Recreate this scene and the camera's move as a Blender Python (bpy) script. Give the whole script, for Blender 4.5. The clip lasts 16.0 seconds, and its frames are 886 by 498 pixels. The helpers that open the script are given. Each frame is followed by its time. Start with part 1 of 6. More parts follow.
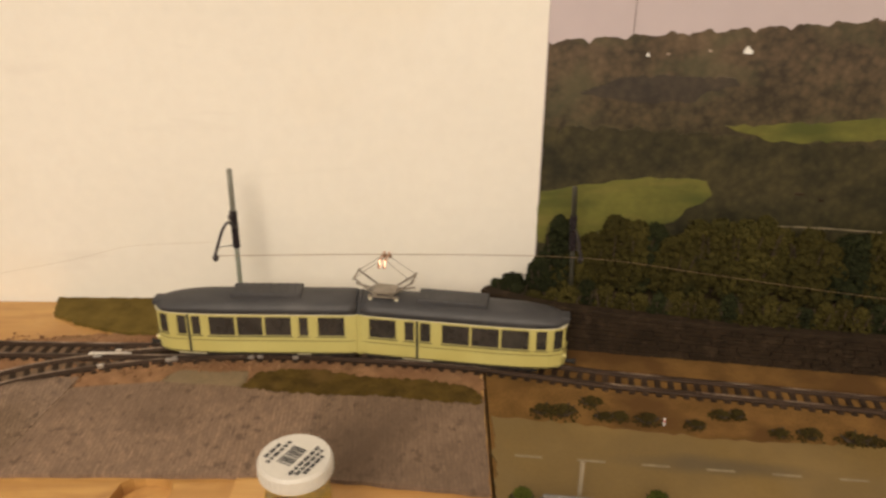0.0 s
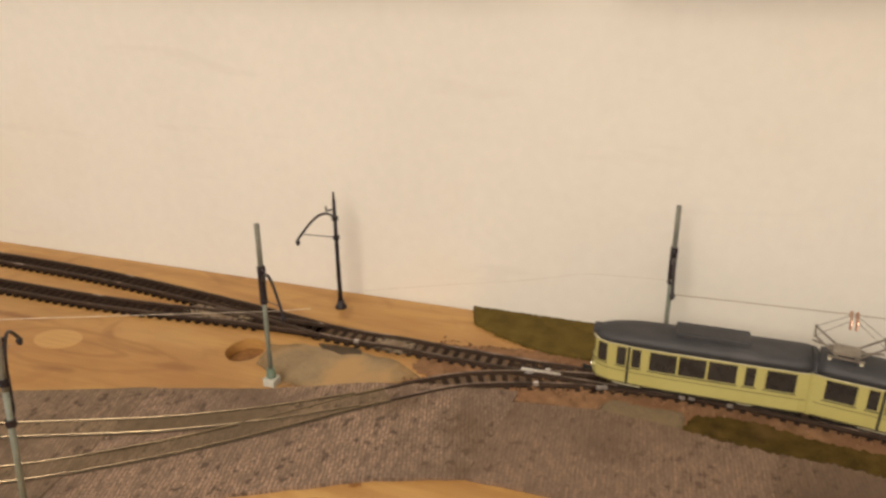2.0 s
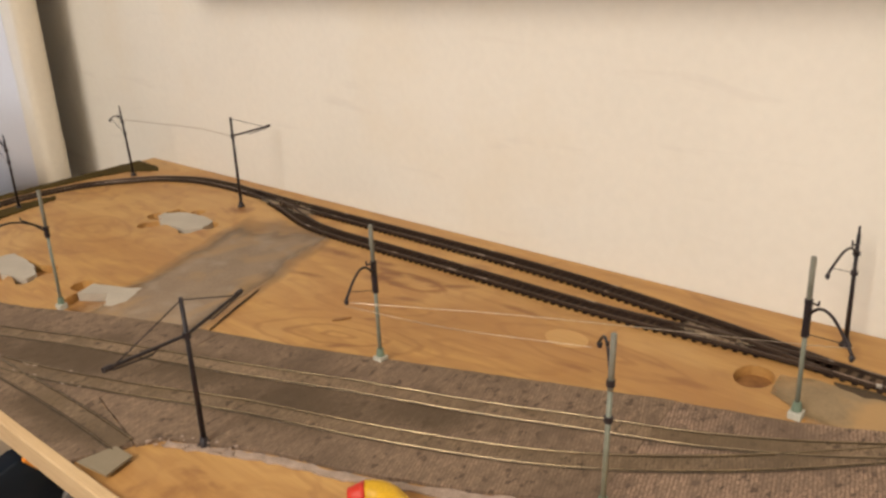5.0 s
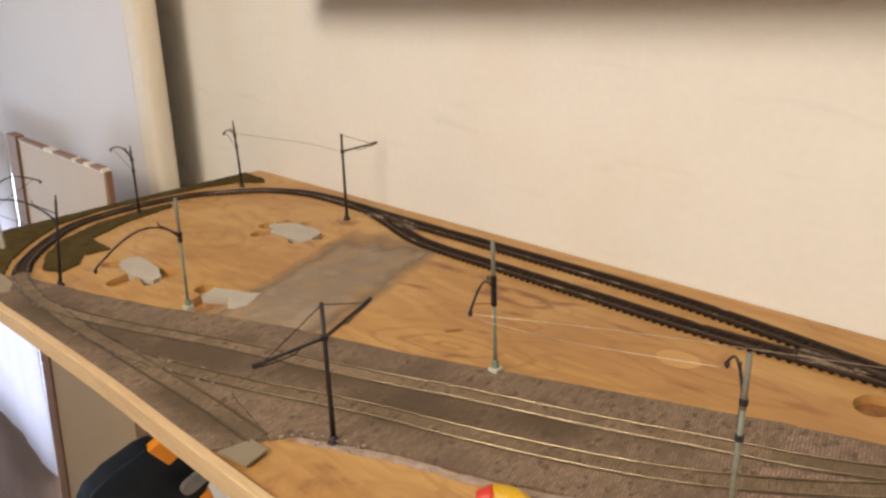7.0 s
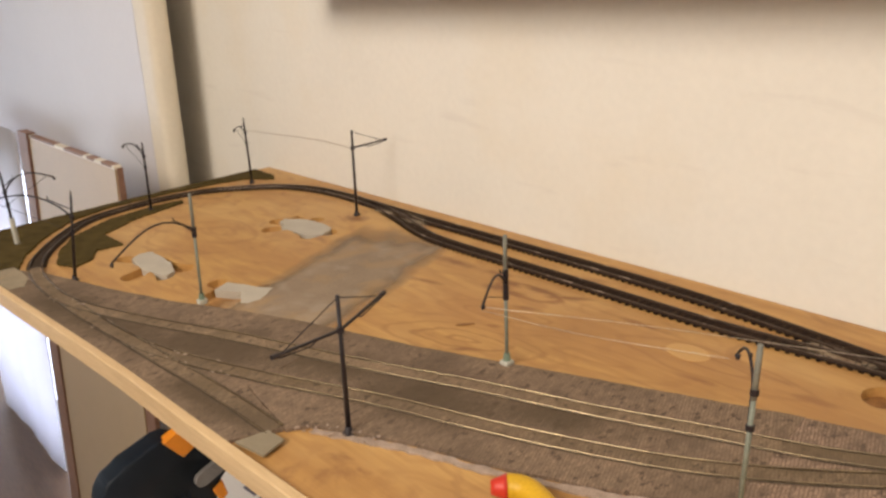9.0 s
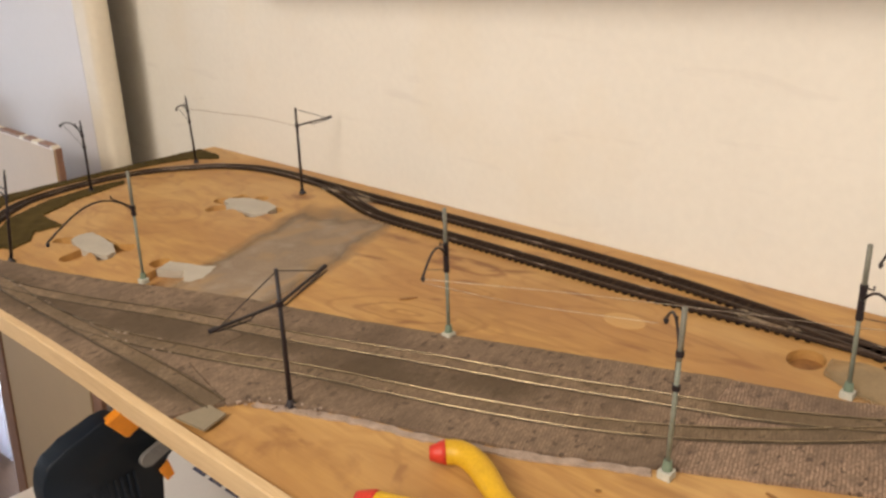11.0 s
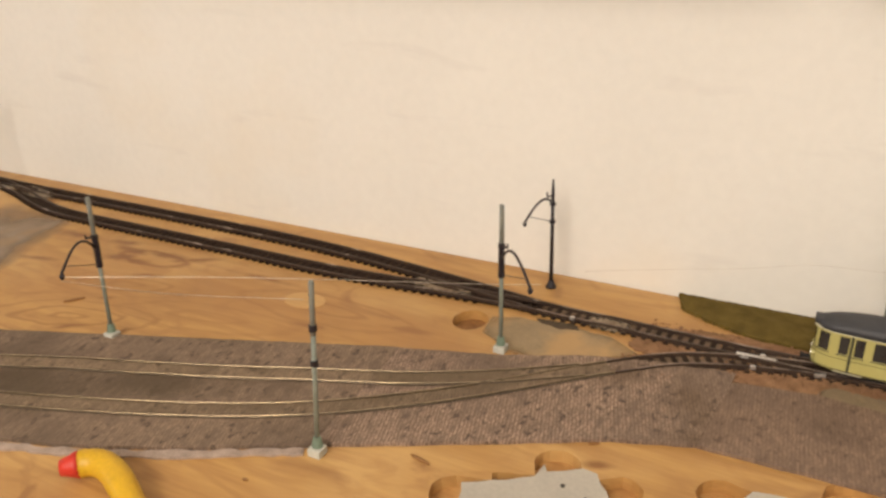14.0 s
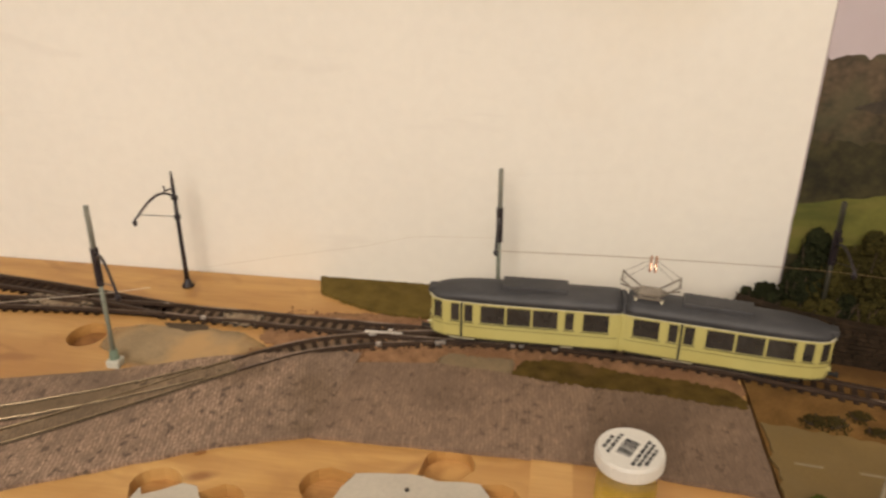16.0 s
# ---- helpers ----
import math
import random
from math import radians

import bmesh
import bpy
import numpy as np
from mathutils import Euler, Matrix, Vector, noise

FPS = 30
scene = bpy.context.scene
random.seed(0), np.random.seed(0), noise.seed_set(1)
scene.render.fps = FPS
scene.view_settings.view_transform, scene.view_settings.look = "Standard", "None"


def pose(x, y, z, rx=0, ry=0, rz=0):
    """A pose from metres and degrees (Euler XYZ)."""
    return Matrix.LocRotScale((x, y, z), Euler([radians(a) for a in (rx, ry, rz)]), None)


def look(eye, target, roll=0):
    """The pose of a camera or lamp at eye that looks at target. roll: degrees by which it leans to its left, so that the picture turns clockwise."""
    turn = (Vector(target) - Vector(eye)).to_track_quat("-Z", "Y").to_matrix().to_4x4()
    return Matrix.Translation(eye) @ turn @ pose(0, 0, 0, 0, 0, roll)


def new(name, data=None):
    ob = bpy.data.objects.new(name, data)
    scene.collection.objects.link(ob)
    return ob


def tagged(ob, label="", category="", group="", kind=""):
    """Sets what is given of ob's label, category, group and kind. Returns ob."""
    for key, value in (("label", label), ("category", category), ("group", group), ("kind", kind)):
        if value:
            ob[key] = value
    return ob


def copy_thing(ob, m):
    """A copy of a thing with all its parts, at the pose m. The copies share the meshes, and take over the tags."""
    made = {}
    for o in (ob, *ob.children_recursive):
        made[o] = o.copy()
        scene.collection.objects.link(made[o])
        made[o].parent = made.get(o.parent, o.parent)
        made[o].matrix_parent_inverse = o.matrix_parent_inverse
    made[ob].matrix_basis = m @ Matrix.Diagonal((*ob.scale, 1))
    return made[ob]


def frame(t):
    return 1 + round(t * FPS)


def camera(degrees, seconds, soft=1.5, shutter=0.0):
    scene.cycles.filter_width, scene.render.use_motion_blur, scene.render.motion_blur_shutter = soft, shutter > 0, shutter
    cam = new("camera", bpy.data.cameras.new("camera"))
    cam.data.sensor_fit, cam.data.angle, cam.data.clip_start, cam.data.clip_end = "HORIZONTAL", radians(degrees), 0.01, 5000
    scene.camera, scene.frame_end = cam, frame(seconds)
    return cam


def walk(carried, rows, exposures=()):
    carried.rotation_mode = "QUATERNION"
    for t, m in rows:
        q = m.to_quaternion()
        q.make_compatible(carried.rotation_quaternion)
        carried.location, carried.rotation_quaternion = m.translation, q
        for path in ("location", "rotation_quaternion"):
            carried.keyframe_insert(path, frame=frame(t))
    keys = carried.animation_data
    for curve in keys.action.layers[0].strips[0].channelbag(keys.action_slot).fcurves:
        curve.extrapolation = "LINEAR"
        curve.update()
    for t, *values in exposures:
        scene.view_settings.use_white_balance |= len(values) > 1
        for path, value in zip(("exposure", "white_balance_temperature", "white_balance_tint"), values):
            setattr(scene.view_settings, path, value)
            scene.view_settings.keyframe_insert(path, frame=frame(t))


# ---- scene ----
cam = camera(59.4, 16.0, 2.7, 0.2)
PATH = [
    (0, (0.039, 0.054, 0.235), (0.045, 1.884, -0.572), 0.5),
    (0.5, (0.006, 0.049, 0.242), (-0.169, 1.871, -0.565), 0.5),
    (1, (-0.028, 0.047, 0.243), (-0.354, 1.854, -0.548), 0.5),
    (1.5, (-0.06, 0.043, 0.245), (-0.523, 1.819, -0.551), 0.0),
    (2, (-0.081, 0.044, 0.25), (-0.647, 1.789, -0.546), -0.3),
    (2.5, (-0.103, 0.033, 0.255), (-0.842, 1.717, -0.532), -1.6),
    (3, (-0.136, 0.022, 0.259), (-1.015, 1.648, -0.506), -2.9),
    (3.5, (-0.15, 0.011, 0.263), (-1.148, 1.565, -0.504), -2.9),
    (4, (-0.164, -0.005, 0.266), (-1.279, 1.472, -0.494), -3.5),
    (4.5, (-0.17, -0.014, 0.268), (-1.372, 1.39, -0.496), -4.2),
    (5, (-0.183, -0.026, 0.269), (-1.446, 1.33, -0.482), -4.2),
    (7.3, (-0.195, -0.067, 0.279), (-1.596, 1.18, -0.414), -4.1),
    (7.5, (-0.195, -0.068, 0.28), (-1.598, 1.177, -0.413), -4.2),
    (8, (-0.195, -0.071, 0.279), (-1.608, 1.162, -0.414), -4.3),
    (10.5, (-0.185, -0.075, 0.275), (-1.528, 1.213, -0.458), -3.6),
    (11, (-0.181, -0.072, 0.273), (-1.494, 1.238, -0.477), -3.6),
    (11.5, (-0.177, -0.068, 0.272), (-1.455, 1.273, -0.483), -3.5),
    (12, (-0.17, -0.061, 0.269), (-1.394, 1.322, -0.5), -3.3),
    (12.5, (-0.161, -0.051, 0.266), (-1.318, 1.374, -0.529), -2.9),
    (13, (-0.148, -0.04, 0.264), (-1.203, 1.457, -0.541), -2.6),
    (13.3, (-0.141, -0.033, 0.26), (-1.123, 1.507, -0.555), -2.1),
    (13.5, (-0.135, -0.029, 0.262), (-1.081, 1.534, -0.551), -2.0),
    (14, (-0.126, -0.018, 0.26), (-0.976, 1.603, -0.546), -1.5),
    (14.5, (-0.107, -0.005, 0.26), (-0.83, 1.676, -0.547), -1.2),
    (15, (-0.09, 0.007, 0.258), (-0.652, 1.745, -0.558), -0.4),
    (15.5, (-0.075, 0.016, 0.254), (-0.519, 1.782, -0.572), -0.2),
    (16, (-0.051, 0.029, 0.253), (-0.314, 1.821, -0.596), 0.3),
]
walk(cam, [(t, look(eye, target, roll)) for t, eye, target, roll in PATH],
     [(0.0, 0.09, 7000, 10), (1.0, -0.02, 7000, 10), (1.5, -0.10, 6850, 10), (2.5, -0.05, 6460, 10), (3.5, -0.03, 6420, 10), (8.0, 0.04, 6460, 10), (13.0, 0.07, 6440, 10), (14.5, 0.08, 6340, 10), (15.5, 0.03, 6380, 10), (16.0, 0.0, 6580, 10)])

# world: a dim room, daylight only from the end window and the added glow
world = bpy.data.worlds.new("world")
world.use_nodes = True
scene.world = world
world.node_tree.nodes["Background"].inputs[0].default_value = (0.75, 0.85, 1.0, 1)
world.node_tree.nodes["Background"].inputs[1].default_value = 0.3
scene.view_settings.exposure = 0.0


def area_lamp(name, m, size, power, colour, shape="DISK"):
    data = bpy.data.lights.new(name, "AREA")
    data.shape, data.size, data.energy, data.color = shape, size, power, colour
    ob = new(name, data)
    ob.matrix_basis = m
    return ob


# two ceiling lamps in front of the layout
LAMPS = [(-0.40, -1.45, 1.27), (0.45, -1.45, 1.27)]
for at, power in zip(LAMPS, (36.0, 8.2)):
    area_lamp("ceiling_lamp_bulb", look(at, (at[0] * 0.8, 0.35, 0.0)), 1.05, power, (1.0, 0.875, 0.745))
# daylight at the window of the end wall
area_lamp("window_daylight", look((-4.04, -0.65, -0.15), (-2.0, 0.1, -0.45)), 1.0, 4.5, (0.78, 0.86, 1.0), "SQUARE")

# ---- materials ----
def material(name, colour, rough=0.6, metal=0.0, dark=0.75, scale=40.0, fine=400.0, bump=0.1, stretch=(1, 1, 1), spread=0.0, spec=0.4, coat=0.0, depth=0.0008):
    """A surface with variation at two scales: broad stains and fine grain, with relief."""
    m = bpy.data.materials.new(name)
    m.use_nodes = True
    nt = m.node_tree
    N, L = nt.nodes, nt.links
    b = N["Principled BSDF"]
    b.inputs["Roughness"].default_value, b.inputs["Metallic"].default_value = rough, metal
    b.inputs["Specular IOR Level"].default_value = spec
    b.inputs["Coat Weight"].default_value = coat
    tc, mp = N.new("ShaderNodeTexCoord"), N.new("ShaderNodeMapping")
    mp.inputs["Scale"].default_value = stretch
    L.new(tc.outputs["Object"], mp.inputs["Vector"])
    n1, n2 = N.new("ShaderNodeTexNoise"), N.new("ShaderNodeTexNoise")
    n1.inputs["Scale"].default_value, n1.inputs["Detail"].default_value = scale, 5
    n2.inputs["Scale"].default_value, n2.inputs["Detail"].default_value = fine, 3
    for n in (n1, n2):
        L.new(mp.outputs["Vector"], n.inputs["Vector"])
    mix = N.new("ShaderNodeMath")
    mix.operation = "MULTIPLY_ADD"
    mix.inputs[1].default_value = 0.45
    L.new(n2.outputs["Fac"], mix.inputs[0])
    half = N.new("ShaderNodeMath")
    half.operation = "MULTIPLY"
    half.inputs[1].default_value = 0.55
    L.new(n1.outputs["Fac"], half.inputs[0])
    L.new(half.outputs[0], mix.inputs[2])
    ramp = N.new("ShaderNodeValToRGB")
    ramp.color_ramp.elements[0].position, ramp.color_ramp.elements[1].position = 0.35, 0.62
    ramp.color_ramp.elements[0].color = (*[c * dark for c in colour], 1)
    ramp.color_ramp.elements[1].color = (*colour, 1)
    L.new(mix.outputs[0], ramp.inputs["Fac"])
    out = ramp.outputs["Color"]
    if spread:
        info, hsv, rng = N.new("ShaderNodeObjectInfo"), N.new("ShaderNodeHueSaturation"), N.new("ShaderNodeMapRange")
        rng.inputs["To Min"].default_value, rng.inputs["To Max"].default_value = 1 - spread, 1 + spread
        L.new(info.outputs["Random"], rng.inputs["Value"])
        L.new(rng.outputs["Result"], hsv.inputs["Value"])
        L.new(out, hsv.inputs["Color"])
        out = hsv.outputs["Color"]
    L.new(out, b.inputs["Base Color"])
    if bump:
        bp = N.new("ShaderNodeBump")
        bp.inputs["Strength"].default_value, bp.inputs["Distance"].default_value = bump, depth
        L.new(mix.outputs[0], bp.inputs["Height"])
        L.new(bp.outputs["Normal"], b.inputs["Normal"])
    return m


def mixed(m, other, scale, low, high, detail=4.0, stretch=(1, 1, 1), distort=0.0, strength=1.0):
    """Lay patches of another colour over a material's base colour."""
    nt = m.node_tree
    N, L = nt.nodes, nt.links
    b = N["Principled BSDF"]
    src = b.inputs["Base Color"].links[0].from_socket
    tc, mp, n, r, x = N.new("ShaderNodeTexCoord"), N.new("ShaderNodeMapping"), N.new("ShaderNodeTexNoise"), N.new("ShaderNodeMapRange"), N.new("ShaderNodeMix")
    mp.inputs["Scale"].default_value = stretch
    n.inputs["Scale"].default_value, n.inputs["Detail"].default_value, n.inputs["Distortion"].default_value = scale, detail, distort
    r.inputs["From Min"].default_value, r.inputs["From Max"].default_value = low, high
    r.inputs["To Max"].default_value = strength
    x.data_type = "RGBA"
    L.new(tc.outputs["Object"], mp.inputs["Vector"])
    L.new(mp.outputs["Vector"], n.inputs["Vector"])
    L.new(n.outputs["Fac"], r.inputs["Value"])
    L.new(r.outputs["Result"], x.inputs["Factor"])
    L.new(src, x.inputs["A"])
    x.inputs["B"].default_value = (*other, 1)
    L.new(x.outputs["Result"], b.inputs["Base Color"])
    return m


def wood(name, light, dark, rings=26.0, turn=0.0, rough=0.5, across=6.0, fibre=0.5):
    """Flat-sawn pine or plywood: long warped growth rings, fine pores, a few warm stains."""
    m = bpy.data.materials.new(name)
    m.use_nodes = True
    nt = m.node_tree
    N, L = nt.nodes, nt.links
    b = N["Principled BSDF"]
    b.inputs["Roughness"].default_value = rough
    tc, mp = N.new("ShaderNodeTexCoord"), N.new("ShaderNodeMapping")
    mp.inputs["Rotation"].default_value = (0, 0, radians(turn))
    mp.inputs["Scale"].default_value = (1.0, across, across)
    L.new(tc.outputs["Object"], mp.inputs["Vector"])
    warpn = N.new("ShaderNodeTexNoise")
    warpn.inputs["Scale"].default_value, warpn.inputs["Detail"].default_value = 3.2, 2.0
    L.new(mp.outputs["Vector"], warpn.inputs["Vector"])
    ring = N.new("ShaderNodeMath")
    ring.operation = "MULTIPLY"
    ring.inputs[1].default_value = rings
    L.new(warpn.outputs["Fac"], ring.inputs[0])
    sine = N.new("ShaderNodeMath")
    sine.operation = "SINE"
    L.new(ring.outputs[0], sine.inputs[0])
    grain = N.new("ShaderNodeTexNoise")
    grain.inputs["Scale"].default_value, grain.inputs["Detail"].default_value = 60.0, 5.0
    mp2 = N.new("ShaderNodeMapping")
    mp2.inputs["Rotation"].default_value = (0, 0, radians(turn))
    mp2.inputs["Scale"].default_value = (0.6, 9.0, 9.0)
    L.new(tc.outputs["Object"], mp2.inputs["Vector"])
    L.new(mp2.outputs["Vector"], grain.inputs["Vector"])
    add = N.new("ShaderNodeMath")
    add.operation = "MULTIPLY_ADD"
    add.inputs[1].default_value, add.inputs[2].default_value = 0.065, 0.33
    L.new(sine.outputs[0], add.inputs[0])
    add2 = N.new("ShaderNodeMath")
    add2.operation = "MULTIPLY_ADD"
    add2.inputs[1].default_value = fibre
    L.new(grain.outputs["Fac"], add2.inputs[0])
    L.new(add.outputs[0], add2.inputs[2])
    ramp = N.new("ShaderNodeValToRGB")
    ramp.color_ramp.elements[0].position, ramp.color_ramp.elements[1].position = 0.09 + fibre / 2, 0.47 + fibre / 2
    ramp.color_ramp.elements[0].color, ramp.color_ramp.elements[1].color = (*dark, 1), (*light, 1)
    L.new(add2.outputs[0], ramp.inputs["Fac"])
    L.new(ramp.outputs["Color"], b.inputs["Base Color"])
    bp = N.new("ShaderNodeBump")
    bp.inputs["Strength"].default_value, bp.inputs["Distance"].default_value = 0.15, 0.0006
    L.new(add2.outputs[0], bp.inputs["Height"])
    L.new(bp.outputs["Normal"], b.inputs["Normal"])
    return m


def glass(name, colour, rough=0.02):
    m = bpy.data.materials.new(name)
    m.use_nodes = True
    b = m.node_tree.nodes["Principled BSDF"]
    b.inputs["Base Color"].default_value = (*colour, 1)
    b.inputs["Roughness"].default_value, b.inputs["Transmission Weight"].default_value = rough, 1.0
    b.inputs["IOR"].default_value = 1.45
    return m


def glow(name, colour, strength):
    m = bpy.data.materials.new(name)
    m.use_nodes = True
    b = m.node_tree.nodes["Principled BSDF"]
    b.inputs["Base Color"].default_value = (*colour, 1)
    b.inputs["Emission Color"].default_value = (*colour, 1)
    b.inputs["Emission Strength"].default_value = strength
    return m


WALL = mixed(mixed(material("cream_wall_paint", (0.83, 0.795, 0.72), 0.75, dark=0.95, scale=9, fine=120, bump=0.25, spec=0.25), (0.78, 0.68, 0.52), 7, 0.55, 0.78, strength=0.35), (0.62, 0.57, 0.52), 16, 0.63, 0.74, 6.0, (0.5, 1, 3.0), 0.6, 0.22)
CEIL = material("white_ceiling", (0.8, 0.78, 0.74), 0.85, dark=0.95, scale=3, fine=60, spec=0.2)
LAV = material("white_door_lacquer", (0.70, 0.685, 0.71), 0.4, dark=0.97, scale=6, fine=90, bump=0.05)
CASING = material("cream_casing_paint", (0.82, 0.75, 0.62), 0.45, dark=0.94, scale=12, fine=150, bump=0.08)
BOARD = wood("plywood_top", (0.555, 0.322, 0.105), (0.330, 0.155, 0.044), 46, 0, fibre=0.32)
mixed(BOARD, (0.61, 0.382, 0.150), 6.0, 0.48, 0.66, stretch=(0.9, 1.2, 1), distort=0.6, strength=0.65)
mixed(BOARD, (0.40, 0.200, 0.062), 4.0, 0.50, 0.68, stretch=(0.7, 1.2, 1), distort=1.2, strength=0.65)
mixed(BOARD, (0.36, 0.178, 0.055), 26, 0.50, 0.68, stretch=(0.75, 1.3, 1), distort=1.6, strength=0.55)
mixed(BOARD, (0.24, 0.100, 0.034), 14, 0.61, 0.72, stretch=(0.8, 1.25, 1), distort=1.8, strength=0.6)


def figured(m, cx, cy, rx, ry, colour, rings, strength, turn=0.0):
    """A flame of curved growth rings round a knot: local, stretched along the grain, broken by noise."""
    nt = m.node_tree
    N, L = nt.nodes, nt.links
    b = N["Principled BSDF"]
    src = b.inputs["Base Color"].links[0].from_socket
    tc, mp, nz, ln, add, sn, cut, fall, mul, mul2, x = [N.new("ShaderNode" + k) for k in ("TexCoord", "Mapping", "TexNoise", "VectorMath", "Math", "Math", "MapRange", "MapRange", "Math", "Math", "Mix")]
    mp.vector_type = "TEXTURE"
    mp.inputs["Location"].default_value, mp.inputs["Rotation"].default_value = (cx, cy, 0.018), (0, 0, turn)
    mp.inputs["Scale"].default_value = (rx, ry, 1)
    nz.inputs["Scale"].default_value, nz.inputs["Detail"].default_value = 1.6, 3
    L.new(tc.outputs["Object"], mp.inputs["Vector"])
    L.new(mp.outputs["Vector"], nz.inputs["Vector"])
    ln.operation = "LENGTH"
    L.new(mp.outputs["Vector"], ln.inputs[0])
    add.operation = "MULTIPLY_ADD"
    add.inputs[1].default_value = 0.5
    L.new(nz.outputs["Fac"], add.inputs[0])
    L.new(ln.outputs["Value"], add.inputs[2])
    mul.operation = "MULTIPLY"
    mul.inputs[1].default_value = rings
    L.new(add.outputs[0], mul.inputs[0])
    sn.operation = "SINE"
    L.new(mul.outputs[0], sn.inputs[0])
    cut.inputs["From Min"].default_value, cut.inputs["From Max"].default_value = 0.55, 1.0
    L.new(sn.outputs[0], cut.inputs["Value"])
    fall.inputs["From Min"].default_value, fall.inputs["From Max"].default_value = 1.35, 0.75
    fall.inputs["To Max"].default_value = strength
    L.new(add.outputs[0], fall.inputs["Value"])
    mul2.operation = "MULTIPLY"
    L.new(cut.outputs["Result"], mul2.inputs[0])
    L.new(fall.outputs["Result"], mul2.inputs[1])
    x.data_type = "RGBA"
    L.new(mul2.outputs[0], x.inputs["Factor"])
    L.new(src, x.inputs["A"])
    x.inputs["B"].default_value = (*colour, 1)
    L.new(x.outputs["Result"], b.inputs["Base Color"])
    return m


def stained(m, blots, colour, strength, origin=(-0.6, 0.3, 0.018), grain=70.0):
    """Soft stains at places on a sheet that has its origin there: (x, y, half length, half width, turn)."""
    nt = m.node_tree
    N, L = nt.nodes, nt.links
    b = N["Principled BSDF"]
    tc, nz = N.new("ShaderNodeTexCoord"), N.new("ShaderNodeTexNoise")
    nz.inputs["Scale"].default_value, nz.inputs["Detail"].default_value = grain, 4
    L.new(tc.outputs["Object"], nz.inputs["Vector"])
    total = None
    for cx, cy, rx, ry, turn in blots:
        mp, ln, add, fall = N.new("ShaderNodeMapping"), N.new("ShaderNodeVectorMath"), N.new("ShaderNodeMath"), N.new("ShaderNodeMapRange")
        mp.vector_type = "TEXTURE"
        mp.inputs["Location"].default_value, mp.inputs["Rotation"].default_value, mp.inputs["Scale"].default_value = (cx - origin[0], cy - origin[1], origin[2]), (0, 0, turn), (rx, ry, 1)
        L.new(tc.outputs["Object"], mp.inputs["Vector"])
        ln.operation, add.operation = "LENGTH", "MULTIPLY_ADD"
        L.new(mp.outputs["Vector"], ln.inputs[0])
        add.inputs[1].default_value = 1.3
        L.new(nz.outputs["Fac"], add.inputs[0])
        L.new(ln.outputs["Value"], add.inputs[2])
        fall.inputs["From Min"].default_value, fall.inputs["From Max"].default_value = 1.75, 0.95
        L.new(add.outputs[0], fall.inputs["Value"])
        if total:
            mx = N.new("ShaderNodeMath")
            mx.operation = "MAXIMUM"
            L.new(total, mx.inputs[0])
            L.new(fall.outputs["Result"], mx.inputs[1])
            total = mx.outputs[0]
        else:
            total = fall.outputs["Result"]
    scale, x = N.new("ShaderNodeMath"), N.new("ShaderNodeMix")
    scale.operation = "MULTIPLY"
    scale.inputs[1].default_value = strength
    L.new(total, scale.inputs[0])
    x.data_type = "RGBA"
    L.new(scale.outputs[0], x.inputs["Factor"])
    L.new(b.inputs["Base Color"].links[0].from_socket, x.inputs["A"])
    x.inputs["B"].default_value = (*colour, 1)
    L.new(x.outputs["Result"], b.inputs["Base Color"])
    return m


def softened(m, cx, cy, rx, ry, turn, grain=60.0, amount=0.5, soft=0.25, square=False):
    """Paint or dust that wears thin towards its rim: bare ground shows through in grains."""
    nt = m.node_tree
    N, L = nt.nodes, nt.links
    tc, mp, nz, add, rng, clear, mix = [N.new("ShaderNode" + k) for k in ("TexCoord", "Mapping", "TexNoise", "Math", "MapRange", "BsdfTransparent", "MixShader")]
    mp.vector_type = "TEXTURE"
    mp.inputs["Location"].default_value, mp.inputs["Rotation"].default_value, mp.inputs["Scale"].default_value = (cx, cy, 0), (0, 0, turn), (rx, ry, 1)
    nz.inputs["Scale"].default_value, nz.inputs["Detail"].default_value = grain, 5
    L.new(tc.outputs["Object"], mp.inputs["Vector"])
    L.new(tc.outputs["Object"], nz.inputs["Vector"])
    if square:
        ab, sep, far = N.new("ShaderNodeVectorMath"), N.new("ShaderNodeSeparateXYZ"), N.new("ShaderNodeMath")
        ab.operation, far.operation = "ABSOLUTE", "MAXIMUM"
        L.new(mp.outputs["Vector"], ab.inputs[0])
        L.new(ab.outputs["Vector"], sep.inputs[0])
        L.new(sep.outputs["X"], far.inputs[0])
        L.new(sep.outputs["Y"], far.inputs[1])
        reach = far.outputs[0]
    else:
        ln = N.new("ShaderNodeVectorMath")
        ln.operation = "LENGTH"
        L.new(mp.outputs["Vector"], ln.inputs[0])
        reach = ln.outputs["Value"]
    add.operation = "MULTIPLY_ADD"
    add.inputs[1].default_value = amount
    L.new(nz.outputs["Fac"], add.inputs[0])
    L.new(reach, add.inputs[2])
    rng.inputs["From Min"].default_value, rng.inputs["From Max"].default_value = 1.0 + amount / 2, 1.0 + amount / 2 - soft
    L.new(add.outputs[0], rng.inputs["Value"])
    L.new(rng.outputs["Result"], mix.inputs[0])
    L.new(clear.outputs[0], mix.inputs[1])
    L.new(N["Principled BSDF"].outputs[0], mix.inputs[2])
    L.new(mix.outputs[0], N["Material Output"].inputs["Surface"])
    return m


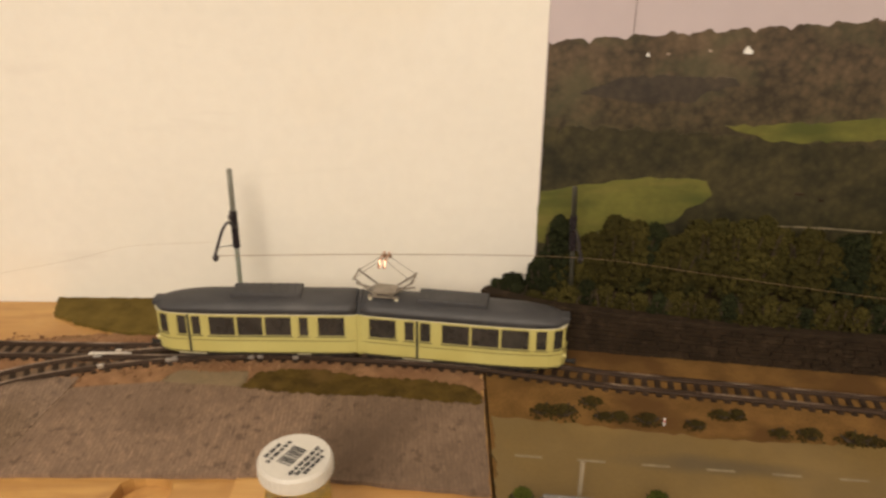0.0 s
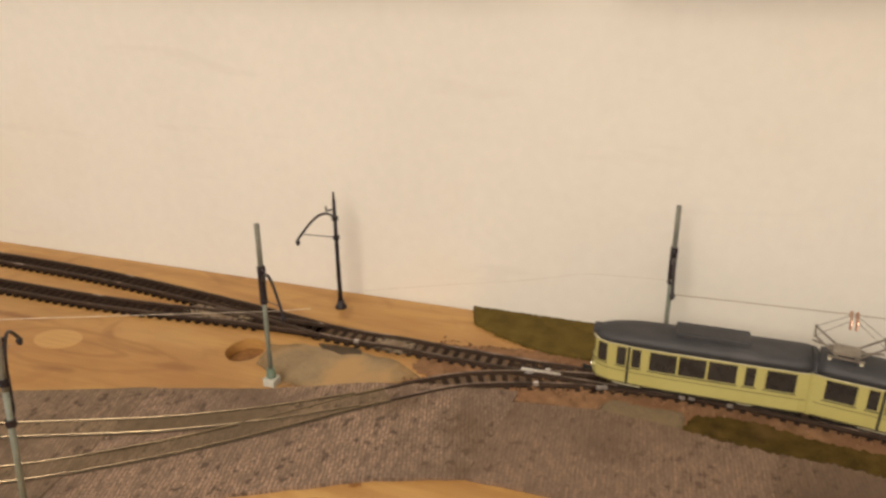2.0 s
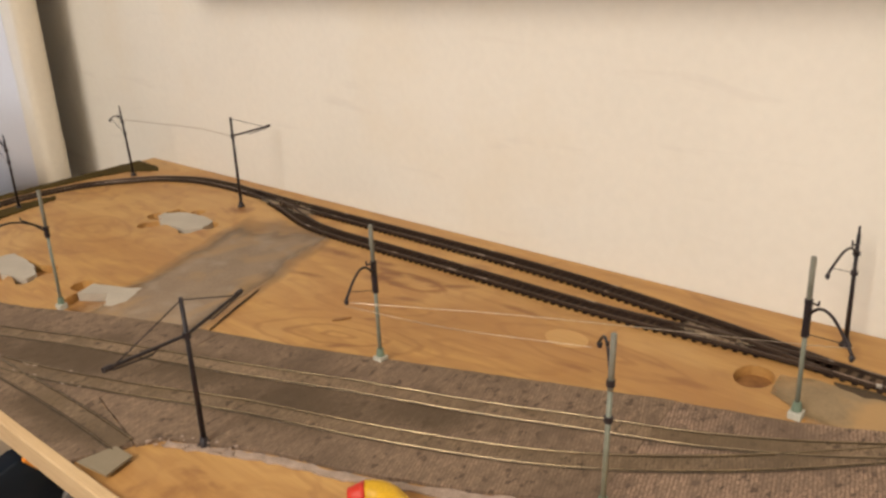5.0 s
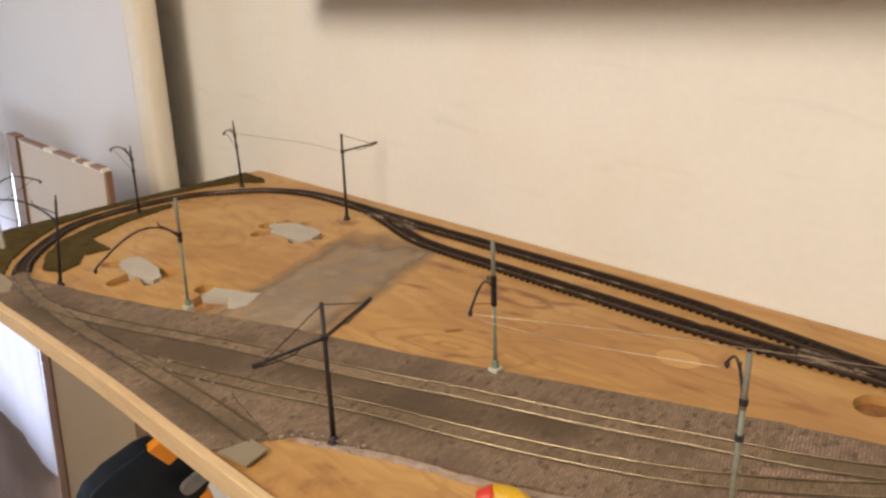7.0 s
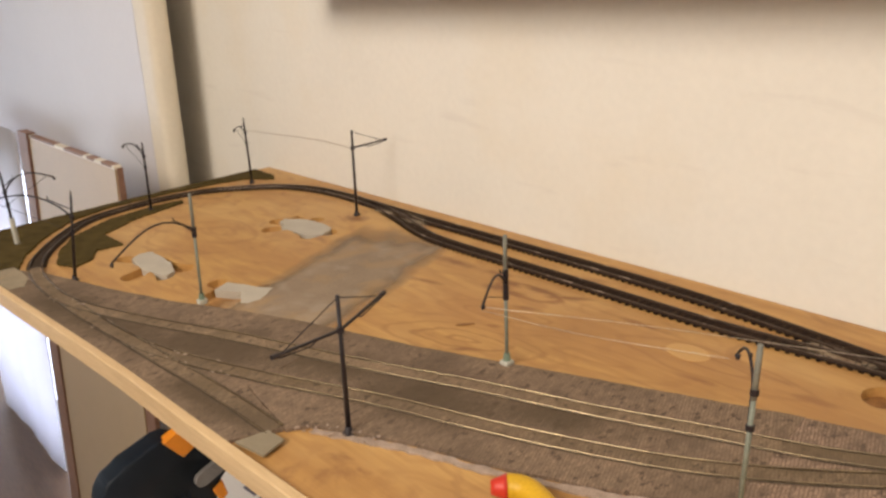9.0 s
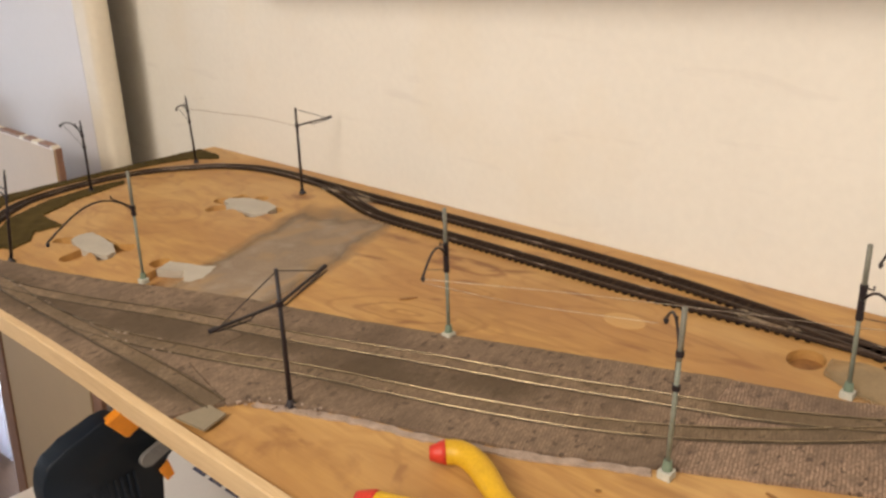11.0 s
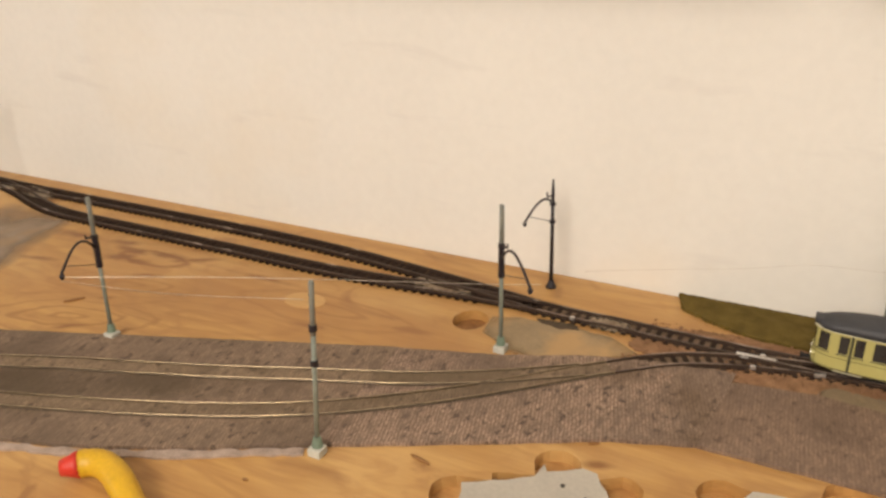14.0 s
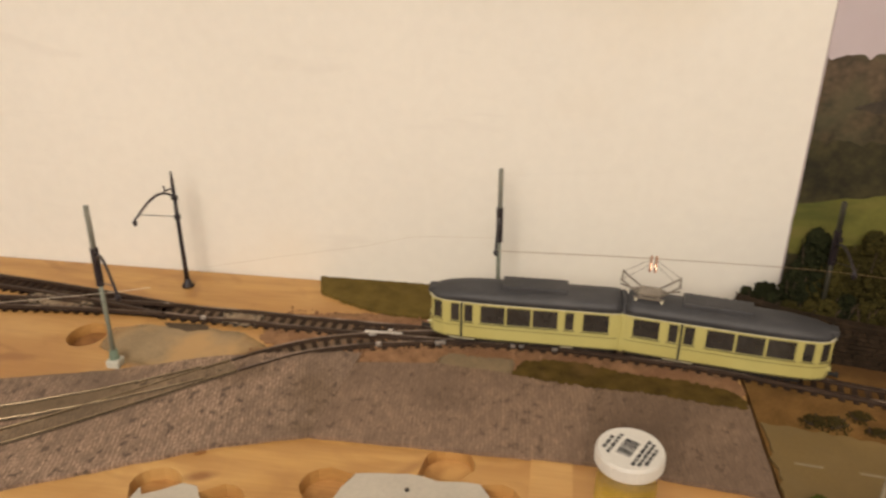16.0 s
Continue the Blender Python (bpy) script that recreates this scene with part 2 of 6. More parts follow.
FLAME = (0.27, 0.115, 0.032)
figured(BOARD, 0.008, -0.010, 0.100, 0.034, FLAME, 22, 0.62, 0.28)
figured(BOARD, -0.010, 0.090, 0.060, 0.022, FLAME, 10, 0.9)
figured(BOARD, 0.006, 0.045, 0.076, 0.022, FLAME, 19, 0.6, 0.22)
figured(BOARD, 0.100, 0.030, 0.120, 0.030, FLAME, 17, 0.35, 0.15)
figured(BOARD, 0.170, 0.075, 0.110, 0.030, FLAME, 16, 0.6)
figured(BOARD, -0.400, 0.000, 0.10, 0.060, FLAME, 18, 0.3)
figured(BOARD, 0.150, -0.110, 0.16, 0.030, FLAME, 16, 0.4)
stained(BOARD, [(-0.712, 0.401, 0.028, 0.0075, 0.05), (-0.578, 0.2810, 0.013, 0.0045, 0.6), (-0.589, 0.323, 0.007, 0.003, 0.4), (-0.576, 0.402, 0.024, 0.0050, 0.5), (-0.590, 0.364, 0.016, 0.005, 0.3), (-0.637, 0.382, 0.018, 0.007, 0.3), (-0.66, 0.405, 0.020, 0.006, 0.1), (-0.600, 0.399, 0.030, 0.0065, 0.05), (-0.640, 0.396, 0.024, 0.0070, -0.1), (-0.620, 0.381, 0.018, 0.0060, 0.1), (-0.905, 0.4255, 0.016, 0.012, 0.3),
                (-0.425, 0.352, 0.018, 0.0040, 0.1), (-0.700, 0.352, 0.022, 0.0045, 0.2), (-0.205, 0.2955, 0.010, 0.004, 0.3), (-0.500, 0.398, 0.030, 0.0040, 0.0), (-0.360, 0.375, 0.022, 0.0045, 0.1)], (0.22, 0.088, 0.026), 0.85)
stained(BOARD, [(-0.51, 0.365, 0.150, 0.050, 0.1), (-0.37, 0.365, 0.080, 0.034, -0.25), (-0.62, 0.34, 0.080, 0.045, 0.3)], (0.38, 0.182, 0.060), 0.5, grain=16.0)
DARKPOLE = material("dark_olive_pole_paint", (0.055, 0.052, 0.038), 0.5, dark=0.7, scale=150, fine=900)
LIP = wood("pine_edge_strip", (0.68, 0.490, 0.275), (0.50, 0.330, 0.170), 14, 2, across=9)
ROUT = mixed(wood("routed_wood", (0.50, 0.27, 0.09), (0.30, 0.14, 0.045), 20, 20, 0.6), (0.62, 0.36, 0.13), 60, 0.5, 0.7)
SUBFLOOR = material("room_floor_wood", (0.13, 0.075, 0.040), 0.45, dark=0.6, scale=5, fine=60, stretch=(0.4, 4, 1))
def cobble_print(name, tone, dark, turn=68.0, hatch=0.85, specks=0.75):
    """A printed sheet of small setts in rows: uneven stones, dark specks, pale scuffs and broad stains."""
    m = material(name, tone, 0.8, dark=dark, scale=210, fine=560, bump=0.12, stretch=(1.7, 0.5, 1), spread=0.10, spec=0.25)
    nt = m.node_tree
    N, L = nt.nodes, nt.links
    b = N["Principled BSDF"]
    src = b.inputs["Base Color"].links[0].from_socket
    tc, mp, nz, va, br, x = [N.new("ShaderNode" + k) for k in ("TexCoord", "Mapping", "TexNoise", "VectorMath", "TexBrick", "Mix")]
    mp.inputs["Rotation"].default_value = (0, 0, radians(turn))
    nz.inputs["Scale"].default_value = 90.0
    va.operation = "MULTIPLY_ADD"
    va.inputs[1].default_value = (0.0016, 0.0016, 0)
    L.new(tc.outputs["Object"], mp.inputs["Vector"])
    L.new(tc.outputs["Object"], nz.inputs["Vector"])
    L.new(nz.outputs["Color"], va.inputs[0])
    L.new(mp.outputs["Vector"], va.inputs[2])
    L.new(va.outputs["Vector"], br.inputs["Vector"])
    br.inputs["Scale"].default_value = 330.0
    br.inputs["Brick Width"].default_value, br.inputs["Row Height"].default_value = 1.7, 0.68
    br.inputs["Color1"].default_value, br.inputs["Color2"].default_value, br.inputs["Mortar"].default_value = (1.28, 1.26, 1.25, 1), (0.84, 0.83, 0.84, 1), (0.48, 0.45, 0.44, 1)
    br.inputs["Mortar Size"].default_value = 0.10
    x.data_type, x.blend_type = "RGBA", "MULTIPLY"
    x.inputs["Factor"].default_value = hatch
    L.new(src, x.inputs["A"])
    L.new(br.outputs["Color"], x.inputs["B"])
    L.new(x.outputs["Result"], b.inputs["Base Color"])
    m = mixed(m, [c * 0.25 for c in tone], 190, 0.595, 0.655, 3.0, (1.1, 0.75, 1), 0.0, specks)
    m = mixed(m, [c * 0.50 for c in tone], 75, 0.56, 0.68, 4.0, (1.1, 0.8, 1), 0.4, specks * 0.8)
    m = mixed(m, [c * 1.2 for c in tone], 420, 0.60, 0.70, 2.0, (1.6, 0.3, 1), 0.0, 0.7)
    return mixed(m, [0.42 * c for c in tone], 11, 0.46, 0.66, distort=0.5, strength=0.75)


STREET = stained(cobble_print("printed_cobble_sheet", (0.345, 0.243, 0.174), 0.55, 74, 0.8, 0.85), [(-0.172, 0.366, 0.030, 0.018, -1.2), (-0.163, 0.335, 0.020, 0.010, 0.1), (-0.215, 0.377, 0.022, 0.012, 0.4)], (0.118, 0.078, 0.046), 0.55, (-0.5, 0.22, 0.0), 60.0)
STREETC = stained(cobble_print("stained_cobble_sheet", (0.290, 0.206, 0.142), 0.62, 68, 0.5, 0.75), [(-0.545, 0.215, 0.085, 0.034, 0.40), (-0.470, 0.252, 0.060, 0.024, 0.40), (-0.635, 0.196, 0.070, 0.030, 0.40), (-0.74, 0.150, 0.11, 0.036, 0.38), (-0.89, 0.105, 0.13, 0.030, 0.2), (-0.66, 0.112, 0.07, 0.020, 0.1)], (0.085, 0.060, 0.036), 0.82, (-0.5, 0.22, 0.0), 34.0)
# STREETD: the tone of STREETB lowered, painting in dimmer light at the right
STREETD = cobble_print("dimmed_cobble_sheet", (0.235, 0.160, 0.110), 0.70, 86, 0.25, 0.5)
STREETB = cobble_print("browned_cobble_sheet", (0.275, 0.187, 0.130), 0.68, 86, 0.36, 0.5)
FRINGE = material("torn_paper_edge", (0.46, 0.355, 0.285), 0.9, dark=0.6, scale=160, fine=900, bump=0.4)
INFILL = mixed(cobble_print("rail_infill_card", (0.275, 0.198, 0.128), 0.60, 66, 0.5, 0.85), (0.140, 0.100, 0.060), 20, 0.47, 0.62, distort=0.4, strength=0.7)
TIE = material("sleeper_plastic", (0.024, 0.0125, 0.0075), 0.6, dark=0.6, scale=200, fine=900, spread=0.25, spec=0.12)
TIEP = material("dusty_sleeper_plastic", (0.046, 0.029, 0.019), 0.7, dark=0.5, scale=200, fine=900, spread=0.3, spec=0.15)
BEDDARK = mixed(material("dark_track_base", (0.050, 0.030, 0.019), 0.7, dark=0.5, scale=140, fine=900, spec=0.12), (0.085, 0.055, 0.034), 90, 0.55, 0.68)
BEDBROWN = material("brown_dusty_track_base", (0.105, 0.075, 0.052), 0.7, dark=0.5, scale=140, fine=900)
BEDPALE = mixed(material("pale_dusty_track_base", (0.205, 0.140, 0.092), 0.8, dark=0.5, scale=140, fine=900, spec=0.2), (0.11, 0.07, 0.042), 40, 0.48, 0.62)
RAIL = material("weathered_rail", (0.058, 0.034, 0.021), 0.6, 0.0, dark=0.5, scale=120, fine=900, spec=0.25)
RAILTOP = mixed(material("polished_rail_head", (0.40, 0.305, 0.235), 0.34, 0.6, dark=0.35, scale=45, fine=500, bump=0.05), (0.075, 0.052, 0.040), 30, 0.44, 0.56)
RAILDULL = mixed(material("tarnished_rail_head", (0.100, 0.064, 0.044), 0.5, 0.2, dark=0.5, scale=45, fine=500, bump=0.05), (0.42, 0.33, 0.26), 55, 0.60, 0.68)
# FROG: near-white metal that paints in the turnout's bright glint
FROG = material("worn_glint_metal", (0.90, 0.87, 0.82), 0.38, 0.6, dark=0.6, scale=90, fine=500, bump=0.15)
BRASS = mixed(material("brass_rail", (0.42, 0.325, 0.200), 0.27, 0.75, dark=0.5, scale=60, fine=400, bump=0.08), (0.235, 0.180, 0.115), 13, 0.37, 0.52, strength=0.9)
GROOVE = material("rail_groove", (0.125, 0.090, 0.060), 0.85, dark=0.4, scale=50, fine=500)
GRASS = mixed(material("olive_grass_mat", (0.152, 0.107, 0.027), 0.95, dark=0.55, scale=90, fine=1400, bump=0.8, spec=0.1), (0.185, 0.125, 0.045), 20, 0.52, 0.68, strength=0.6)
GRASSL = material("dull_grass_mat", (0.098, 0.070, 0.023), 0.95, dark=0.5, scale=70, fine=1400, bump=0.8, spec=0.1)
GRASSN = mixed(material("shaggy_grass_strip", (0.112, 0.073, 0.019), 0.95, dark=0.4, scale=110, fine=1400, bump=1.0, spec=0.1), (0.150, 0.092, 0.034), 45, 0.55, 0.70, strength=0.6)
SAND = mixed(material("sand_ballast", (0.36, 0.205, 0.110), 0.95, dark=0.5, scale=110, fine=1300, bump=0.8, spec=0.1), (0.24, 0.13, 0.07), 30, 0.5, 0.65)
EARTH = mixed(material("brown_scenic_earth", (0.212, 0.116, 0.038), 0.95, dark=0.5, scale=60, fine=1100, bump=0.8, spec=0.1), (0.105, 0.055, 0.020), 26, 0.48, 0.64)
DARKEARTH = material("dark_scenic_earth", (0.055, 0.040, 0.020), 0.95, dark=0.5, scale=60, fine=900, bump=0.6, spec=0.1)
GLUE = material("brown_dried_glue", (0.085, 0.055, 0.028), 0.6, dark=0.5, scale=120, fine=900, bump=0.5)
DUSTM = mixed(material("tan_dust", (0.36, 0.280, 0.190), 0.85, dark=0.5, scale=90, fine=700, bump=0.4), (0.16, 0.105, 0.06), 60, 0.5, 0.65, strength=0.8)
GREYPAINT = mixed(material("grey_filler", (0.330, 0.270, 0.185), 0.7, dark=0.75, scale=45, fine=500, bump=0.25), (0.44, 0.26, 0.11), 26, 0.52, 0.66, strength=0.65)
FILLERP = mixed(material("tan_grey_filler", (0.350, 0.256, 0.145), 0.7, dark=0.75, scale=45, fine=500, bump=0.25), (0.50, 0.31, 0.13), 24, 0.46, 0.62, strength=0.75)
ROADPAINT = softened(mixed(mixed(material("grey_road_paint", (0.315, 0.240, 0.172), 0.85, dark=0.75, scale=35, fine=500, bump=0.2, spec=0.15), (0.42, 0.27, 0.13), 22, 0.50, 0.66, 6.0, (1.3, 0.7, 1), 0.6, 0.6), (0.36, 0.298, 0.235), 30, 0.52, 0.64, strength=0.6), -0.767, 0.288, 0.068, 0.160, 0.31, 26.0, 0.40, 0.42, True)
ASPHALT = stained(mixed(mixed(material("olive_brown_road", (0.186, 0.121, 0.037), 0.7, dark=0.75, scale=24, fine=700, bump=0.12), (0.158, 0.112, 0.050), 9, 0.50, 0.66, distort=0.6, strength=0.7), (0.25, 0.165, 0.058), 18, 0.52, 0.68, strength=0.5), [(0.170, 0.338, 0.050, 0.0075, -0.1)], (0.088, 0.070, 0.042), 0.7, (0.3, 0.3, -0.018), 40.0)
FILLERB = mixed(material("olive_brown_filler", (0.250, 0.185, 0.110), 0.75, dark=0.7, scale=60, fine=600, bump=0.2), (0.30, 0.235, 0.165), 30, 0.5, 0.66, strength=0.6)
PLATE = material("grey_cover_card", (0.50, 0.455, 0.380), 0.65, dark=0.85, scale=40, fine=500, bump=0.15)
TIPCARD = material("grey_card_tip", (0.27, 0.225, 0.155), 0.6, dark=0.85, scale=30, fine=300)
GREENPOLE = material("grey_green_pole_paint", (0.235, 0.255, 0.205), 0.5, dark=0.7, scale=150, fine=900)
POLEGREY = material("grey_pole_top", (0.25, 0.25, 0.21), 0.45, dark=0.75, scale=150, fine=900)
BLACK = material("black_mast_plastic", (0.022, 0.016, 0.020), 0.45, dark=0.7, scale=120, fine=900)
BASEW = material("white_base_block", (0.58, 0.57, 0.49), 0.6, dark=0.75, scale=100, fine=700)
BASEG = material("green_base_collar", (0.20, 0.27, 0.20), 0.55, dark=0.7, scale=100, fine=700)
WIRE = material("copper_wire", (0.42, 0.31, 0.20), 0.3, 1.0, dark=0.6, scale=60, fine=500)
WIREB = material("bright_wire", (0.80, 0.70, 0.56), 0.38, 1.0, dark=0.45, scale=40, fine=400)
NYLON = material("pale_nylon_thread", (0.62, 0.55, 0.45), 0.3, dark=0.8, scale=40, fine=400)
BODY = mixed(material("pale_yellow_tram_paint", (0.510, 0.462, 0.168), 0.38, dark=0.92, scale=80, fine=700, bump=0.03), (0.44, 0.38, 0.12), 28, 0.52, 0.68, strength=0.5)
TRIM = material("dark_trim_line", (0.05, 0.05, 0.03), 0.6)
BELT = material("olive_belt_line", (0.20, 0.18, 0.065), 0.6)
STEP = material("cream_step", (0.78, 0.74, 0.55), 0.5)
ROOF = mixed(material("slate_grey_roof_paint", (0.052, 0.052, 0.056), 0.55, dark=0.75, scale=90, fine=800, bump=0.1), (0.082, 0.080, 0.082), 55, 0.52, 0.66, 5.0, (0.4, 1, 1), 0.3, 0.6)
PANE = material("dark_window_glass", (0.042, 0.038, 0.034), 0.10, dark=0.5, scale=60, fine=300, bump=0.0, spec=0.9)
UNDER = material("black_underframe", (0.015, 0.013, 0.012), 0.7)
PANTO = material("dull_silver_pantograph", (0.36, 0.32, 0.27), 0.4, 0.6, dark=0.6, scale=150, fine=900)
SILVER = material("silver_parts", (0.90, 0.87, 0.82), 0.28, 0.8, dark=0.75, scale=120, fine=700)
LIDW = material("greyish_white_lid", (0.62, 0.60, 0.55), 0.4, dark=0.92, scale=60, fine=500, bump=0.03)
LENS = glow("lit_headlight", (1.0, 0.95, 0.80), 0.7)
COPPER = material("copper_contact_shoe", (0.62, 0.36, 0.25), 0.28, 0.9, dark=0.7, scale=150, fine=800)
STONE = mixed(material("dark_stone_wall", (0.026, 0.017, 0.010), 0.9, dark=0.5, scale=90, fine=700, bump=0.7, spread=0.3, spec=0.15), (0.045, 0.030, 0.018), 160, 0.55, 0.7)
LEAF = mixed(material("dark_green_foliage", (0.056, 0.047, 0.0120), 0.85, dark=0.5, scale=120, fine=900, bump=0.5, spread=0.2, spec=0.1), (0.020, 0.022, 0.008), 40, 0.48, 0.62, strength=0.7)
LEAFO = material("dull_olive_tuft", (0.058, 0.044, 0.013), 0.9, dark=0.5, scale=150, fine=900, bump=0.5, spread=0.15, spec=0.1)
LEAFB = material("blue_green_foliage", (0.022, 0.026, 0.010), 0.85, dark=0.4, scale=120, fine=900, bump=0.6, spread=0.2, spec=0.1)
LEAFG = material("fresh_green_foliage", (0.075, 0.088, 0.016), 0.85, dark=0.45, scale=120, fine=900, bump=0.6, spread=0.2, spec=0.1)
BARK = material("twig_brown", (0.06, 0.04, 0.025), 0.9)
LINE = material("faded_road_line", (0.27, 0.22, 0.14), 0.8, dark=0.6, scale=120, fine=900)
WHITE = material("white_plastic", (0.80, 0.79, 0.76), 0.4, dark=0.95, scale=60, fine=500, bump=0.03)
INK = material("dark_print", (0.035, 0.035, 0.038), 0.6)
JARGLASS = glass("clear_jar", (0.97, 0.93, 0.82))
AMBER = material("amber_contents", (0.82, 0.56, 0.09), 0.3, dark=0.7, scale=90, fine=700)
YELLOW = material("yellow_rubber_grip", (0.70, 0.41, 0.018), 0.45, dark=0.8, scale=60, fine=600, bump=0.12)
RED = material("red_rubber_grip", (0.62, 0.045, 0.025), 0.42, dark=0.85, scale=60, fine=600, bump=0.08)
STEEL = material("dark_tool_steel", (0.12, 0.11, 0.10), 0.35, 0.9)
NAVY = material("navy_tool_plastic", (0.008, 0.014, 0.024), 0.5, dark=0.75, scale=60, fine=800, bump=0.15, spec=0.25)
ORANGE = material("orange_tool_plastic", (0.85, 0.29, 0.015), 0.45, dark=0.85, scale=60, fine=600, bump=0.08)
GREYCLEAR = material("grey_smoked_plastic", (0.20, 0.19, 0.18), 0.25, dark=0.7, scale=60, fine=600)
PANELC = material("cream_panel_lacquer", (0.52, 0.395, 0.245), 0.4, dark=0.94, scale=8, fine=90, bump=0.04, spec=0.3)
PANELB = material("brown_panel_edge", (0.30, 0.165, 0.11), 0.5, dark=0.75, scale=30, fine=300)
PAPER = material("white_paper", (0.78, 0.77, 0.76), 0.8, dark=0.95, scale=20, fine=300)
PRINTB = material("blue_print", (0.08, 0.09, 0.16), 0.7)
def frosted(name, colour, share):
    """Thin milky plastic: glossy on the face, and lit through by the added glow behind."""
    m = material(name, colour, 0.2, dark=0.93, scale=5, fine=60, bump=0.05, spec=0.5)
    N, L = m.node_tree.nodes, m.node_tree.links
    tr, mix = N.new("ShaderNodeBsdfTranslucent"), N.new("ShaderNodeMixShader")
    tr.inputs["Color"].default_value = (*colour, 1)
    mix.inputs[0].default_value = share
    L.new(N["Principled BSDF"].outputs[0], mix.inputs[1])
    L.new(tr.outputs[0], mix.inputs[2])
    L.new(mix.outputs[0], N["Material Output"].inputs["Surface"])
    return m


# GLOSSW: lets the added glow through, to read as window glare
GLOSSW = frosted("backlit_white_sheet", (0.80, 0.79, 0.82), 0.6)
SHELFW = material("white_shelf_board", (0.72, 0.66, 0.60), 0.5, dark=0.95, scale=10, fine=120)
PSKY = material("printed_sky", (0.53, 0.455, 0.475), 0.55, dark=0.94, scale=6, fine=60, bump=0)
def print_wood(name, light, mid, dark, scale, low=None, z0=0.0, z1=0.02):
    """Printed tree crowns: soft lit tops over dark gaps, in darker and paler tracts; low is the tone that the print takes further down."""
    m = material(name, mid, 0.55, dark=0.8, scale=14, fine=500, bump=0)
    nt = m.node_tree
    N, L = nt.nodes, nt.links
    tc, mp, ramp = N.new("ShaderNodeTexCoord"), N.new("ShaderNodeMapping"), N.new("ShaderNodeValToRGB")
    mp.inputs["Scale"].default_value = (1.0, 0.2, 1.05)
    L.new(tc.outputs["Object"], mp.inputs["Vector"])
    total = None
    for kind, size, weight in (("Noise", scale * 0.14, 0.50), ("Noise", scale * 0.45, 0.42), ("Noise", scale * 1.6, 0.22), ("Voronoi", scale, -0.24)):
        n = N.new("ShaderNodeTex" + kind)
        n.inputs["Scale"].default_value, n.inputs["Detail"].default_value = size, 4 if kind == "Noise" else 1
        L.new(mp.outputs["Vector"], n.inputs["Vector"])
        add = N.new("ShaderNodeMath")
        add.operation = "MULTIPLY_ADD"
        add.inputs[1].default_value, add.inputs[2].default_value = weight, 0.10
        L.new(n.outputs["Fac" if kind == "Noise" else "Distance"], add.inputs[0])
        if total:
            L.new(total, add.inputs[2])
        total = add.outputs[0]
    e = ramp.color_ramp.elements
    e[0].position, e[1].position = 0.32, 0.72
    e[0].color, e[1].color = (*dark, 1), (*light, 1)
    e.new(0.50).color = (*mid, 1)
    L.new(total, ramp.inputs["Fac"])
    out = ramp.outputs["Color"]
    if low:
        sep, rng, x = N.new("ShaderNodeSeparateXYZ"), N.new("ShaderNodeMapRange"), N.new("ShaderNodeMix")
        L.new(tc.outputs["Object"], sep.inputs[0])
        L.new(sep.outputs["Z"], rng.inputs["Value"])
        rng.inputs["From Min"].default_value, rng.inputs["From Max"].default_value = z1, z0
        x.data_type, x.blend_type = "RGBA", "MULTIPLY"
        L.new(rng.outputs["Result"], x.inputs["Factor"])
        L.new(out, x.inputs["A"])
        x.inputs["B"].default_value = (*low, 1)
        out = x.outputs["Result"]
    L.new(out, N["Principled BSDF"].inputs["Base Color"])
    return m


PWOOD = mixed(print_wood("printed_woodland", (0.150, 0.103, 0.062), (0.088, 0.062, 0.037), (0.036, 0.027, 0.017), 190.0, (0.62, 0.68, 0.55), 0.0, 0.050), (0.078, 0.074, 0.038), 26, 0.52, 0.66, 5.0, (1, 0.2, 1.6), 0.5, 0.55)
PWOODD = print_wood("printed_dark_wood", (0.070, 0.057, 0.023), (0.039, 0.033, 0.013), (0.015, 0.014, 0.006), 170.0)
PSHADE = print_wood("printed_shaded_wood", (0.072, 0.054, 0.036), (0.050, 0.039, 0.028), (0.032, 0.026, 0.020), 190.0)
PFIELD = mixed(mixed(material("printed_meadow", (0.145, 0.142, 0.030), 0.55, dark=0.7, scale=30, fine=260, bump=0), (0.070, 0.080, 0.016), 36, 0.5, 0.66, stretch=(0.5, 1, 2)), (0.215, 0.165, 0.050), 22, 0.52, 0.68, stretch=(0.5, 1, 2.5), strength=0.7)
KNOT = mixed(material("wood_knot", (0.34, 0.165, 0.055), 0.55, dark=0.6, scale=160, fine=900), (0.20, 0.09, 0.032), 120, 0.48, 0.66)
PLUG = wood("pale_wood_plug", (0.58, 0.345, 0.125), (0.45, 0.245, 0.082), 30, 35, across=3)


# ---- builders ----
BASE = {}


def thing(name, label, category, m=None, group="", kind=""):
    """An Empty at the base of a thing, to which its parts are given in world or own coordinates."""
    ob = tagged(new(name), label, category, group, kind)
    ob.empty_display_size = 0.01
    ob.matrix_basis = m or Matrix()
    BASE[ob] = m or Matrix()
    return ob


def link(name, bm, mat, smooth=False):
    me = bpy.data.meshes.new(name)
    bmesh.ops.recalc_face_normals(bm, faces=bm.faces)
    if smooth:
        for f in bm.faces:
            f.smooth = True
    bm.to_mesh(me)
    bm.free()
    for one in (mat if isinstance(mat, (list, tuple)) else [mat]):
        me.materials.append(one)
    return me


def part(name, bm, mat, parent, label="", world=False, smooth=False, kind=""):
    """One mesh under a thing or under a part. world: its vertices stand in world coordinates."""
    base = BASE[parent]
    if world:
        bm.transform(base.inverted())
    ob = new(name, link(name, bm, mat, smooth))
    ob.parent = parent
    BASE[ob] = base
    return tagged(ob, label, "", "", kind)


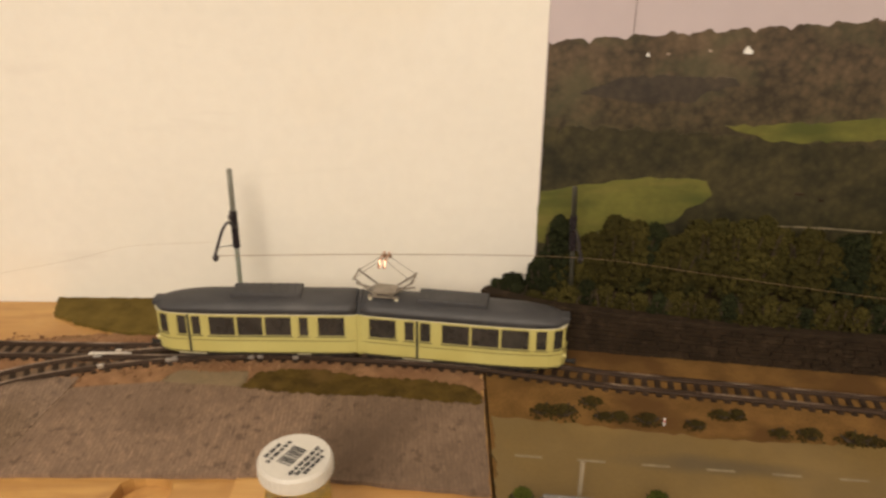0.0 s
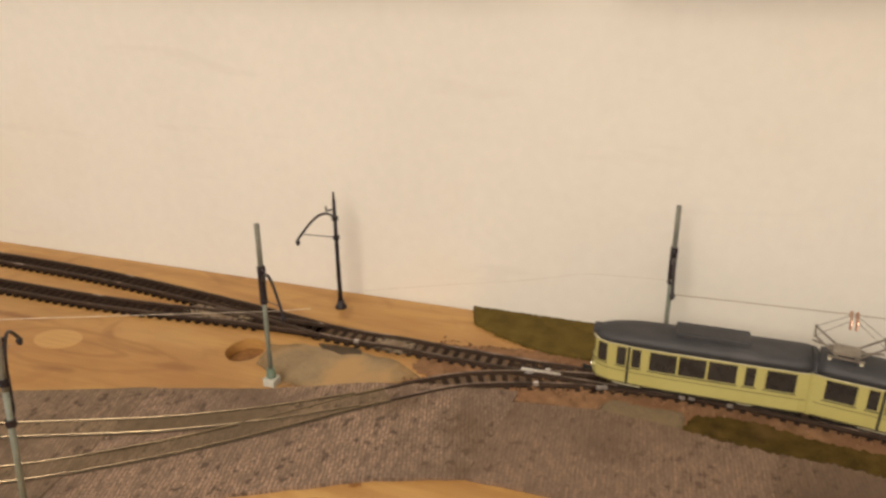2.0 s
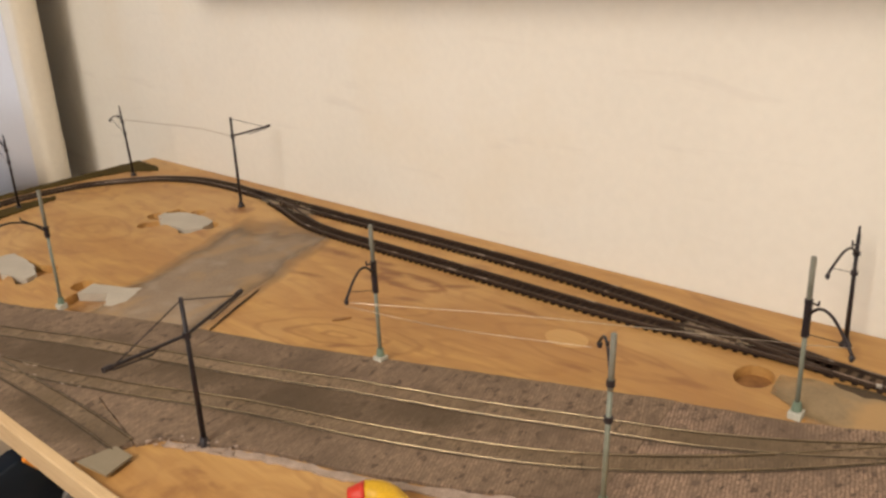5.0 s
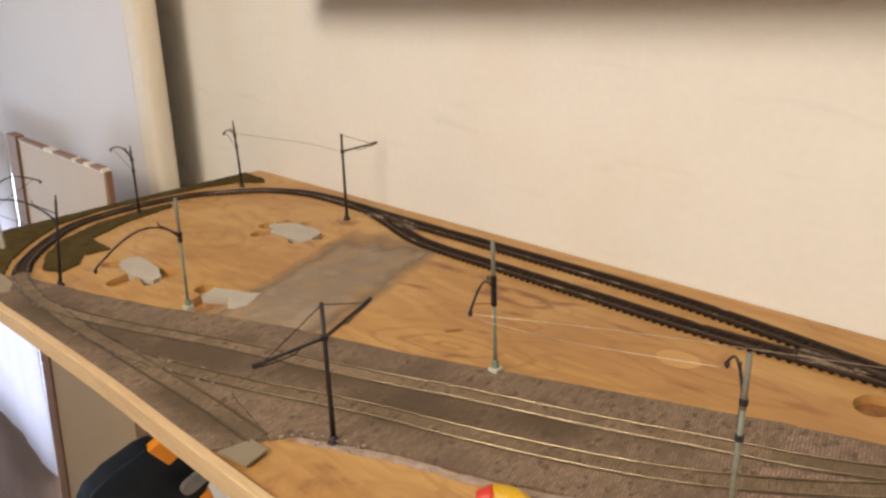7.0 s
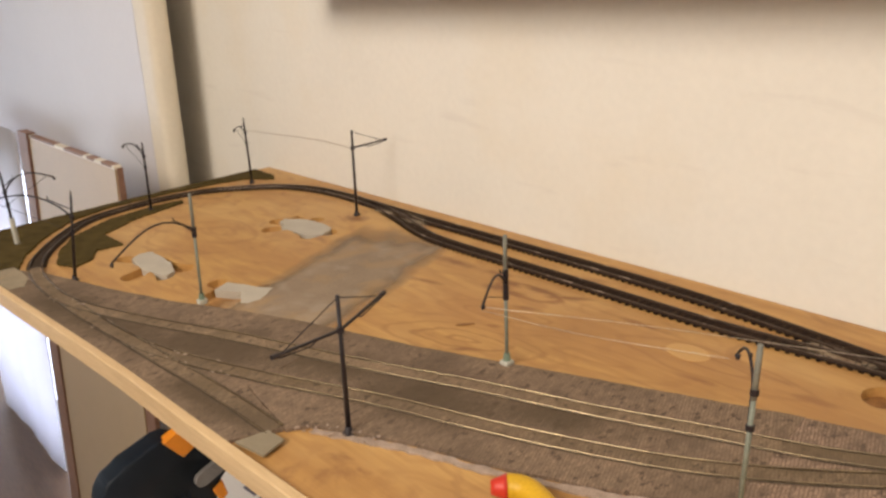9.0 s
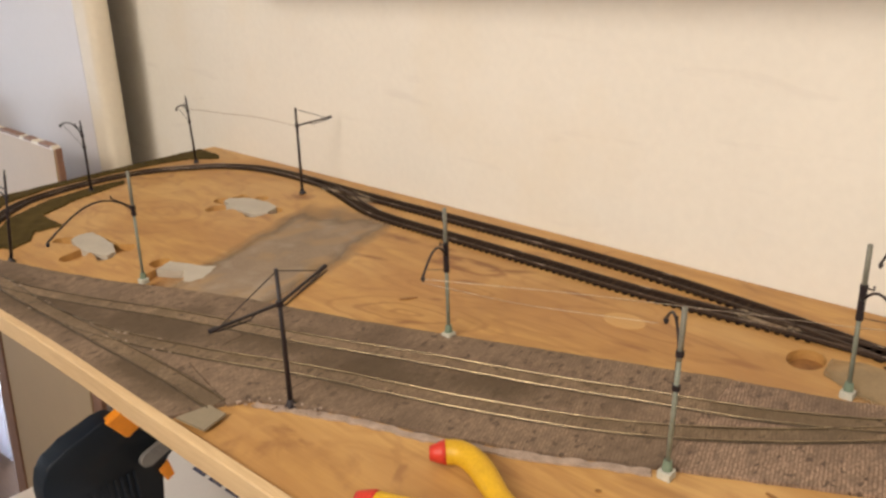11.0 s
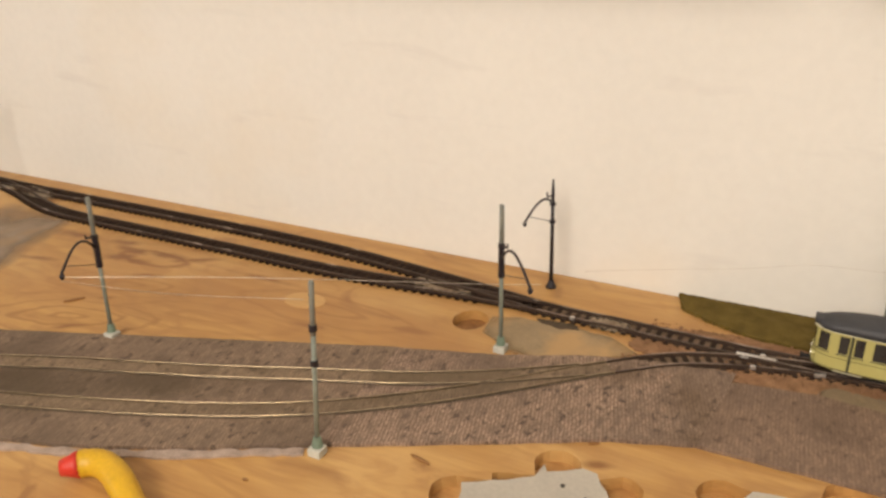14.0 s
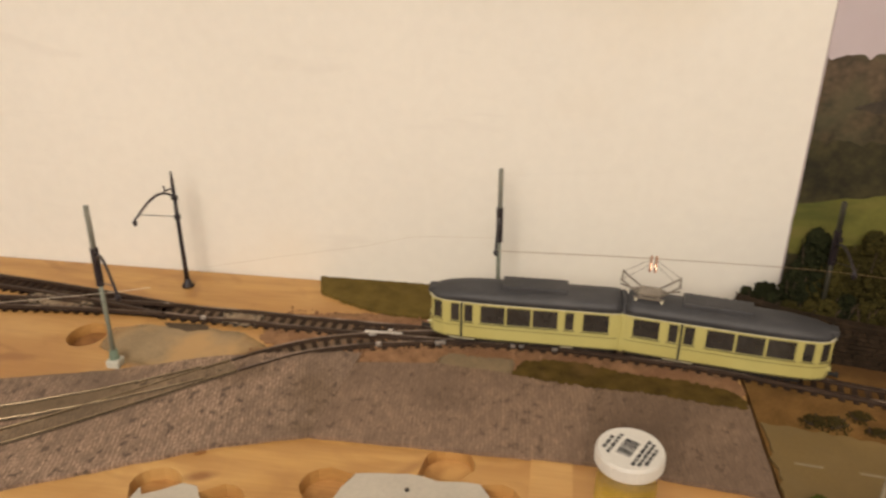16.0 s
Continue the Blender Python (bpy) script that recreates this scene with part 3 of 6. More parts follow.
def solo(name, bm, mat, label="", category="", group="", kind="", smooth=False, m=None):
    ob = tagged(new(name, link(name, bm, mat, smooth)), label, category, group, kind)
    if m:
        ob.matrix_basis = m
    return ob


def box(bm, lo, hi, m=None, bevel=0.0):
    """A box between two corners, with its edges broken by bevel."""
    t = bmesh.new()
    c = [(a + b) / 2 for a, b in zip(lo, hi)]
    s = [abs(b - a) for a, b in zip(lo, hi)]
    bmesh.ops.create_cube(t, size=1.0, matrix=Matrix.Translation(c) @ Matrix.Diagonal((*s, 1)))
    if bevel:
        bmesh.ops.bevel(t, geom=t.edges[:], offset=bevel, segments=2, profile=0.6, affect="EDGES")
    if m:
        t.transform(m)
    join(bm, t)
    return bm


def join(bm, t):
    me = bpy.data.meshes.new("tmp")
    t.to_mesh(me)
    t.free()
    bm.from_mesh(me)
    bpy.data.meshes.remove(me)


def tube(bm, pts, radius, sides=8, cap=True):
    """A round bar along points; radius is one number or one for each point."""
    pts = [Vector(p) for p in pts]
    radii = radius if isinstance(radius, (list, tuple)) else [radius] * len(pts)
    up = Vector((0.13, 0.31, 1)).normalized()
    rings = []
    for i, p in enumerate(pts):
        d = (pts[min(i + 1, len(pts) - 1)] - pts[max(i - 1, 0)]).normalized()
        a = d.cross(up if abs(d.dot(up)) < 0.95 else Vector((1, 0, 0))).normalized()
        b = d.cross(a)
        rings.append([bm.verts.new(p + radii[i] * (math.cos(k * math.tau / sides) * a + math.sin(k * math.tau / sides) * b)) for k in range(sides)])
    for r, s in zip(rings, rings[1:]):
        for k in range(sides):
            bm.faces.new((r[k], r[(k + 1) % sides], s[(k + 1) % sides], s[k]))
    if cap:
        bm.faces.new(rings[0][::-1])
        bm.faces.new(rings[-1])
    return bm


def curve(pts, step=0.006):
    """A smooth line through points, at even steps (Catmull-Rom)."""
    P = [Vector((*p, 0)) if len(p) == 2 else Vector(p) for p in pts]
    P = [2 * P[0] - P[1], *P, 2 * P[-1] - P[-2]]
    dense = []
    for i in range(1, len(P) - 2):
        a, b, c, d = P[i - 1:i + 3]
        for k in range(24):
            t = k / 24
            dense.append(0.5 * (2 * b + (c - a) * t + (2 * a - 5 * b + 4 * c - d) * t * t + (3 * b - a - 3 * c + d) * t ** 3))
    dense.append(P[-2])
    out, left = [dense[0]], step
    for a, b in zip(dense, dense[1:]):
        n = (b - a).length
        while n >= left > 0:
            a = a.lerp(b, left / n)
            n -= left
            out.append(a)
            left = step
        left -= n
    return out


def sides_of(line):
    return [(line[min(i + 1, len(line) - 1)] - line[max(i - 1, 0)]).normalized().cross(Vector((0, 0, 1))) for i in range(len(line))]


def sweep(bm, line, profile):
    """Draw a closed profile of (sideways, up) along a flat line."""
    rings = [[bm.verts.new(p + n * s + Vector((0, 0, z))) for s, z in profile] for p, n in zip(line, sides_of(line))]
    k = len(profile)
    for r, s in zip(rings, rings[1:]):
        for j in range(k):
            bm.faces.new((r[j], r[(j + 1) % k], s[(j + 1) % k], s[j]))
    bm.faces.new(rings[0][::-1])
    bm.faces.new(rings[-1])
    return bm


def slab(bm, outline, z0, z1, holes=()):
    """A flat plate with an outline and holes, from z0 up to z1."""
    t = bmesh.new()
    for loop in (outline, *holes):
        vs = [t.verts.new((p[0], p[1], z1)) for p in loop]
        for a, b in zip(vs, vs[1:] + vs[:1]):
            t.edges.new((a, b))
    rim = [(e.verts[0].co.copy(), e.verts[1].co.copy()) for e in t.edges]
    bmesh.ops.triangle_fill(t, use_beauty=True, use_dissolve=False, edges=t.edges[:], normal=(0, 0, 1))
    drop = Vector((0, 0, z0 - z1))
    for a, b in rim:
        t.faces.new([t.verts.new(v) for v in (a, b, b + drop, a + drop)])
    bmesh.ops.remove_doubles(t, verts=t.verts[:], dist=1e-6)
    join(bm, t)
    return bm


def ragged(outline, amount, step=0.006, seed=1):
    """The outline cut into short steps, with an uneven hand-cut edge."""
    rnd, out = random.Random(seed), []
    for a, b in zip(outline, outline[1:] + outline[:1]):
        a, b = Vector(a[:2]), Vector(b[:2])
        n = max(1, int((b - a).length / step))
        side = Vector((-(b - a).y, (b - a).x)).normalized()
        for k in range(n):
            p = a.lerp(b, k / n)
            out.append(p + side * (rnd.uniform(-amount, amount) if k else 0))
    return out


def lathe(bm, rings, sides=24):
    """A turned body from (radius, z) pairs."""
    made = [[bm.verts.new((r * math.cos(k * math.tau / sides), r * math.sin(k * math.tau / sides), z)) for k in range(sides)] for r, z in rings]
    for r, s in zip(made, made[1:]):
        for k in range(sides):
            bm.faces.new((r[k], r[(k + 1) % sides], s[(k + 1) % sides], s[k]))
    bm.faces.new(made[0][::-1])
    bm.faces.new(made[-1])
    return bm


# ---- the room ----
WALL_Y = 0.5
BOARD_FRONT = [(-1.245, 0.055), (-1.024, 0.068), (-0.77, 0.084), (-0.58, 0.091), (0.062, 0.118)]


def plain(name, lo, hi, mat, label, bevel=0.0):
    return solo(name, box(bmesh.new(), lo, hi, None, bevel), mat, label, name.split("_")[0], kind="structure")


plain("wall_north", (-4.1, WALL_Y, -1.05), (1.6, 0.62, 1.75), WALL, "cream painted wall behind the layout, slightly smudged")
plain("wall_south", (-4.1, -2.72, -1.05), (1.6, -2.6, 1.75), WALL, "plain cream wall across the room")
plain("wall_east", (1.6, -2.72, -1.05), (1.72, 0.62, 1.75), WALL, "plain cream side wall of the room")
plain("floor", (-4.22, -2.72, -1.15), (1.72, 0.62, -1.05), SUBFLOOR, "brown wooden room floor")
plain("ceiling", (-4.22, -2.72, 1.75), (1.72, 0.62, 1.85), CEIL, "plain white room ceiling")
plain("wall_west", (-4.22, -2.72, -1.05), (-4.1, 0.62, 1.75), WALL, "plain cream end wall of the room")
# framed glowing strips, added for the bright window glare on a glossy door
gd = thing("window_1", "framed glowing strips added for the bright glare on a glossy door", "window", pose(-2.5, 0.46, -1.05), kind="structure")
bm = bmesh.new()
for lo, hi in [((-3.78, 0.44, -1.05), (-3.72, 0.499, -0.12)), ((-2.12, 0.44, -1.05), (-2.06, 0.499, -0.12)), ((-3.72, 0.44, -0.17), (-2.12, 0.499, -0.12))]:
    box(bm, lo, hi, None, 0.004)
part("glow_frame", bm, WHITE, gd, world=True)
bm = bmesh.new()
for k in range(80):
    x0 = -3.72 + k * 0.02
    box(bm, (x0, 0.462 + 0.006 * math.sin(k * 1.3), -1.045), (x0 + 0.02, 0.470 + 0.006 * math.sin(k * 1.3), -0.172))
part("glow_strip", bm, glow("glare_emitter", (0.80, 0.86, 1.0), 2.8), gd, "glowing white strips added in place of window glare", world=True)

# carries the white door leaf on above the added glow
part("upper_panel", box(bmesh.new(), (-3.78, 0.4382, -0.118), (-2.0495, 0.499, 1.0), None, 0.003), LAV, gd, "white lacquered panel carrying on the door leaf over the glow", world=True)

# white door leaf that stands open behind the end of the board
wd = thing("door_1", "white door leaf standing open with a cream rounded edge", "door", pose(-1.7, 0.41, -1.05), kind="structure")

w2 = thing("window_2", "bright window in the end wall of the room", "window", pose(-4.09, -0.65, -0.15), kind="structure")
bm = bmesh.new()
for lo, hi in [((-4.099, -1.26, -1.04), (-4.06, -1.20, 0.46)), ((-4.099, -0.10, -1.04), (-4.06, -0.04, 0.46)), ((-4.099, -1.20, -1.04), (-4.06, -0.10, -0.98)), ((-4.099, -1.20, 0.40), (-4.06, -0.10, 0.46))]:
    box(bm, lo, hi, None, 0.004)
part("glow_frame", bm, WHITE, w2, world=True)
part("pane", box(bmesh.new(), (-4.099, -1.199, -0.979), (-4.085, -0.101, 0.399)), glow("daylight_pane", (0.80, 0.88, 1.0), 1.6), w2, "daylit window pane", world=True)

# two narrow assumed shelf boards, above the view, placed to shade the wall top
for x0, x1 in ((-1.005, -0.168), (-0.136, 0.02)):
    sh = thing("wall_shelf", "unseen narrow shelf placed over the layout to shade the wall", "shelf", pose((x0 + x1) / 2, 0.5, 0.254), "wall shelves")
    part("shelf_board", box(bmesh.new(), (x0, 0.424, 0.254), (x1, 0.499, 0.272), None, 0.003), SHELFW, sh, world=True)
    for f in (0.15, 0.85):
        x = x0 + (x1 - x0) * f
        bm = box(bmesh.new(), (x - 0.006, 0.48, 0.2722), (x + 0.006, 0.499, 0.34), None, 0.002)
        box(bm, (x - 0.006, 0.44, 0.2722), (x + 0.006, 0.4798, 0.277), None, 0.001)
        part("bracket", bm, SHELFW, sh, world=True)

# cream panel with brown edges that stands behind the end of the board
pn = thing("cream_board", "cream lacquered panel with worn brown wooden edges", "panel", pose(-1.7, 0.31, -1.05))


def leaning(top0, top1, low0, low1, z1, y0, y1, z0=-1.05):
    """An upright plate whose sides lean: x at the top, x at the bottom."""
    bm = bmesh.new()
    vs = [bm.verts.new((x, y, z)) for y in (y0, y1) for x, z in ((low0, z0), (low1, z0), (top1, z1), (top0, z1))]
    for f in ((0, 1, 2, 3), (7, 6, 5, 4), (0, 4, 5, 1), (1, 5, 6, 2), (2, 6, 7, 3), (3, 7, 4, 0)):
        bm.faces.new([vs[i] for i in f])
    return bm


LEAN = 0.125
part("leaf", leaning(-2.05, -1.3245, -2.05, -1.3245 - 2.05 * LEAN, 1.0, 0.418, 0.442), LAV, wd, world=True)
bm = leaning(-1.324, -1.264, -1.324 - 2.05 * LEAN, -1.264 - 2.05 * LEAN, 1.0, 0.414, 0.450)
bmesh.ops.bevel(bm, geom=bm.edges[:], offset=0.016, segments=4, profile=0.6, affect="EDGES")
part("edge_casing", bm, CASING, wd, "cream rounded edge", world=True, smooth=True)
part("face", leaning(-1.735, -1.330, -2.150, -1.620, 0.022, 0.310, 0.318), PANELC, pn, world=True)
part("side_edge", leaning(-1.790, -1.736, -2.218, -2.151, 0.031, 0.306, 0.322), PANELB, pn, "brown wooden edge", world=True)
part("end_edge", leaning(-1.3295, -1.3265, -1.619, -1.530, 0.024, 0.3125, 0.3205), PANELB, pn, "brown wooden edge", world=True)
part("top_edge", leaning(-1.735, -1.330, -1.735, -1.330, 0.0275, 0.3095, 0.320, 0.0225), CASING, pn, "pale top edge with brown chips", world=True)
for x, w in ((-1.725, 0.13), (-1.545, 0.085), (-1.44, 0.03), (-1.38, 0.04)):
    part("chip", leaning(x, x + w, x, x + w, 0.0282, 0.3088, 0.3205, 0.0242), PANELB, pn, "brown worn chip", world=True)
# leaning, slightly bowed white sheet beside the panel, backlit for a glossy door's glare
cf = thing("white_sheet", "milky white leaning sheet, backlit in place of a glossy door's window glare", "sheet", pose(-2.6, 0.345, -1.05))
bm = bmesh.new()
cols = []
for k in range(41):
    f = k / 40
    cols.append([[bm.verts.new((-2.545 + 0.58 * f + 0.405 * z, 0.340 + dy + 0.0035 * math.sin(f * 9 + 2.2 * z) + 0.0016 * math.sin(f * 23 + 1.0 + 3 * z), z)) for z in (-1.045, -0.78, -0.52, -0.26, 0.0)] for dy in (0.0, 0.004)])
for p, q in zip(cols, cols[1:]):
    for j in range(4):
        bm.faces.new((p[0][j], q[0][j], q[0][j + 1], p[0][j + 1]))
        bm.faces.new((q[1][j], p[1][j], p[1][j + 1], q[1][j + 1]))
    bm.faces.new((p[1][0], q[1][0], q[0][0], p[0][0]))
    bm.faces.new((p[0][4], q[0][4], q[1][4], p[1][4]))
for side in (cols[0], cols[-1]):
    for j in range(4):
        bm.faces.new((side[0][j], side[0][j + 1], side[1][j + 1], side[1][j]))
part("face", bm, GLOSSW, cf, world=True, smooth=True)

# ceiling lamp bodies
lamp_a = thing("ceiling_lamp", "plain white round ceiling lamp", "lamp", pose(LAMPS[0][0], LAMPS[0][1], 1.749), "ceiling lamps")
part("rod", tube(bmesh.new(), [(0, 0, 0), (0, 0, -0.42)], 0.008), WHITE, lamp_a)
part("shade", lathe(bmesh.new(), [(0.04, -0.39), (0.10, -0.42), (0.135, -0.47), (0.131, -0.473), (0.097, -0.425), (0.038, -0.395)]), WHITE, lamp_a, smooth=True)
for at in LAMPS[1:]:
    copy_thing(lamp_a, pose(at[0], at[1], 1.749))


# ---- the layout board ----
def cutout(cx, cy, discs, bars=(), n=72):
    """Outline of a routed recess: the furthest reach of discs and bars round a centre."""
    out = []
    for k in range(n):
        a = k * math.tau / n
        d, best = Vector((math.cos(a), math.sin(a))), 0.004
        r = 0.0
        while r < 0.08:
            r += 0.0008
            p = Vector((cx, cy)) + d * r
            if any((p - Vector(c[:2])).length < c[2] for c in discs) or any(abs((Matrix.Rotation(-b[4], 2) @ (p - Vector(b[:2]))).x) < b[2] and abs((Matrix.Rotation(-b[4], 2) @ (p - Vector(b[:2]))).y) < b[3] for b in bars):
                best = r
        out.append((cx + d.x * best, cy + d.y * best))
    return out


RECESSES = [
    cutout(-0.930, 0.369, [(-0.957, 0.339, 0.010), (-0.977, 0.362, 0.010), (-0.892, 0.376, 0.011), (-0.942, 0.394, 0.009), (-0.902, 0.354, 0.009)], [(-0.933, 0.369, 0.044, 0.017, -0.10)]),
    cutout(-0.962, 0.204, [(-1.004, 0.188, 0.010), (-0.945, 0.175, 0.013), (-0.925, 0.217, 0.013), (-0.918, 0.195, 0.010)], [(-0.962, 0.205, 0.040, 0.015, 0.05)]),
    cutout(-0.820, 0.222, [(-0.856, 0.222, 0.011), (-0.812, 0.205, 0.015), (-0.806, 0.244, 0.012), (-0.830, 0.200, 0.010)], [(-0.820, 0.224, 0.028, 0.017, 0.30), (-0.821, 0.207, 0.017, 0.0105, 0.72)]),
    cutout(-0.222, 0.262, [(-0.2235, 0.2865, 0.0125), (-0.190, 0.2815, 0.0115), (-0.262, 0.246, 0.013), (-0.205, 0.240, 0.013)], [(-0.222, 0.260, 0.026, 0.017, 0.30)]),
    cutout(-0.105, 0.292, [(-0.1455, 0.2985, 0.0125), (-0.0905, 0.3215, 0.0130), (-0.066, 0.300, 0.012), (-0.110, 0.268, 0.014)], [(-0.105, 0.290, 0.036, 0.018, 0.06)]),
    [(-0.328 + 0.0119 * math.cos(k * math.tau / 40), 0.4052 + 0.0140 * math.sin(k * math.tau / 40)) for k in range(40)],
]
lb = thing("layout_board", "pale plywood layout board with routed recesses against the wall", "board", pose(-0.6, 0.3, -0.018))
TOP = [(-1.222, 0.498), *BOARD_FRONT, (0.0625, 0.498)]
part("top_layer", slab(bmesh.new(), TOP, -0.0075, 0.0, RECESSES), BOARD, lb, world=True)
part("lower_layer", slab(bmesh.new(), TOP, -0.0135, -0.0076), ROUT, lb, "bare routed wood", world=True)
# darker disc on the hole floor, in place of the shade of more depth
hole = [(-0.328 + 0.0123 * math.cos(k * math.tau / 32), 0.4052 + 0.0144 * math.sin(k * math.tau / 32)) for k in range(32)]
part("drilled_hole", slab(bmesh.new(), hole, -0.0078, -0.0070), KNOT, lb, "brown disc painting in shade at the bottom of a drilled hole", world=True)
front = curve(BOARD_FRONT, 0.02)
part("edge_strip", sweep(bmesh.new(), front, [(-0.0060, -0.0140), (0.0010, -0.0140), (0.0010, 0.0022), (0.0002, 0.0030), (-0.0052, 0.0030), (-0.0060, 0.0022)]), LIP, lb, "pale pine edge strip", world=True)

# grey covers let into the recesses, their corners nibbled to fit
def cover(cx, cy, outline_, seed, nibbled=0.0006):
    o = ragged([(x - cx, y - cy) for x, y in outline_], nibbled, 0.006, seed)
    c = thing("cover_plate", "grey card cover with nibbled edges in a routed recess", "cover", pose(cx, cy, 0.0), "recess covers")
    card = slab(bmesh.new(), o, -0.0074, 0.0004)
    part("card", card, PLATE, c)
    return c


cover(-0.932, 0.369, [(-0.976, 0.372), (-0.962, 0.383), (-0.945, 0.388), (-0.920, 0.390), (-0.900, 0.386), (-0.890, 0.366), (-0.905, 0.355), (-0.935, 0.352), (-0.952, 0.352), (-0.957, 0.360), (-0.972, 0.362)], 1, 0.0009)
cover(-0.960, 0.204, [(-0.996, 0.194), (-1.004, 0.206), (-1.000, 0.219), (-0.976, 0.218), (-0.946, 0.2165), (-0.936, 0.212), (-0.922, 0.208), (-0.919, 0.198), (-0.932, 0.193), (-0.950, 0.189), (-0.968, 0.190)], 2, 0.0009)
cover(-0.818, 0.226, [(-0.843, 0.211), (-0.851, 0.229), (-0.838, 0.234), (-0.812, 0.244), (-0.802, 0.250), (-0.788, 0.228), (-0.790, 0.216), (-0.796, 0.2125), (-0.801, 0.2165), (-0.8185, 0.2260), (-0.832, 0.2170)], 3, 0.0008)
c4 = cover(-0.2220, 0.2620, [(-0.262, 0.254), (-0.249, 0.262), (-0.231, 0.2735), (-0.2295, 0.2840), (-0.2265, 0.2795), (-0.219, 0.2835), (-0.211, 0.2895), (-0.2035, 0.2885), (-0.1955, 0.2775), (-0.190, 0.268), (-0.200, 0.246), (-0.215, 0.240), (-0.240, 0.238), (-0.258, 0.242)], 4, 0.0012)
c5 = cover(-0.1050, 0.2870, [(-0.141, 0.282), (-0.1375, 0.298), (-0.1330, 0.3080), (-0.115, 0.3105), (-0.102, 0.3110), (-0.094, 0.3085), (-0.074, 0.3095), (-0.069, 0.302), (-0.070, 0.276), (-0.098, 0.270), (-0.125, 0.271)], 5, 0.0009)
for c, x, y in ((c4, 0.006, 0.0105), (c4, 0.019, 0.006), (c5, -0.002, 0.0135)):
    part("screw", tube(bmesh.new(), [(x, y, 0.0), (x, y, 0.0011), (x, y, 0.0015)], [0.0011, 0.0011, 0.0006], 10), STEEL, c)

# the second module, with road and earth, beyond the joint
m2 = thing("road_module", "scenic module with brown earth beside the layout board", "board", pose(0.3, 0.3, -0.018))
part("base", slab(bmesh.new(), [(0.0648, 0.498), (0.0620, 0.118), (0.62, 0.13), (0.62, 0.498)], -0.018, 0.0008), EARTH, m2, world=True)
part("road_surface", slab(bmesh.new(), ragged([(0.0648, 0.376), (0.0635, 0.252), (0.62, 0.20), (0.62, 0.318), (0.25, 0.353), (0.181, 0.357), (0.128, 0.366)], 0.0014, 0.004, 5), 0.0008, 0.0022), ASPHALT, m2, "dull olive-grey road with worn edge", world=True)
for k in range(12):
    a = Vector((0.074 + k * 0.0288, 0.345 - k * 0.0030, 0))
    bm = slab(bmesh.new(), [(a.x, a.y - 0.0006), (a.x + 0.0125, a.y - 0.0019), (a.x + 0.0125, a.y - 0.0007), (a.x, a.y + 0.0006)], 0.0022, 0.0025)
    part("road_dash", bm, LINE, m2, "faded broken centre line" if k == 0 else "", world=True)

# ---- street sheets ----
st = thing("street", "grey-brown printed cobble street sheets glued to the board", "street", pose(-0.5, 0.22, 0))
SHEETS = [
    [(-0.345, 0.2445), (-0.323, 0.2555), (-0.269, 0.283), (-0.205, 0.316), (-0.1635, 0.330), (-0.155, 0.4085), (-0.1675, 0.4080), (-0.180, 0.4040), (-0.200, 0.4020), (-0.24, 0.391), (-0.292, 0.368), (-0.352, 0.350)],
    [(-0.1630, 0.330), (-0.027, 0.3305), (-0.020, 0.398), (-0.066, 0.400), (-0.112, 0.404), (-0.1545, 0.398)],
    [(-0.0264, 0.3305), (0.0615, 0.319), (0.0620, 0.389), (-0.013, 0.397), (-0.0195, 0.398)],
    [(-0.3455, 0.2440), (-0.3525, 0.350), (-0.416, 0.327), (-0.488, 0.301), (-0.55, 0.278), (-0.611, 0.256), (-0.665, 0.240), (-0.655, 0.140), (-0.586, 0.128), (-0.575, 0.144), (-0.54, 0.160), (-0.506, 0.175), (-0.47, 0.186), (-0.439, 0.198), (-0.396, 0.218)],
    [(-0.6555, 0.1395), (-0.6655, 0.240), (-0.715, 0.225), (-0.785, 0.198), (-0.844, 0.172), (-0.914, 0.148), (-1.024, 0.116), (-1.062, 0.098), (-1.075, 0.0655), (-1.02, 0.0695), (-0.885, 0.0785), (-0.77, 0.0855), (-0.605, 0.0925), (-0.588, 0.1275)],
]
for k, o in enumerate(SHEETS):
    part("sheet", slab(bmesh.new(), ragged(o, 0.0005, 0.008, 20 + k), 0.0, 0.0021 + 0.0001 * k), (STREET, STREETB, STREETD, STREETC, STREETC)[k], st, world=True)
for a, b in (((-0.1633, 0.331), (-0.1547, 0.3975)), ((-0.0267, 0.331), (-0.0198, 0.3975)), ((-0.3452, 0.246), (-0.3522, 0.349)), ((-0.6553, 0.141), (-0.6653, 0.239))):
    part("underlay", slab(bmesh.new(), [(a[0] - 0.004, a[1]), (a[0] + 0.004, a[1]), (b[0] + 0.004, b[1]), (b[0] - 0.004, b[1])], 0.0, 0.00185), STREET, st, world=True)
edge = [(-0.575, 0.1425), (-0.54, 0.1585), (-0.506, 0.1735), (-0.47, 0.1845), (-0.439, 0.1965), (-0.396, 0.2165), (-0.348, 0.2415)]
outer = [(x + 0.0028, y - 0.0045) for x, y in edge]
part("torn_edge", slab(bmesh.new(), ragged(edge + outer[::-1], 0.0011, 0.005, 31), 0.0, 0.0012), FRINGE, st, "pale torn paper edge", world=True)
part("rail_end_card", slab(bmesh.new(), [(-0.597, 0.098), (-0.570, 0.1025), (-0.575, 0.1205), (-0.592, 0.1195)], 0.0022, 0.0036), TIPCARD, st, "stiff grey card under the stub rails", world=True)
# spilled crumbs of grout by the mast
rnd = random.Random(4)
bm = bmesh.new()
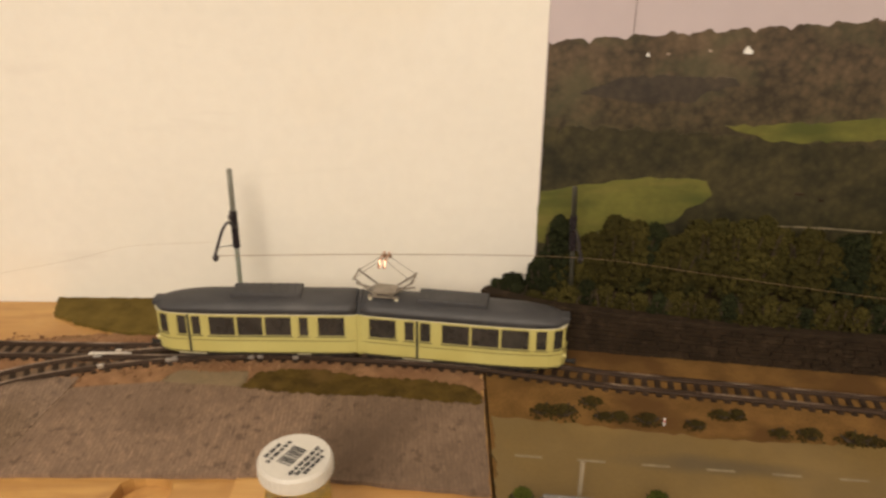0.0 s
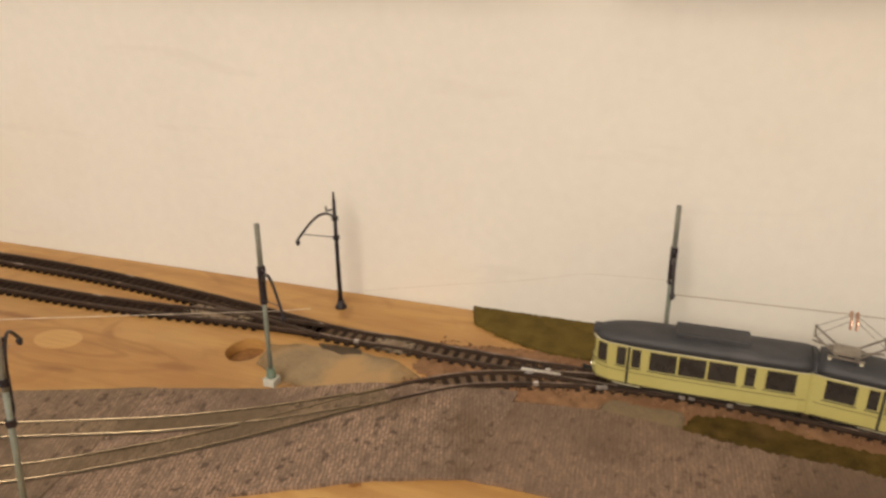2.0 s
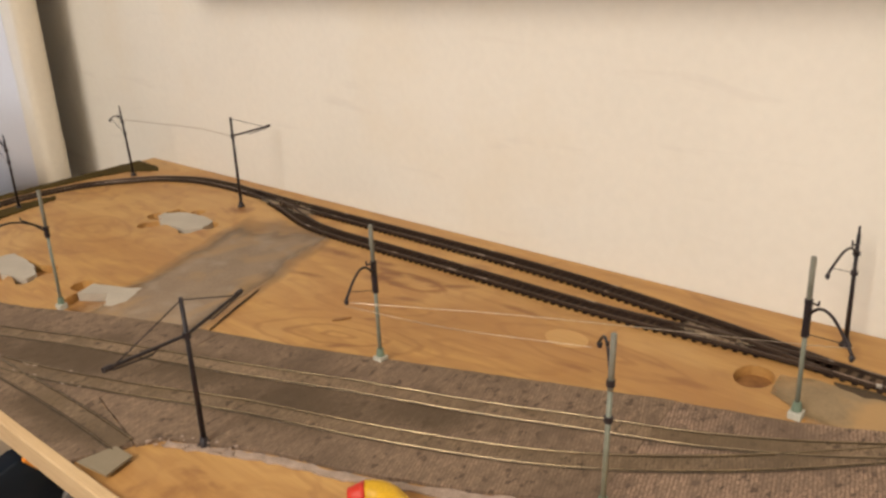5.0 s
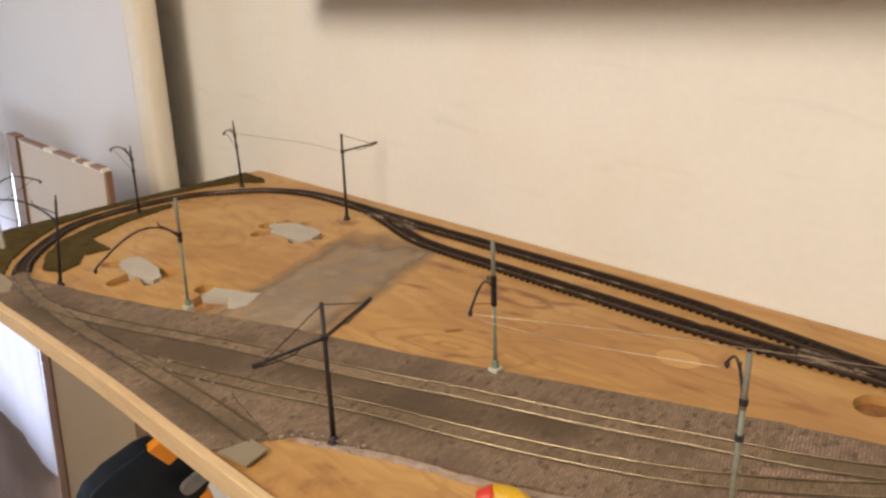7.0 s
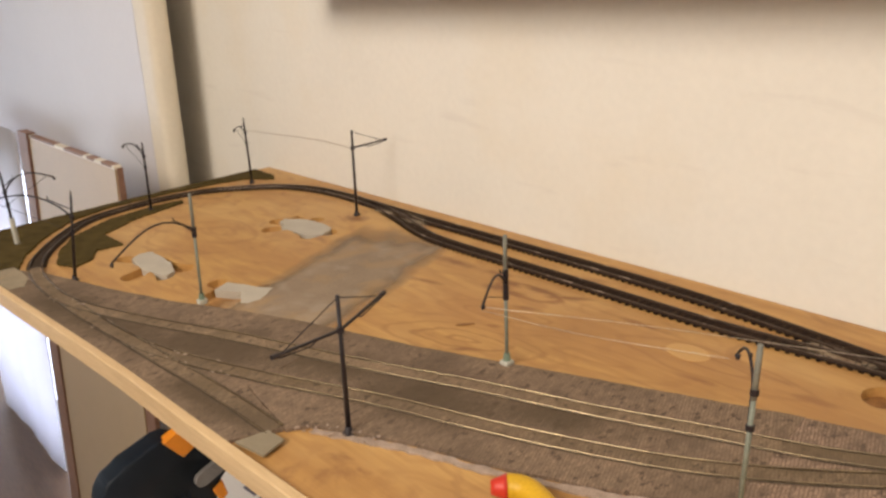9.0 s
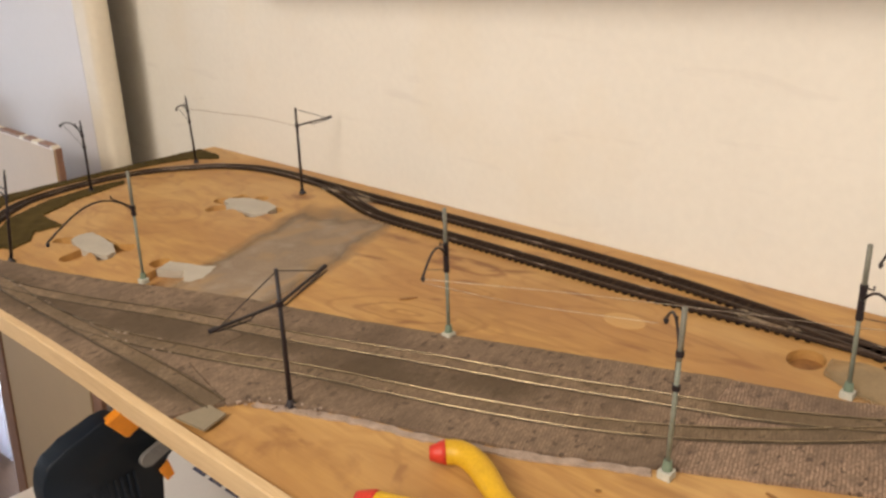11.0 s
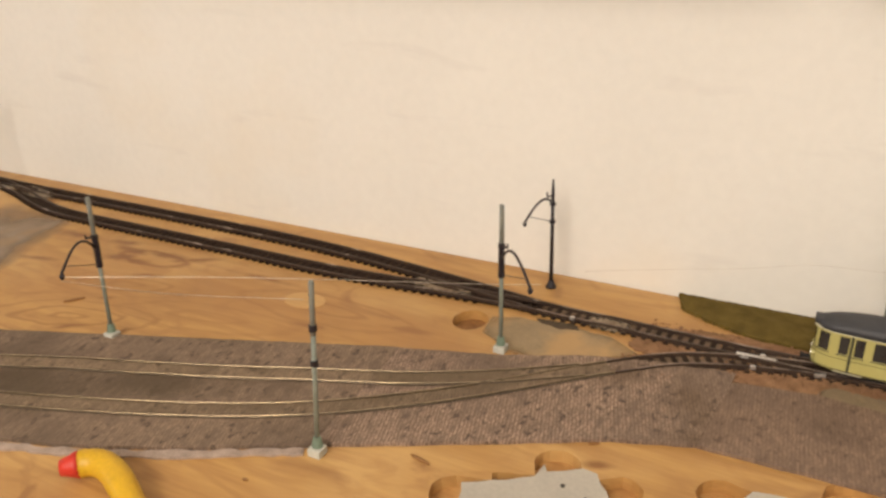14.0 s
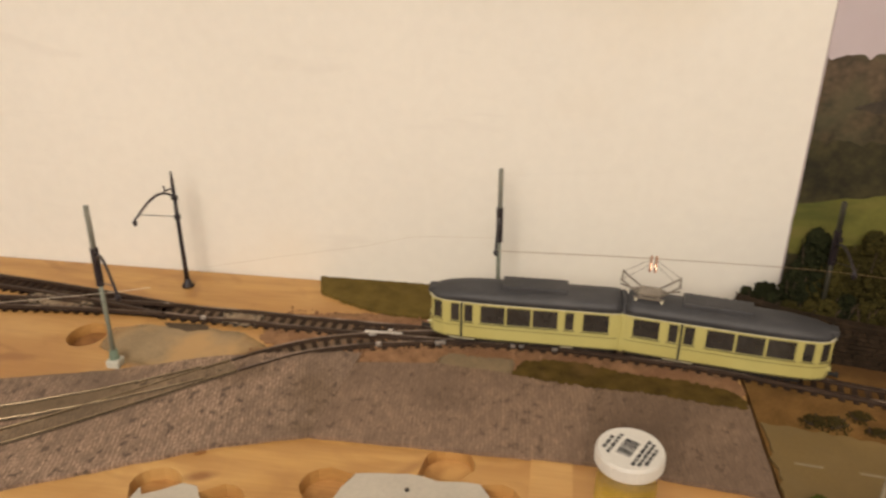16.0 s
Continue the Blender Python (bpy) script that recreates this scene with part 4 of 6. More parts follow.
for k in range(40):
    x = rnd.uniform(-0.585, -0.53)
    y = 0.141 + (x + 0.575) * 0.45 + rnd.uniform(-0.006, 0.006)
    s = rnd.uniform(0.0005, 0.0013)
    bmesh.ops.create_icosphere(bm, subdivisions=1, radius=s, matrix=Matrix.Translation((x, y, 0.0012 + s)))
part("crumbs", bm, FRINGE, st, "pale plaster crumbs", world=True, kind="stuff")

# painted and glued patches on the board
def patch(name, outline, mat, label, z=0.0006, seed=1, rough=0.0012, step=0.005):
    return solo(name, slab(bmesh.new(), ragged(outline, rough, step, seed), 0.0, z), mat, label, name.replace("_", " "))


patch("painted_road", [(-0.825, 0.1835), (-0.845, 0.264), (-0.868, 0.331), (-0.885, 0.400), (-0.875, 0.434), (-0.745, 0.4200), (-0.705, 0.348), (-0.673, 0.285), (-0.658, 0.2425), (-0.715, 0.2265), (-0.762, 0.207)], ROADPAINT, "faded grey painted road strip on bare wood", 0.0003, 2, 0.0005)
patch("filler_patch", [(-0.286, 0.373), (-0.300, 0.386), (-0.3130, 0.3925), (-0.3145, 0.403), (-0.3155, 0.415), (-0.301, 0.4205), (-0.262, 0.4235), (-0.232, 0.420), (-0.212, 0.406), (-0.236, 0.3935)], softened(FILLERP, -0.268, 0.402, 0.066, 0.034, -0.12, 45.0, 0.7, 0.45), "thin grey filler patch beside the track", 0.0008, 3)
BED = [(-0.222, 0.418), (-0.205, 0.405), (-0.175, 0.3985), (-0.14, 0.403), (-0.112, 0.4045), (-0.066, 0.4005), (-0.02, 0.4), (0.0615, 0.392), (0.0625, 0.450), (0.02, 0.459), (-0.04, 0.465), (-0.10, 0.455), (-0.16, 0.457), (-0.215, 0.448)]
bb = thing("ballast_bed", "sandy brown ballast strewn along the track", "ballast", pose(-0.08, 0.43, 0))
part("bed", slab(bmesh.new(), ragged(BED, 0.0016, 0.0016, 4), 0.0, 0.0007), SAND, bb, world=True)
patch("filler_patch", [(-0.112, 0.4052), (-0.104, 0.417), (-0.066, 0.4165), (-0.064, 0.3990)], softened(FILLERB, -0.087, 0.409, 0.027, 0.0115, -0.1, 120.0, 0.7, 0.3, True), "thin grey-brown filler patch at the turnout", 0.0011, 6)
patch("glue_stain", [(-0.287, 0.4245), (-0.276, 0.4255), (-0.258, 0.4250), (-0.256, 0.4205), (-0.268, 0.4165), (-0.282, 0.4195)], GLUE, "dark dried glue stain beside the track", 0.0012, 44, 0.0016)
patch("filler_patch", [(-1.070, 0.098), (-1.045, 0.1000), (-1.022, 0.0985), (-1.003, 0.0900), (-1.005, 0.0770), (-1.030, 0.0745), (-1.074, 0.0715)], GREYPAINT, "thin grey filler at the end of the street", 0.0032, 61)
DUST = "pale dusty filler between the sleepers of a turnout"
patch("filler_patch", [(-0.402, 0.4300), (-0.392, 0.4500), (-0.360, 0.4560), (-0.338, 0.4480), (-0.345, 0.4310), (-0.375, 0.4235)], softened(DUSTM.copy(), -0.37, 0.44, 0.03, 0.012, -0.1, 420.0, 1.7, 0.5), DUST, 0.0019, 51, 0.003)
patch("filler_patch", [(-0.880, 0.4700), (-0.855, 0.4760), (-0.822, 0.4700), (-0.810, 0.4500), (-0.835, 0.4440), (-0.868, 0.4520)], softened(DUSTM.copy(), -0.845, 0.46, 0.034, 0.011, -0.25, 420.0, 1.7, 0.5), DUST, 0.0019, 52, 0.003)
patch("filler_patch", [(-0.258, 0.4290), (-0.250, 0.4440), (-0.232, 0.4460), (-0.222, 0.4330), (-0.236, 0.4240)], softened(DUSTM.copy(), -0.24, 0.435, 0.017, 0.01, 0, 420.0, 1.7, 0.5), DUST, 0.0019, 53, 0.003)
patch("filler_patch", [(-0.915, 0.4590), (-0.902, 0.4660), (-0.880, 0.4690), (-0.866, 0.4640), (-0.874, 0.4560), (-0.895, 0.4530)], softened(GREYPAINT.copy(), -0.890, 0.4605, 0.024, 0.008, 0.05, 300.0, 1.3, 0.4), "pale grey filler smeared over a turnout", 0.0021, 54, 0.003)
GR = "flat olive grass mat glued to the board"
for k, o in enumerate([
    [(-0.207, 0.4996), (-0.200, 0.478), (-0.180, 0.467), (-0.150, 0.456), (-0.100, 0.4535), (-0.060, 0.4600), (-0.040, 0.4625), (-0.033, 0.470), (-0.032, 0.488), (-0.036, 0.4996)],
    [(-0.029, 0.4996), (-0.030, 0.466), (-0.018, 0.4610), (-0.013, 0.462), (-0.012, 0.490), (-0.015, 0.4996)],
    [(-0.0095, 0.4996), (-0.0105, 0.4615), (0.014, 0.459), (0.018, 0.466), (0.018, 0.488), (0.010, 0.4996)],
    [(0.0215, 0.4996), (0.0225, 0.460), (0.050, 0.4525), (0.0575, 0.456), (0.0580, 0.480), (0.048, 0.4996)],
]):
    patch("grass_mat", o, GRASS, GR, 0.0026, 10 + k, 0.0007, 0.0014)
patch("grass_mat", [(-0.065, 0.4010), (-0.059, 0.4135), (-0.041, 0.4170), (-0.026, 0.4162), (-0.011, 0.4122), (0.003, 0.4092), (0.030, 0.4072), (0.0565, 0.4005), (0.0612, 0.3910), (0.0600, 0.3855), (0.040, 0.3872), (0.028, 0.3890), (0.007, 0.3925), (-0.012, 0.3922), (-0.034, 0.3942), (-0.049, 0.3960), (-0.066, 0.3990)], GRASSN, "narrow olive grass strip along the street edge", 0.0026, 15, 0.0014, 0.0013)
patch("grass_mat", [(-1.232, 0.300), (-1.222, 0.475), (-1.165, 0.472), (-1.150, 0.462), (-1.185, 0.437), (-1.200, 0.40), (-1.213, 0.33), (-1.216, 0.255), (-1.200, 0.20), (-1.15, 0.15), (-1.10, 0.115), (-1.062, 0.100), (-1.078, 0.082), (-1.235, 0.078)], GRASSL, "dull green grass verge outside the loop", 0.0020, 16, 0.0016, 0.0022)
patch("grass_mat", [(-1.163, 0.33), (-1.150, 0.325), (-1.135, 0.257), (-1.106, 0.206), (-1.049, 0.206), (-1.056, 0.178), (-1.030, 0.166), (-1.020, 0.143), (-1.045, 0.134), (-1.09, 0.150), (-1.13, 0.18), (-1.162, 0.235), (-1.168, 0.29)], GRASSL, "dull green grass patch inside the loop", 0.0020, 17, 0.0016, 0.0022)
# thin splinters and dark marks on the bare wood
for x, y, l, w, a in ((-0.288, 0.260, 0.013, 0.0011, -0.25), (-0.607, 0.310, 0.015, 0.0018, 0.9), (-0.212, 0.3105, 0.006, 0.0010, 0.4), (-0.36, 0.209, 0.003, 0.0009, 0.2)):
    bm = slab(bmesh.new(), [(-l / 2, -w * 0.3), (-l * 0.1, -w), (l / 2, -w * 0.2), (l * 0.35, w * 0.7), (-l * 0.2, w), (-l * 0.45, w * 0.5)], 0.0002, 0.0011)
    solo("splinter", bm, KNOT, "thin dark wood splinter lying on the board", "splinter", "splinters", m=pose(x, y, 0.0, 0, 0, math.degrees(a)))
bm = tube(bmesh.new(), [(-0.0365, 0, 0.0009), (0.004, 0.0004, 0.0011), (0.0365, 0, 0.0009)], [0.0007, 0.0009, 0.0006], 6)
solo("thin_stick", bm, BARK, "thin dark brown stick lying on the board", "stick", m=pose(-0.6935, 0.2725, 0.0, 0, 0, math.degrees(1.98)))


solo("wood_inlay", slab(bmesh.new(), [(-0.0515, 0.262), (-0.0315, 0.262), (-0.0315, 0.3300), (-0.0515, 0.3305)], -0.0003, 0.0006), PLUG, "pale wooden strip let into the plywood by the street", "strip")
solo("wood_plug", slab(bmesh.new(), [(-0.450 + 0.0165 * math.cos(k * math.tau / 32), 0.381 + 0.0115 * math.sin(k * math.tau / 32)) for k in range(32)], -0.0003, 0.0003), PLUG, "pale oval wooden plug let into the plywood", "plug")


# ---- track ----
MAIN = [(-0.29, 0.4385), (-0.265, 0.4372), (-0.235, 0.4372), (-0.2045, 0.4360), (-0.16, 0.4350), (-0.12, 0.4350), (-0.07, 0.4355), (-0.03, 0.4350), (0.043, 0.4275), (0.09, 0.418), (0.13, 0.409), (0.19, 0.399), (0.265, 0.3865), (0.34, 0.372), (0.43, 0.352)]
WALLSIDE = [(-0.945, 0.4695), (-0.90, 0.4685), (-0.86, 0.4675), (-0.80, 0.4672), (-0.70, 0.4675), (-0.60, 0.4675), (-0.55, 0.4668), (-0.50, 0.4650), (-0.46, 0.4620), (-0.43, 0.4590), (-0.40, 0.4555), (-0.36, 0.4503), (-0.33, 0.4455), (-0.29, 0.4385)]
INNER = [(-0.945, 0.4693), (-0.91, 0.4655), (-0.88, 0.4592), (-0.85, 0.4510), (-0.82, 0.4410), (-0.79, 0.4335), (-0.76, 0.4302), (-0.72, 0.4292), (-0.65, 0.4295), (-0.55, 0.4292), (-0.48, 0.4285), (-0.44, 0.4295), (-0.40, 0.4320), (-0.36, 0.4358), (-0.32, 0.4375), (-0.29, 0.4382)]
LOOP = [(-0.945, 0.4694), (-0.99, 0.4705), (-1.045, 0.4655), (-1.09, 0.4505), (-1.124, 0.428), (-1.173, 0.370), (-1.190, 0.305), (-1.1875, 0.245), (-1.172, 0.203), (-1.130, 0.161), (-1.085, 0.129), (-1.050, 0.1135)]
BRANCH = [(-0.2235, 0.3830), (-0.2105, 0.3935), (-0.198, 0.4035), (-0.185, 0.4110), (-0.171, 0.4170), (-0.155, 0.4220), (-0.130, 0.4285), (-0.100, 0.4333), (-0.07, 0.4354)]
STREET_L = [(-0.860, 0.1068), (-0.83, 0.1085), (-0.795, 0.1125), (-0.758, 0.1198), (-0.727, 0.1288), (-0.698, 0.1382), (-0.673, 0.1475), (-0.647, 0.1570), (-0.6015, 0.1760), (-0.5595, 0.1925), (-0.517, 0.2065), (-0.4795, 0.2195), (-0.445, 0.2325), (-0.41, 0.2470), (-0.3825, 0.2603), (-0.3565, 0.2752), (-0.3315, 0.2920), (-0.306, 0.3108), (-0.282, 0.3308), (-0.258, 0.3522), (-0.236, 0.3725), (-0.2235, 0.3830)]
STREET_U = [(-1.050, 0.1135), (-1.018, 0.1068), (-0.965, 0.1035), (-0.93, 0.1055), (-0.90, 0.1115), (-0.874, 0.1193), (-0.84, 0.1313), (-0.805, 0.1440), (-0.773, 0.1570), (-0.7455, 0.1680), (-0.7175, 0.1780), (-0.663, 0.1965), (-0.614, 0.2135), (-0.5705, 0.2300), (-0.5305, 0.2455), (-0.491, 0.2590), (-0.455, 0.2715), (-0.422, 0.2840), (-0.3905, 0.2968), (-0.3595, 0.3085), (-0.33, 0.3202), (-0.302, 0.3340), (-0.275, 0.3490), (-0.25, 0.3650), (-0.236, 0.3745)]
STUB = [(-0.93, 0.1050), (-0.895, 0.1055), (-0.8455, 0.1078), (-0.7955, 0.1118), (-0.7365, 0.1155), (-0.6975, 0.1185), (-0.6615, 0.1208), (-0.628, 0.1222), (-0.588, 0.1228)]
GAUGE, RAIL_FOOT, RAIL_TOP = 0.0124, 0.0017, 0.0038
TIE_MESH = link("sleeper", box(bmesh.new(), (-0.0016, -0.0099, 0.0003), (0.0016, 0.0099, 0.0018), None, 0.0003), TIE)


TIE_PALE = link("sleeper", box(bmesh.new(), (-0.0016, -0.0099, 0.0003), (0.0016, 0.0099, 0.0018), None, 0.0003), TIEP)


def offset(line, d):
    return [p + n * d for p, n in zip(line, sides_of(line))]


def open_track(name, pts, label, skip=0.0, until=9.0, spacing=0.0069, tie=TIE_MESH, bed=None, head=None, joint=9.0):
    """Sleepers and two rails along a centre line."""
    line = curve(pts, 0.004)
    mid = line[len(line) // 2]
    t = thing(name, label, "track", pose(mid.x, mid.y, 0), "layout tracks")
    for s in (-1, 1):
        web = offset(line, s * GAUGE / 2)
        bm = sweep(bmesh.new(), web, [(-0.0010, RAIL_FOOT), (0.0010, RAIL_FOOT), (0.0003, RAIL_FOOT + 0.0006), (0.0003, RAIL_TOP - 0.0007), (0.0006, RAIL_TOP - 0.0003), (-0.0006, RAIL_TOP - 0.0003), (-0.0003, RAIL_TOP - 0.0007), (-0.0003, RAIL_FOOT + 0.0006)])
        rail = part("rail", bm, RAIL, t, world=True)
        bm = sweep(bmesh.new(), web, [(-0.0006, RAIL_TOP - 0.0003), (0.0006, RAIL_TOP - 0.0003), (0.0005, RAIL_TOP), (-0.0005, RAIL_TOP)])
        part("rail_head", bm, head or RAILTOP, rail, "worn shiny rail head", world=True)
        part("web", sweep(bmesh.new(), web, [(-0.0010, 0.0003), (0.0010, 0.0003), (0.0010, 0.0013), (-0.0010, 0.0013)]), TIE, rail, "black plastic webbing between sleepers", world=True)
    for stretch, mat in (([p for p in line if p.x < joint], bed or BEDDARK), ([p for p in line if p.x >= joint], EARTH)):
        if len(stretch) > 1:
            part("bed_strip", sweep(bmesh.new(), stretch, [(-0.0066, 0.0003), (0.0066, 0.0003), (0.0066, 0.0012), (-0.0066, 0.0012)]), mat, t, world=True)
    ties = curve(pts, spacing)
    for p, n in zip(ties, sides_of(ties)):
        if skip <= (p - ties[0]).length and p.x < until:
            o = new("sleeper", tie)
            o.parent = t
            o.matrix_basis = BASE[t].inverted() @ Matrix.Translation(p) @ Matrix.Rotation(math.atan2(-n.x, n.y), 4, "Z")
    return t


open_track("main_track", MAIN, "dusty sleepered model track curving past the backdrop", tie=TIE_PALE, bed=BEDPALE, joint=0.062)
open_track("siding_track", WALLSIDE, "dark sleepered siding track along the wall", head=RAILDULL)
open_track("siding_track", INNER, "dark sleepered siding track on bare plywood", 0.05, -0.33, head=RAILDULL)
open_track("loop_track", LOOP, "brown dusty return loop track on bare plywood", tie=TIE_PALE, bed=BEDBROWN)
open_track("branch_track", BRANCH, "sleepered turnout branch leading down to the street", 0.0, -0.095, tie=TIE_PALE, bed=BEDPALE)


def street_track(name, pts, label, up=0.0):
    line = curve(pts, 0.005)
    mid = line[len(line) // 2]
    t = thing(name, label, "track", pose(mid.x, mid.y, 0.0022), "layout tracks")
    part("infill", sweep(bmesh.new(), line, [(-0.0050, 0.0019), (0.0050, 0.0019), (0.0050, 0.0027 + up), (-0.0050, 0.0027 + up)]), INFILL, t, "smooth olive-grey infill strip", world=True)
    for s in (-1, 1):
        web = offset(line, s * GAUGE / 2)
        part("rail", sweep(bmesh.new(), web, [(-0.0005, 0.0020), (0.0005, 0.0020), (0.0005, 0.0034), (0.00035, 0.0036), (-0.00035, 0.0036), (-0.0005, 0.0034)]), BRASS, t, "dull brass rail with bright worn stretches", world=True)
        part("groove", sweep(bmesh.new(), offset(line, s * (GAUGE / 2 + 0.0011)), [(-0.0003, 0.0021), (0.0002, 0.0021), (0.0002, 0.0029 + up / 3), (-0.0003, 0.0029 + up / 3)]), GROOVE, t, world=True)
    return t


street_track("street_track", STREET_L, "brass street track sunk in cobble sheet")
street_track("street_track", STREET_U, "brass street track curving to join the other", 0.00015)
street_track("street_track", STUB, "unfinished stub of street rails ending on grey card", 0.0003)


# point blades and frogs of the turnouts, and boxes for rail glints
def turnout_bits(name, x, y, turn, label, metal=None):
    t = thing(name, label, "turnout", pose(x, y, RAIL_FOOT, 0, 0, turn), "turnouts")
    part("frog", slab(bmesh.new(), [(-0.011, -0.0017), (-0.011, 0.0017), (-0.004, 0.0014), (0.012, 0.0004), (0.012, -0.0004), (-0.004, -0.0014)], 0.0, 0.0022), metal or RAILDULL, t, "worn frog whitened as a bright glint" if metal else "dull worn frog")
    part("check_rail", box(bmesh.new(), (-0.018, -0.0052, 0.0), (0.010, -0.0045, 0.0019), None, 0.0002), RAIL, t)
    part("check_rail", box(bmesh.new(), (-0.018, 0.0045, 0.0), (0.010, 0.0052, 0.0019), None, 0.0002), RAIL, t)
    part("tie_bar", box(bmesh.new(), (0.030, -0.0110, -0.0008), (0.0335, 0.0110, 0.0002), None, 0.0002), TIE, t)
    return t


turnout_bits("turnout", -0.147, 0.4300, 3, "turnout frog with worn metal whitened as a glint where the street branches", FROG)
turnout_bits("turnout", -0.362, 0.4432, -6, "turnout frog where the siding tracks join")
turnout_bits("turnout", -0.868, 0.4620, 172, "turnout frog where the sidings leave the loop")
# small bright metal boxes set where the rails glint
for x, y, a in ((-0.143, 0.4335, 4), (-0.109, 0.4258, 6), (-0.147, 0.4178, 14), (-0.062, 0.4294, 2), (-0.264, 0.4312, 0), (-0.112, 0.4245, 8), (-0.067, 0.4285, 0), (-0.042, 0.4285, 0), (-0.079, 0.4412, 0)):
    solo("rail_glint", box(bmesh.new(), (-0.0015, -0.0009, RAIL_FOOT), (0.0015, 0.0009, RAIL_FOOT + 0.0023), None, 0.0004), SILVER, "small bright metal box set as a glint on the rail", "rail joiner", "rail joiners", m=pose(x, y, 0, 0, 0, a))

# loose grains along the sleepers of the main track and the turnout
rnd = random.Random(17)
bm = bmesh.new()
for line, count in ((curve(MAIN, 0.002), 1500), (curve(BRANCH, 0.002), 260)):
    sides = sides_of(line)
    for k in range(count):
        i = rnd.randrange(len(line))
        if line[i].x < -0.215 or line[i].x > 0.058:
            continue
        d = rnd.choice((-1, 1)) * (0.0088 + 0.011 * rnd.random() ** 1.7)
        p = line[i] + sides[i] * d
        r = rnd.uniform(0.0003, 0.0010)
        m = Matrix.Translation((p.x, p.y, 0.0008 + r * 0.4)) @ Euler((rnd.uniform(0, 6), rnd.uniform(0, 6), rnd.uniform(0, 6))).to_matrix().to_4x4() @ Matrix.Diagonal((r * 1.3, r, r * 0.7, 1))
        t = bmesh.ops.create_cube(bm, size=1.7, matrix=m) if k % 2 else bmesh.ops.create_cone(bm, cap_ends=True, segments=5, radius1=1.0, radius2=0.5, depth=1.2, matrix=m)
part("loose_ballast", bm, SAND, bb, "loose sandy ballast grains", world=True, kind="stuff")

# pale dried glue flecks where the street tracks run together
rnd = random.Random(23)
flecks = bmesh.new()
for centre, count in ((STREET_L[2:7], 20), (STREET_U[:5], 18), (STUB[:3], 14)):
    pts = curve(centre, 0.002)
    for k in range(count):
        p = rnd.choice(pts)
        y = p.y + rnd.choice((-1, 1)) * (GAUGE / 2 + rnd.uniform(-0.002, 0.002))
        box(flecks, (-rnd.uniform(0.0006, 0.0022), -0.0004, 0), (rnd.uniform(0.0006, 0.0022), 0.0004, 0.0005), Matrix.Translation((p.x, y, 0.0027)) @ Matrix.Rotation(rnd.uniform(-0.3, 0.6), 4, "Z"))
part("glue_fleck", flecks, FRINGE, st, "pale dried glue flecks", world=True, kind="stuff")


# ---- masts and wires ----
def arc(a, b, rise, n=9):
    """A gooseneck from a to b that swells upward."""
    a, b = Vector(a), Vector(b)
    return [a.lerp(b, k / n) + Vector((0, 0, rise * math.sin(math.pi * (k / n) ** 0.8))) for k in range(n + 1)]


def green_mast(x, y, top, arm=None, clamp=0.053, clamp2=0.072, rise=0.012, plate=0.0021, paint=None, stay=True):
    """Grey-green tubular mast on a white foot block, with a thicker grey top and a black gooseneck arm."""
    t = thing("catenary_mast", "grey-green tubular tram mast on a white foot block", "mast", pose(x, y, 0), "catenary masts")
    tip = Vector((top[0] - x, top[1] - y, top[2]))
    at = lambda z: tip * (z / tip.z)
    part("foot_block", box(bmesh.new(), (-0.0038, -0.0038, 0.0), (0.0038, 0.0038, 0.0048), None, 0.0007), BASEW, t, "white foot block")
    part("collar", tube(bmesh.new(), [at(0.005), at(0.0105)], [0.0030, 0.0022], 10), BASEG, t, "green painted collar")
    part("shaft", tube(bmesh.new(), [at(0.005), at(clamp2 - 0.004)], 0.00135, 10), paint or GREENPOLE, t, smooth=True)
    part("upper_shaft", tube(bmesh.new(), [at(clamp2 - 0.004), at(tip.z - 0.0006), tip], [0.0015, 0.0015, 0.0012], 10), paint or POLEGREY, t, "plain grey upper tube", smooth=True)
    for z in (clamp, clamp2):
        part("clamp", tube(bmesh.new(), [at(z - 0.0016), at(z + 0.0016)], 0.0022, 10), BLACK, t, "black clamp ring")
    rod = plate < 0.0015
    off = (Vector((arm[0] - x, arm[1] - y, 0)).normalized() * 0.0055) if rod else Vector()
    spine = [at(clamp), at(clamp + 0.002) + off, at(clamp2) + off] if rod else [at(clamp), at(clamp2)]
    part("arm_plate", tube(bmesh.new(), spine, plate, 8), BLACK, t, "black arm bracket")
    if arm:
        end = Vector((arm[0] - x, arm[1] - y, arm[2]))
        root = at(clamp2) + off if rod else at((clamp + clamp2) / 2)
        pts = arc(root, end, rise)
        a = part("arm", tube(bmesh.new(), pts, 0.00085, 6), BLACK, t, "black gooseneck arm", smooth=True)
        part("insulator", tube(bmesh.new(), [end, end - Vector((0, 0, 0.0012)), end - Vector((0, 0, 0.0034))], [0.0010, 0.0017, 0.0010], 8), BLACK, a)
        k = pts[2]
        part("scroll", tube(bmesh.new(), [at(clamp2), k + Vector((0, 0, 0.002)), k + Vector((0, 0, 0.0045))], 0.0006, 6), BLACK, a)
        if stay:
            part("stay_wire", tube(bmesh.new(), [at(clamp), pts[-2]], 0.00028, 5), BLACK, a)
    return t


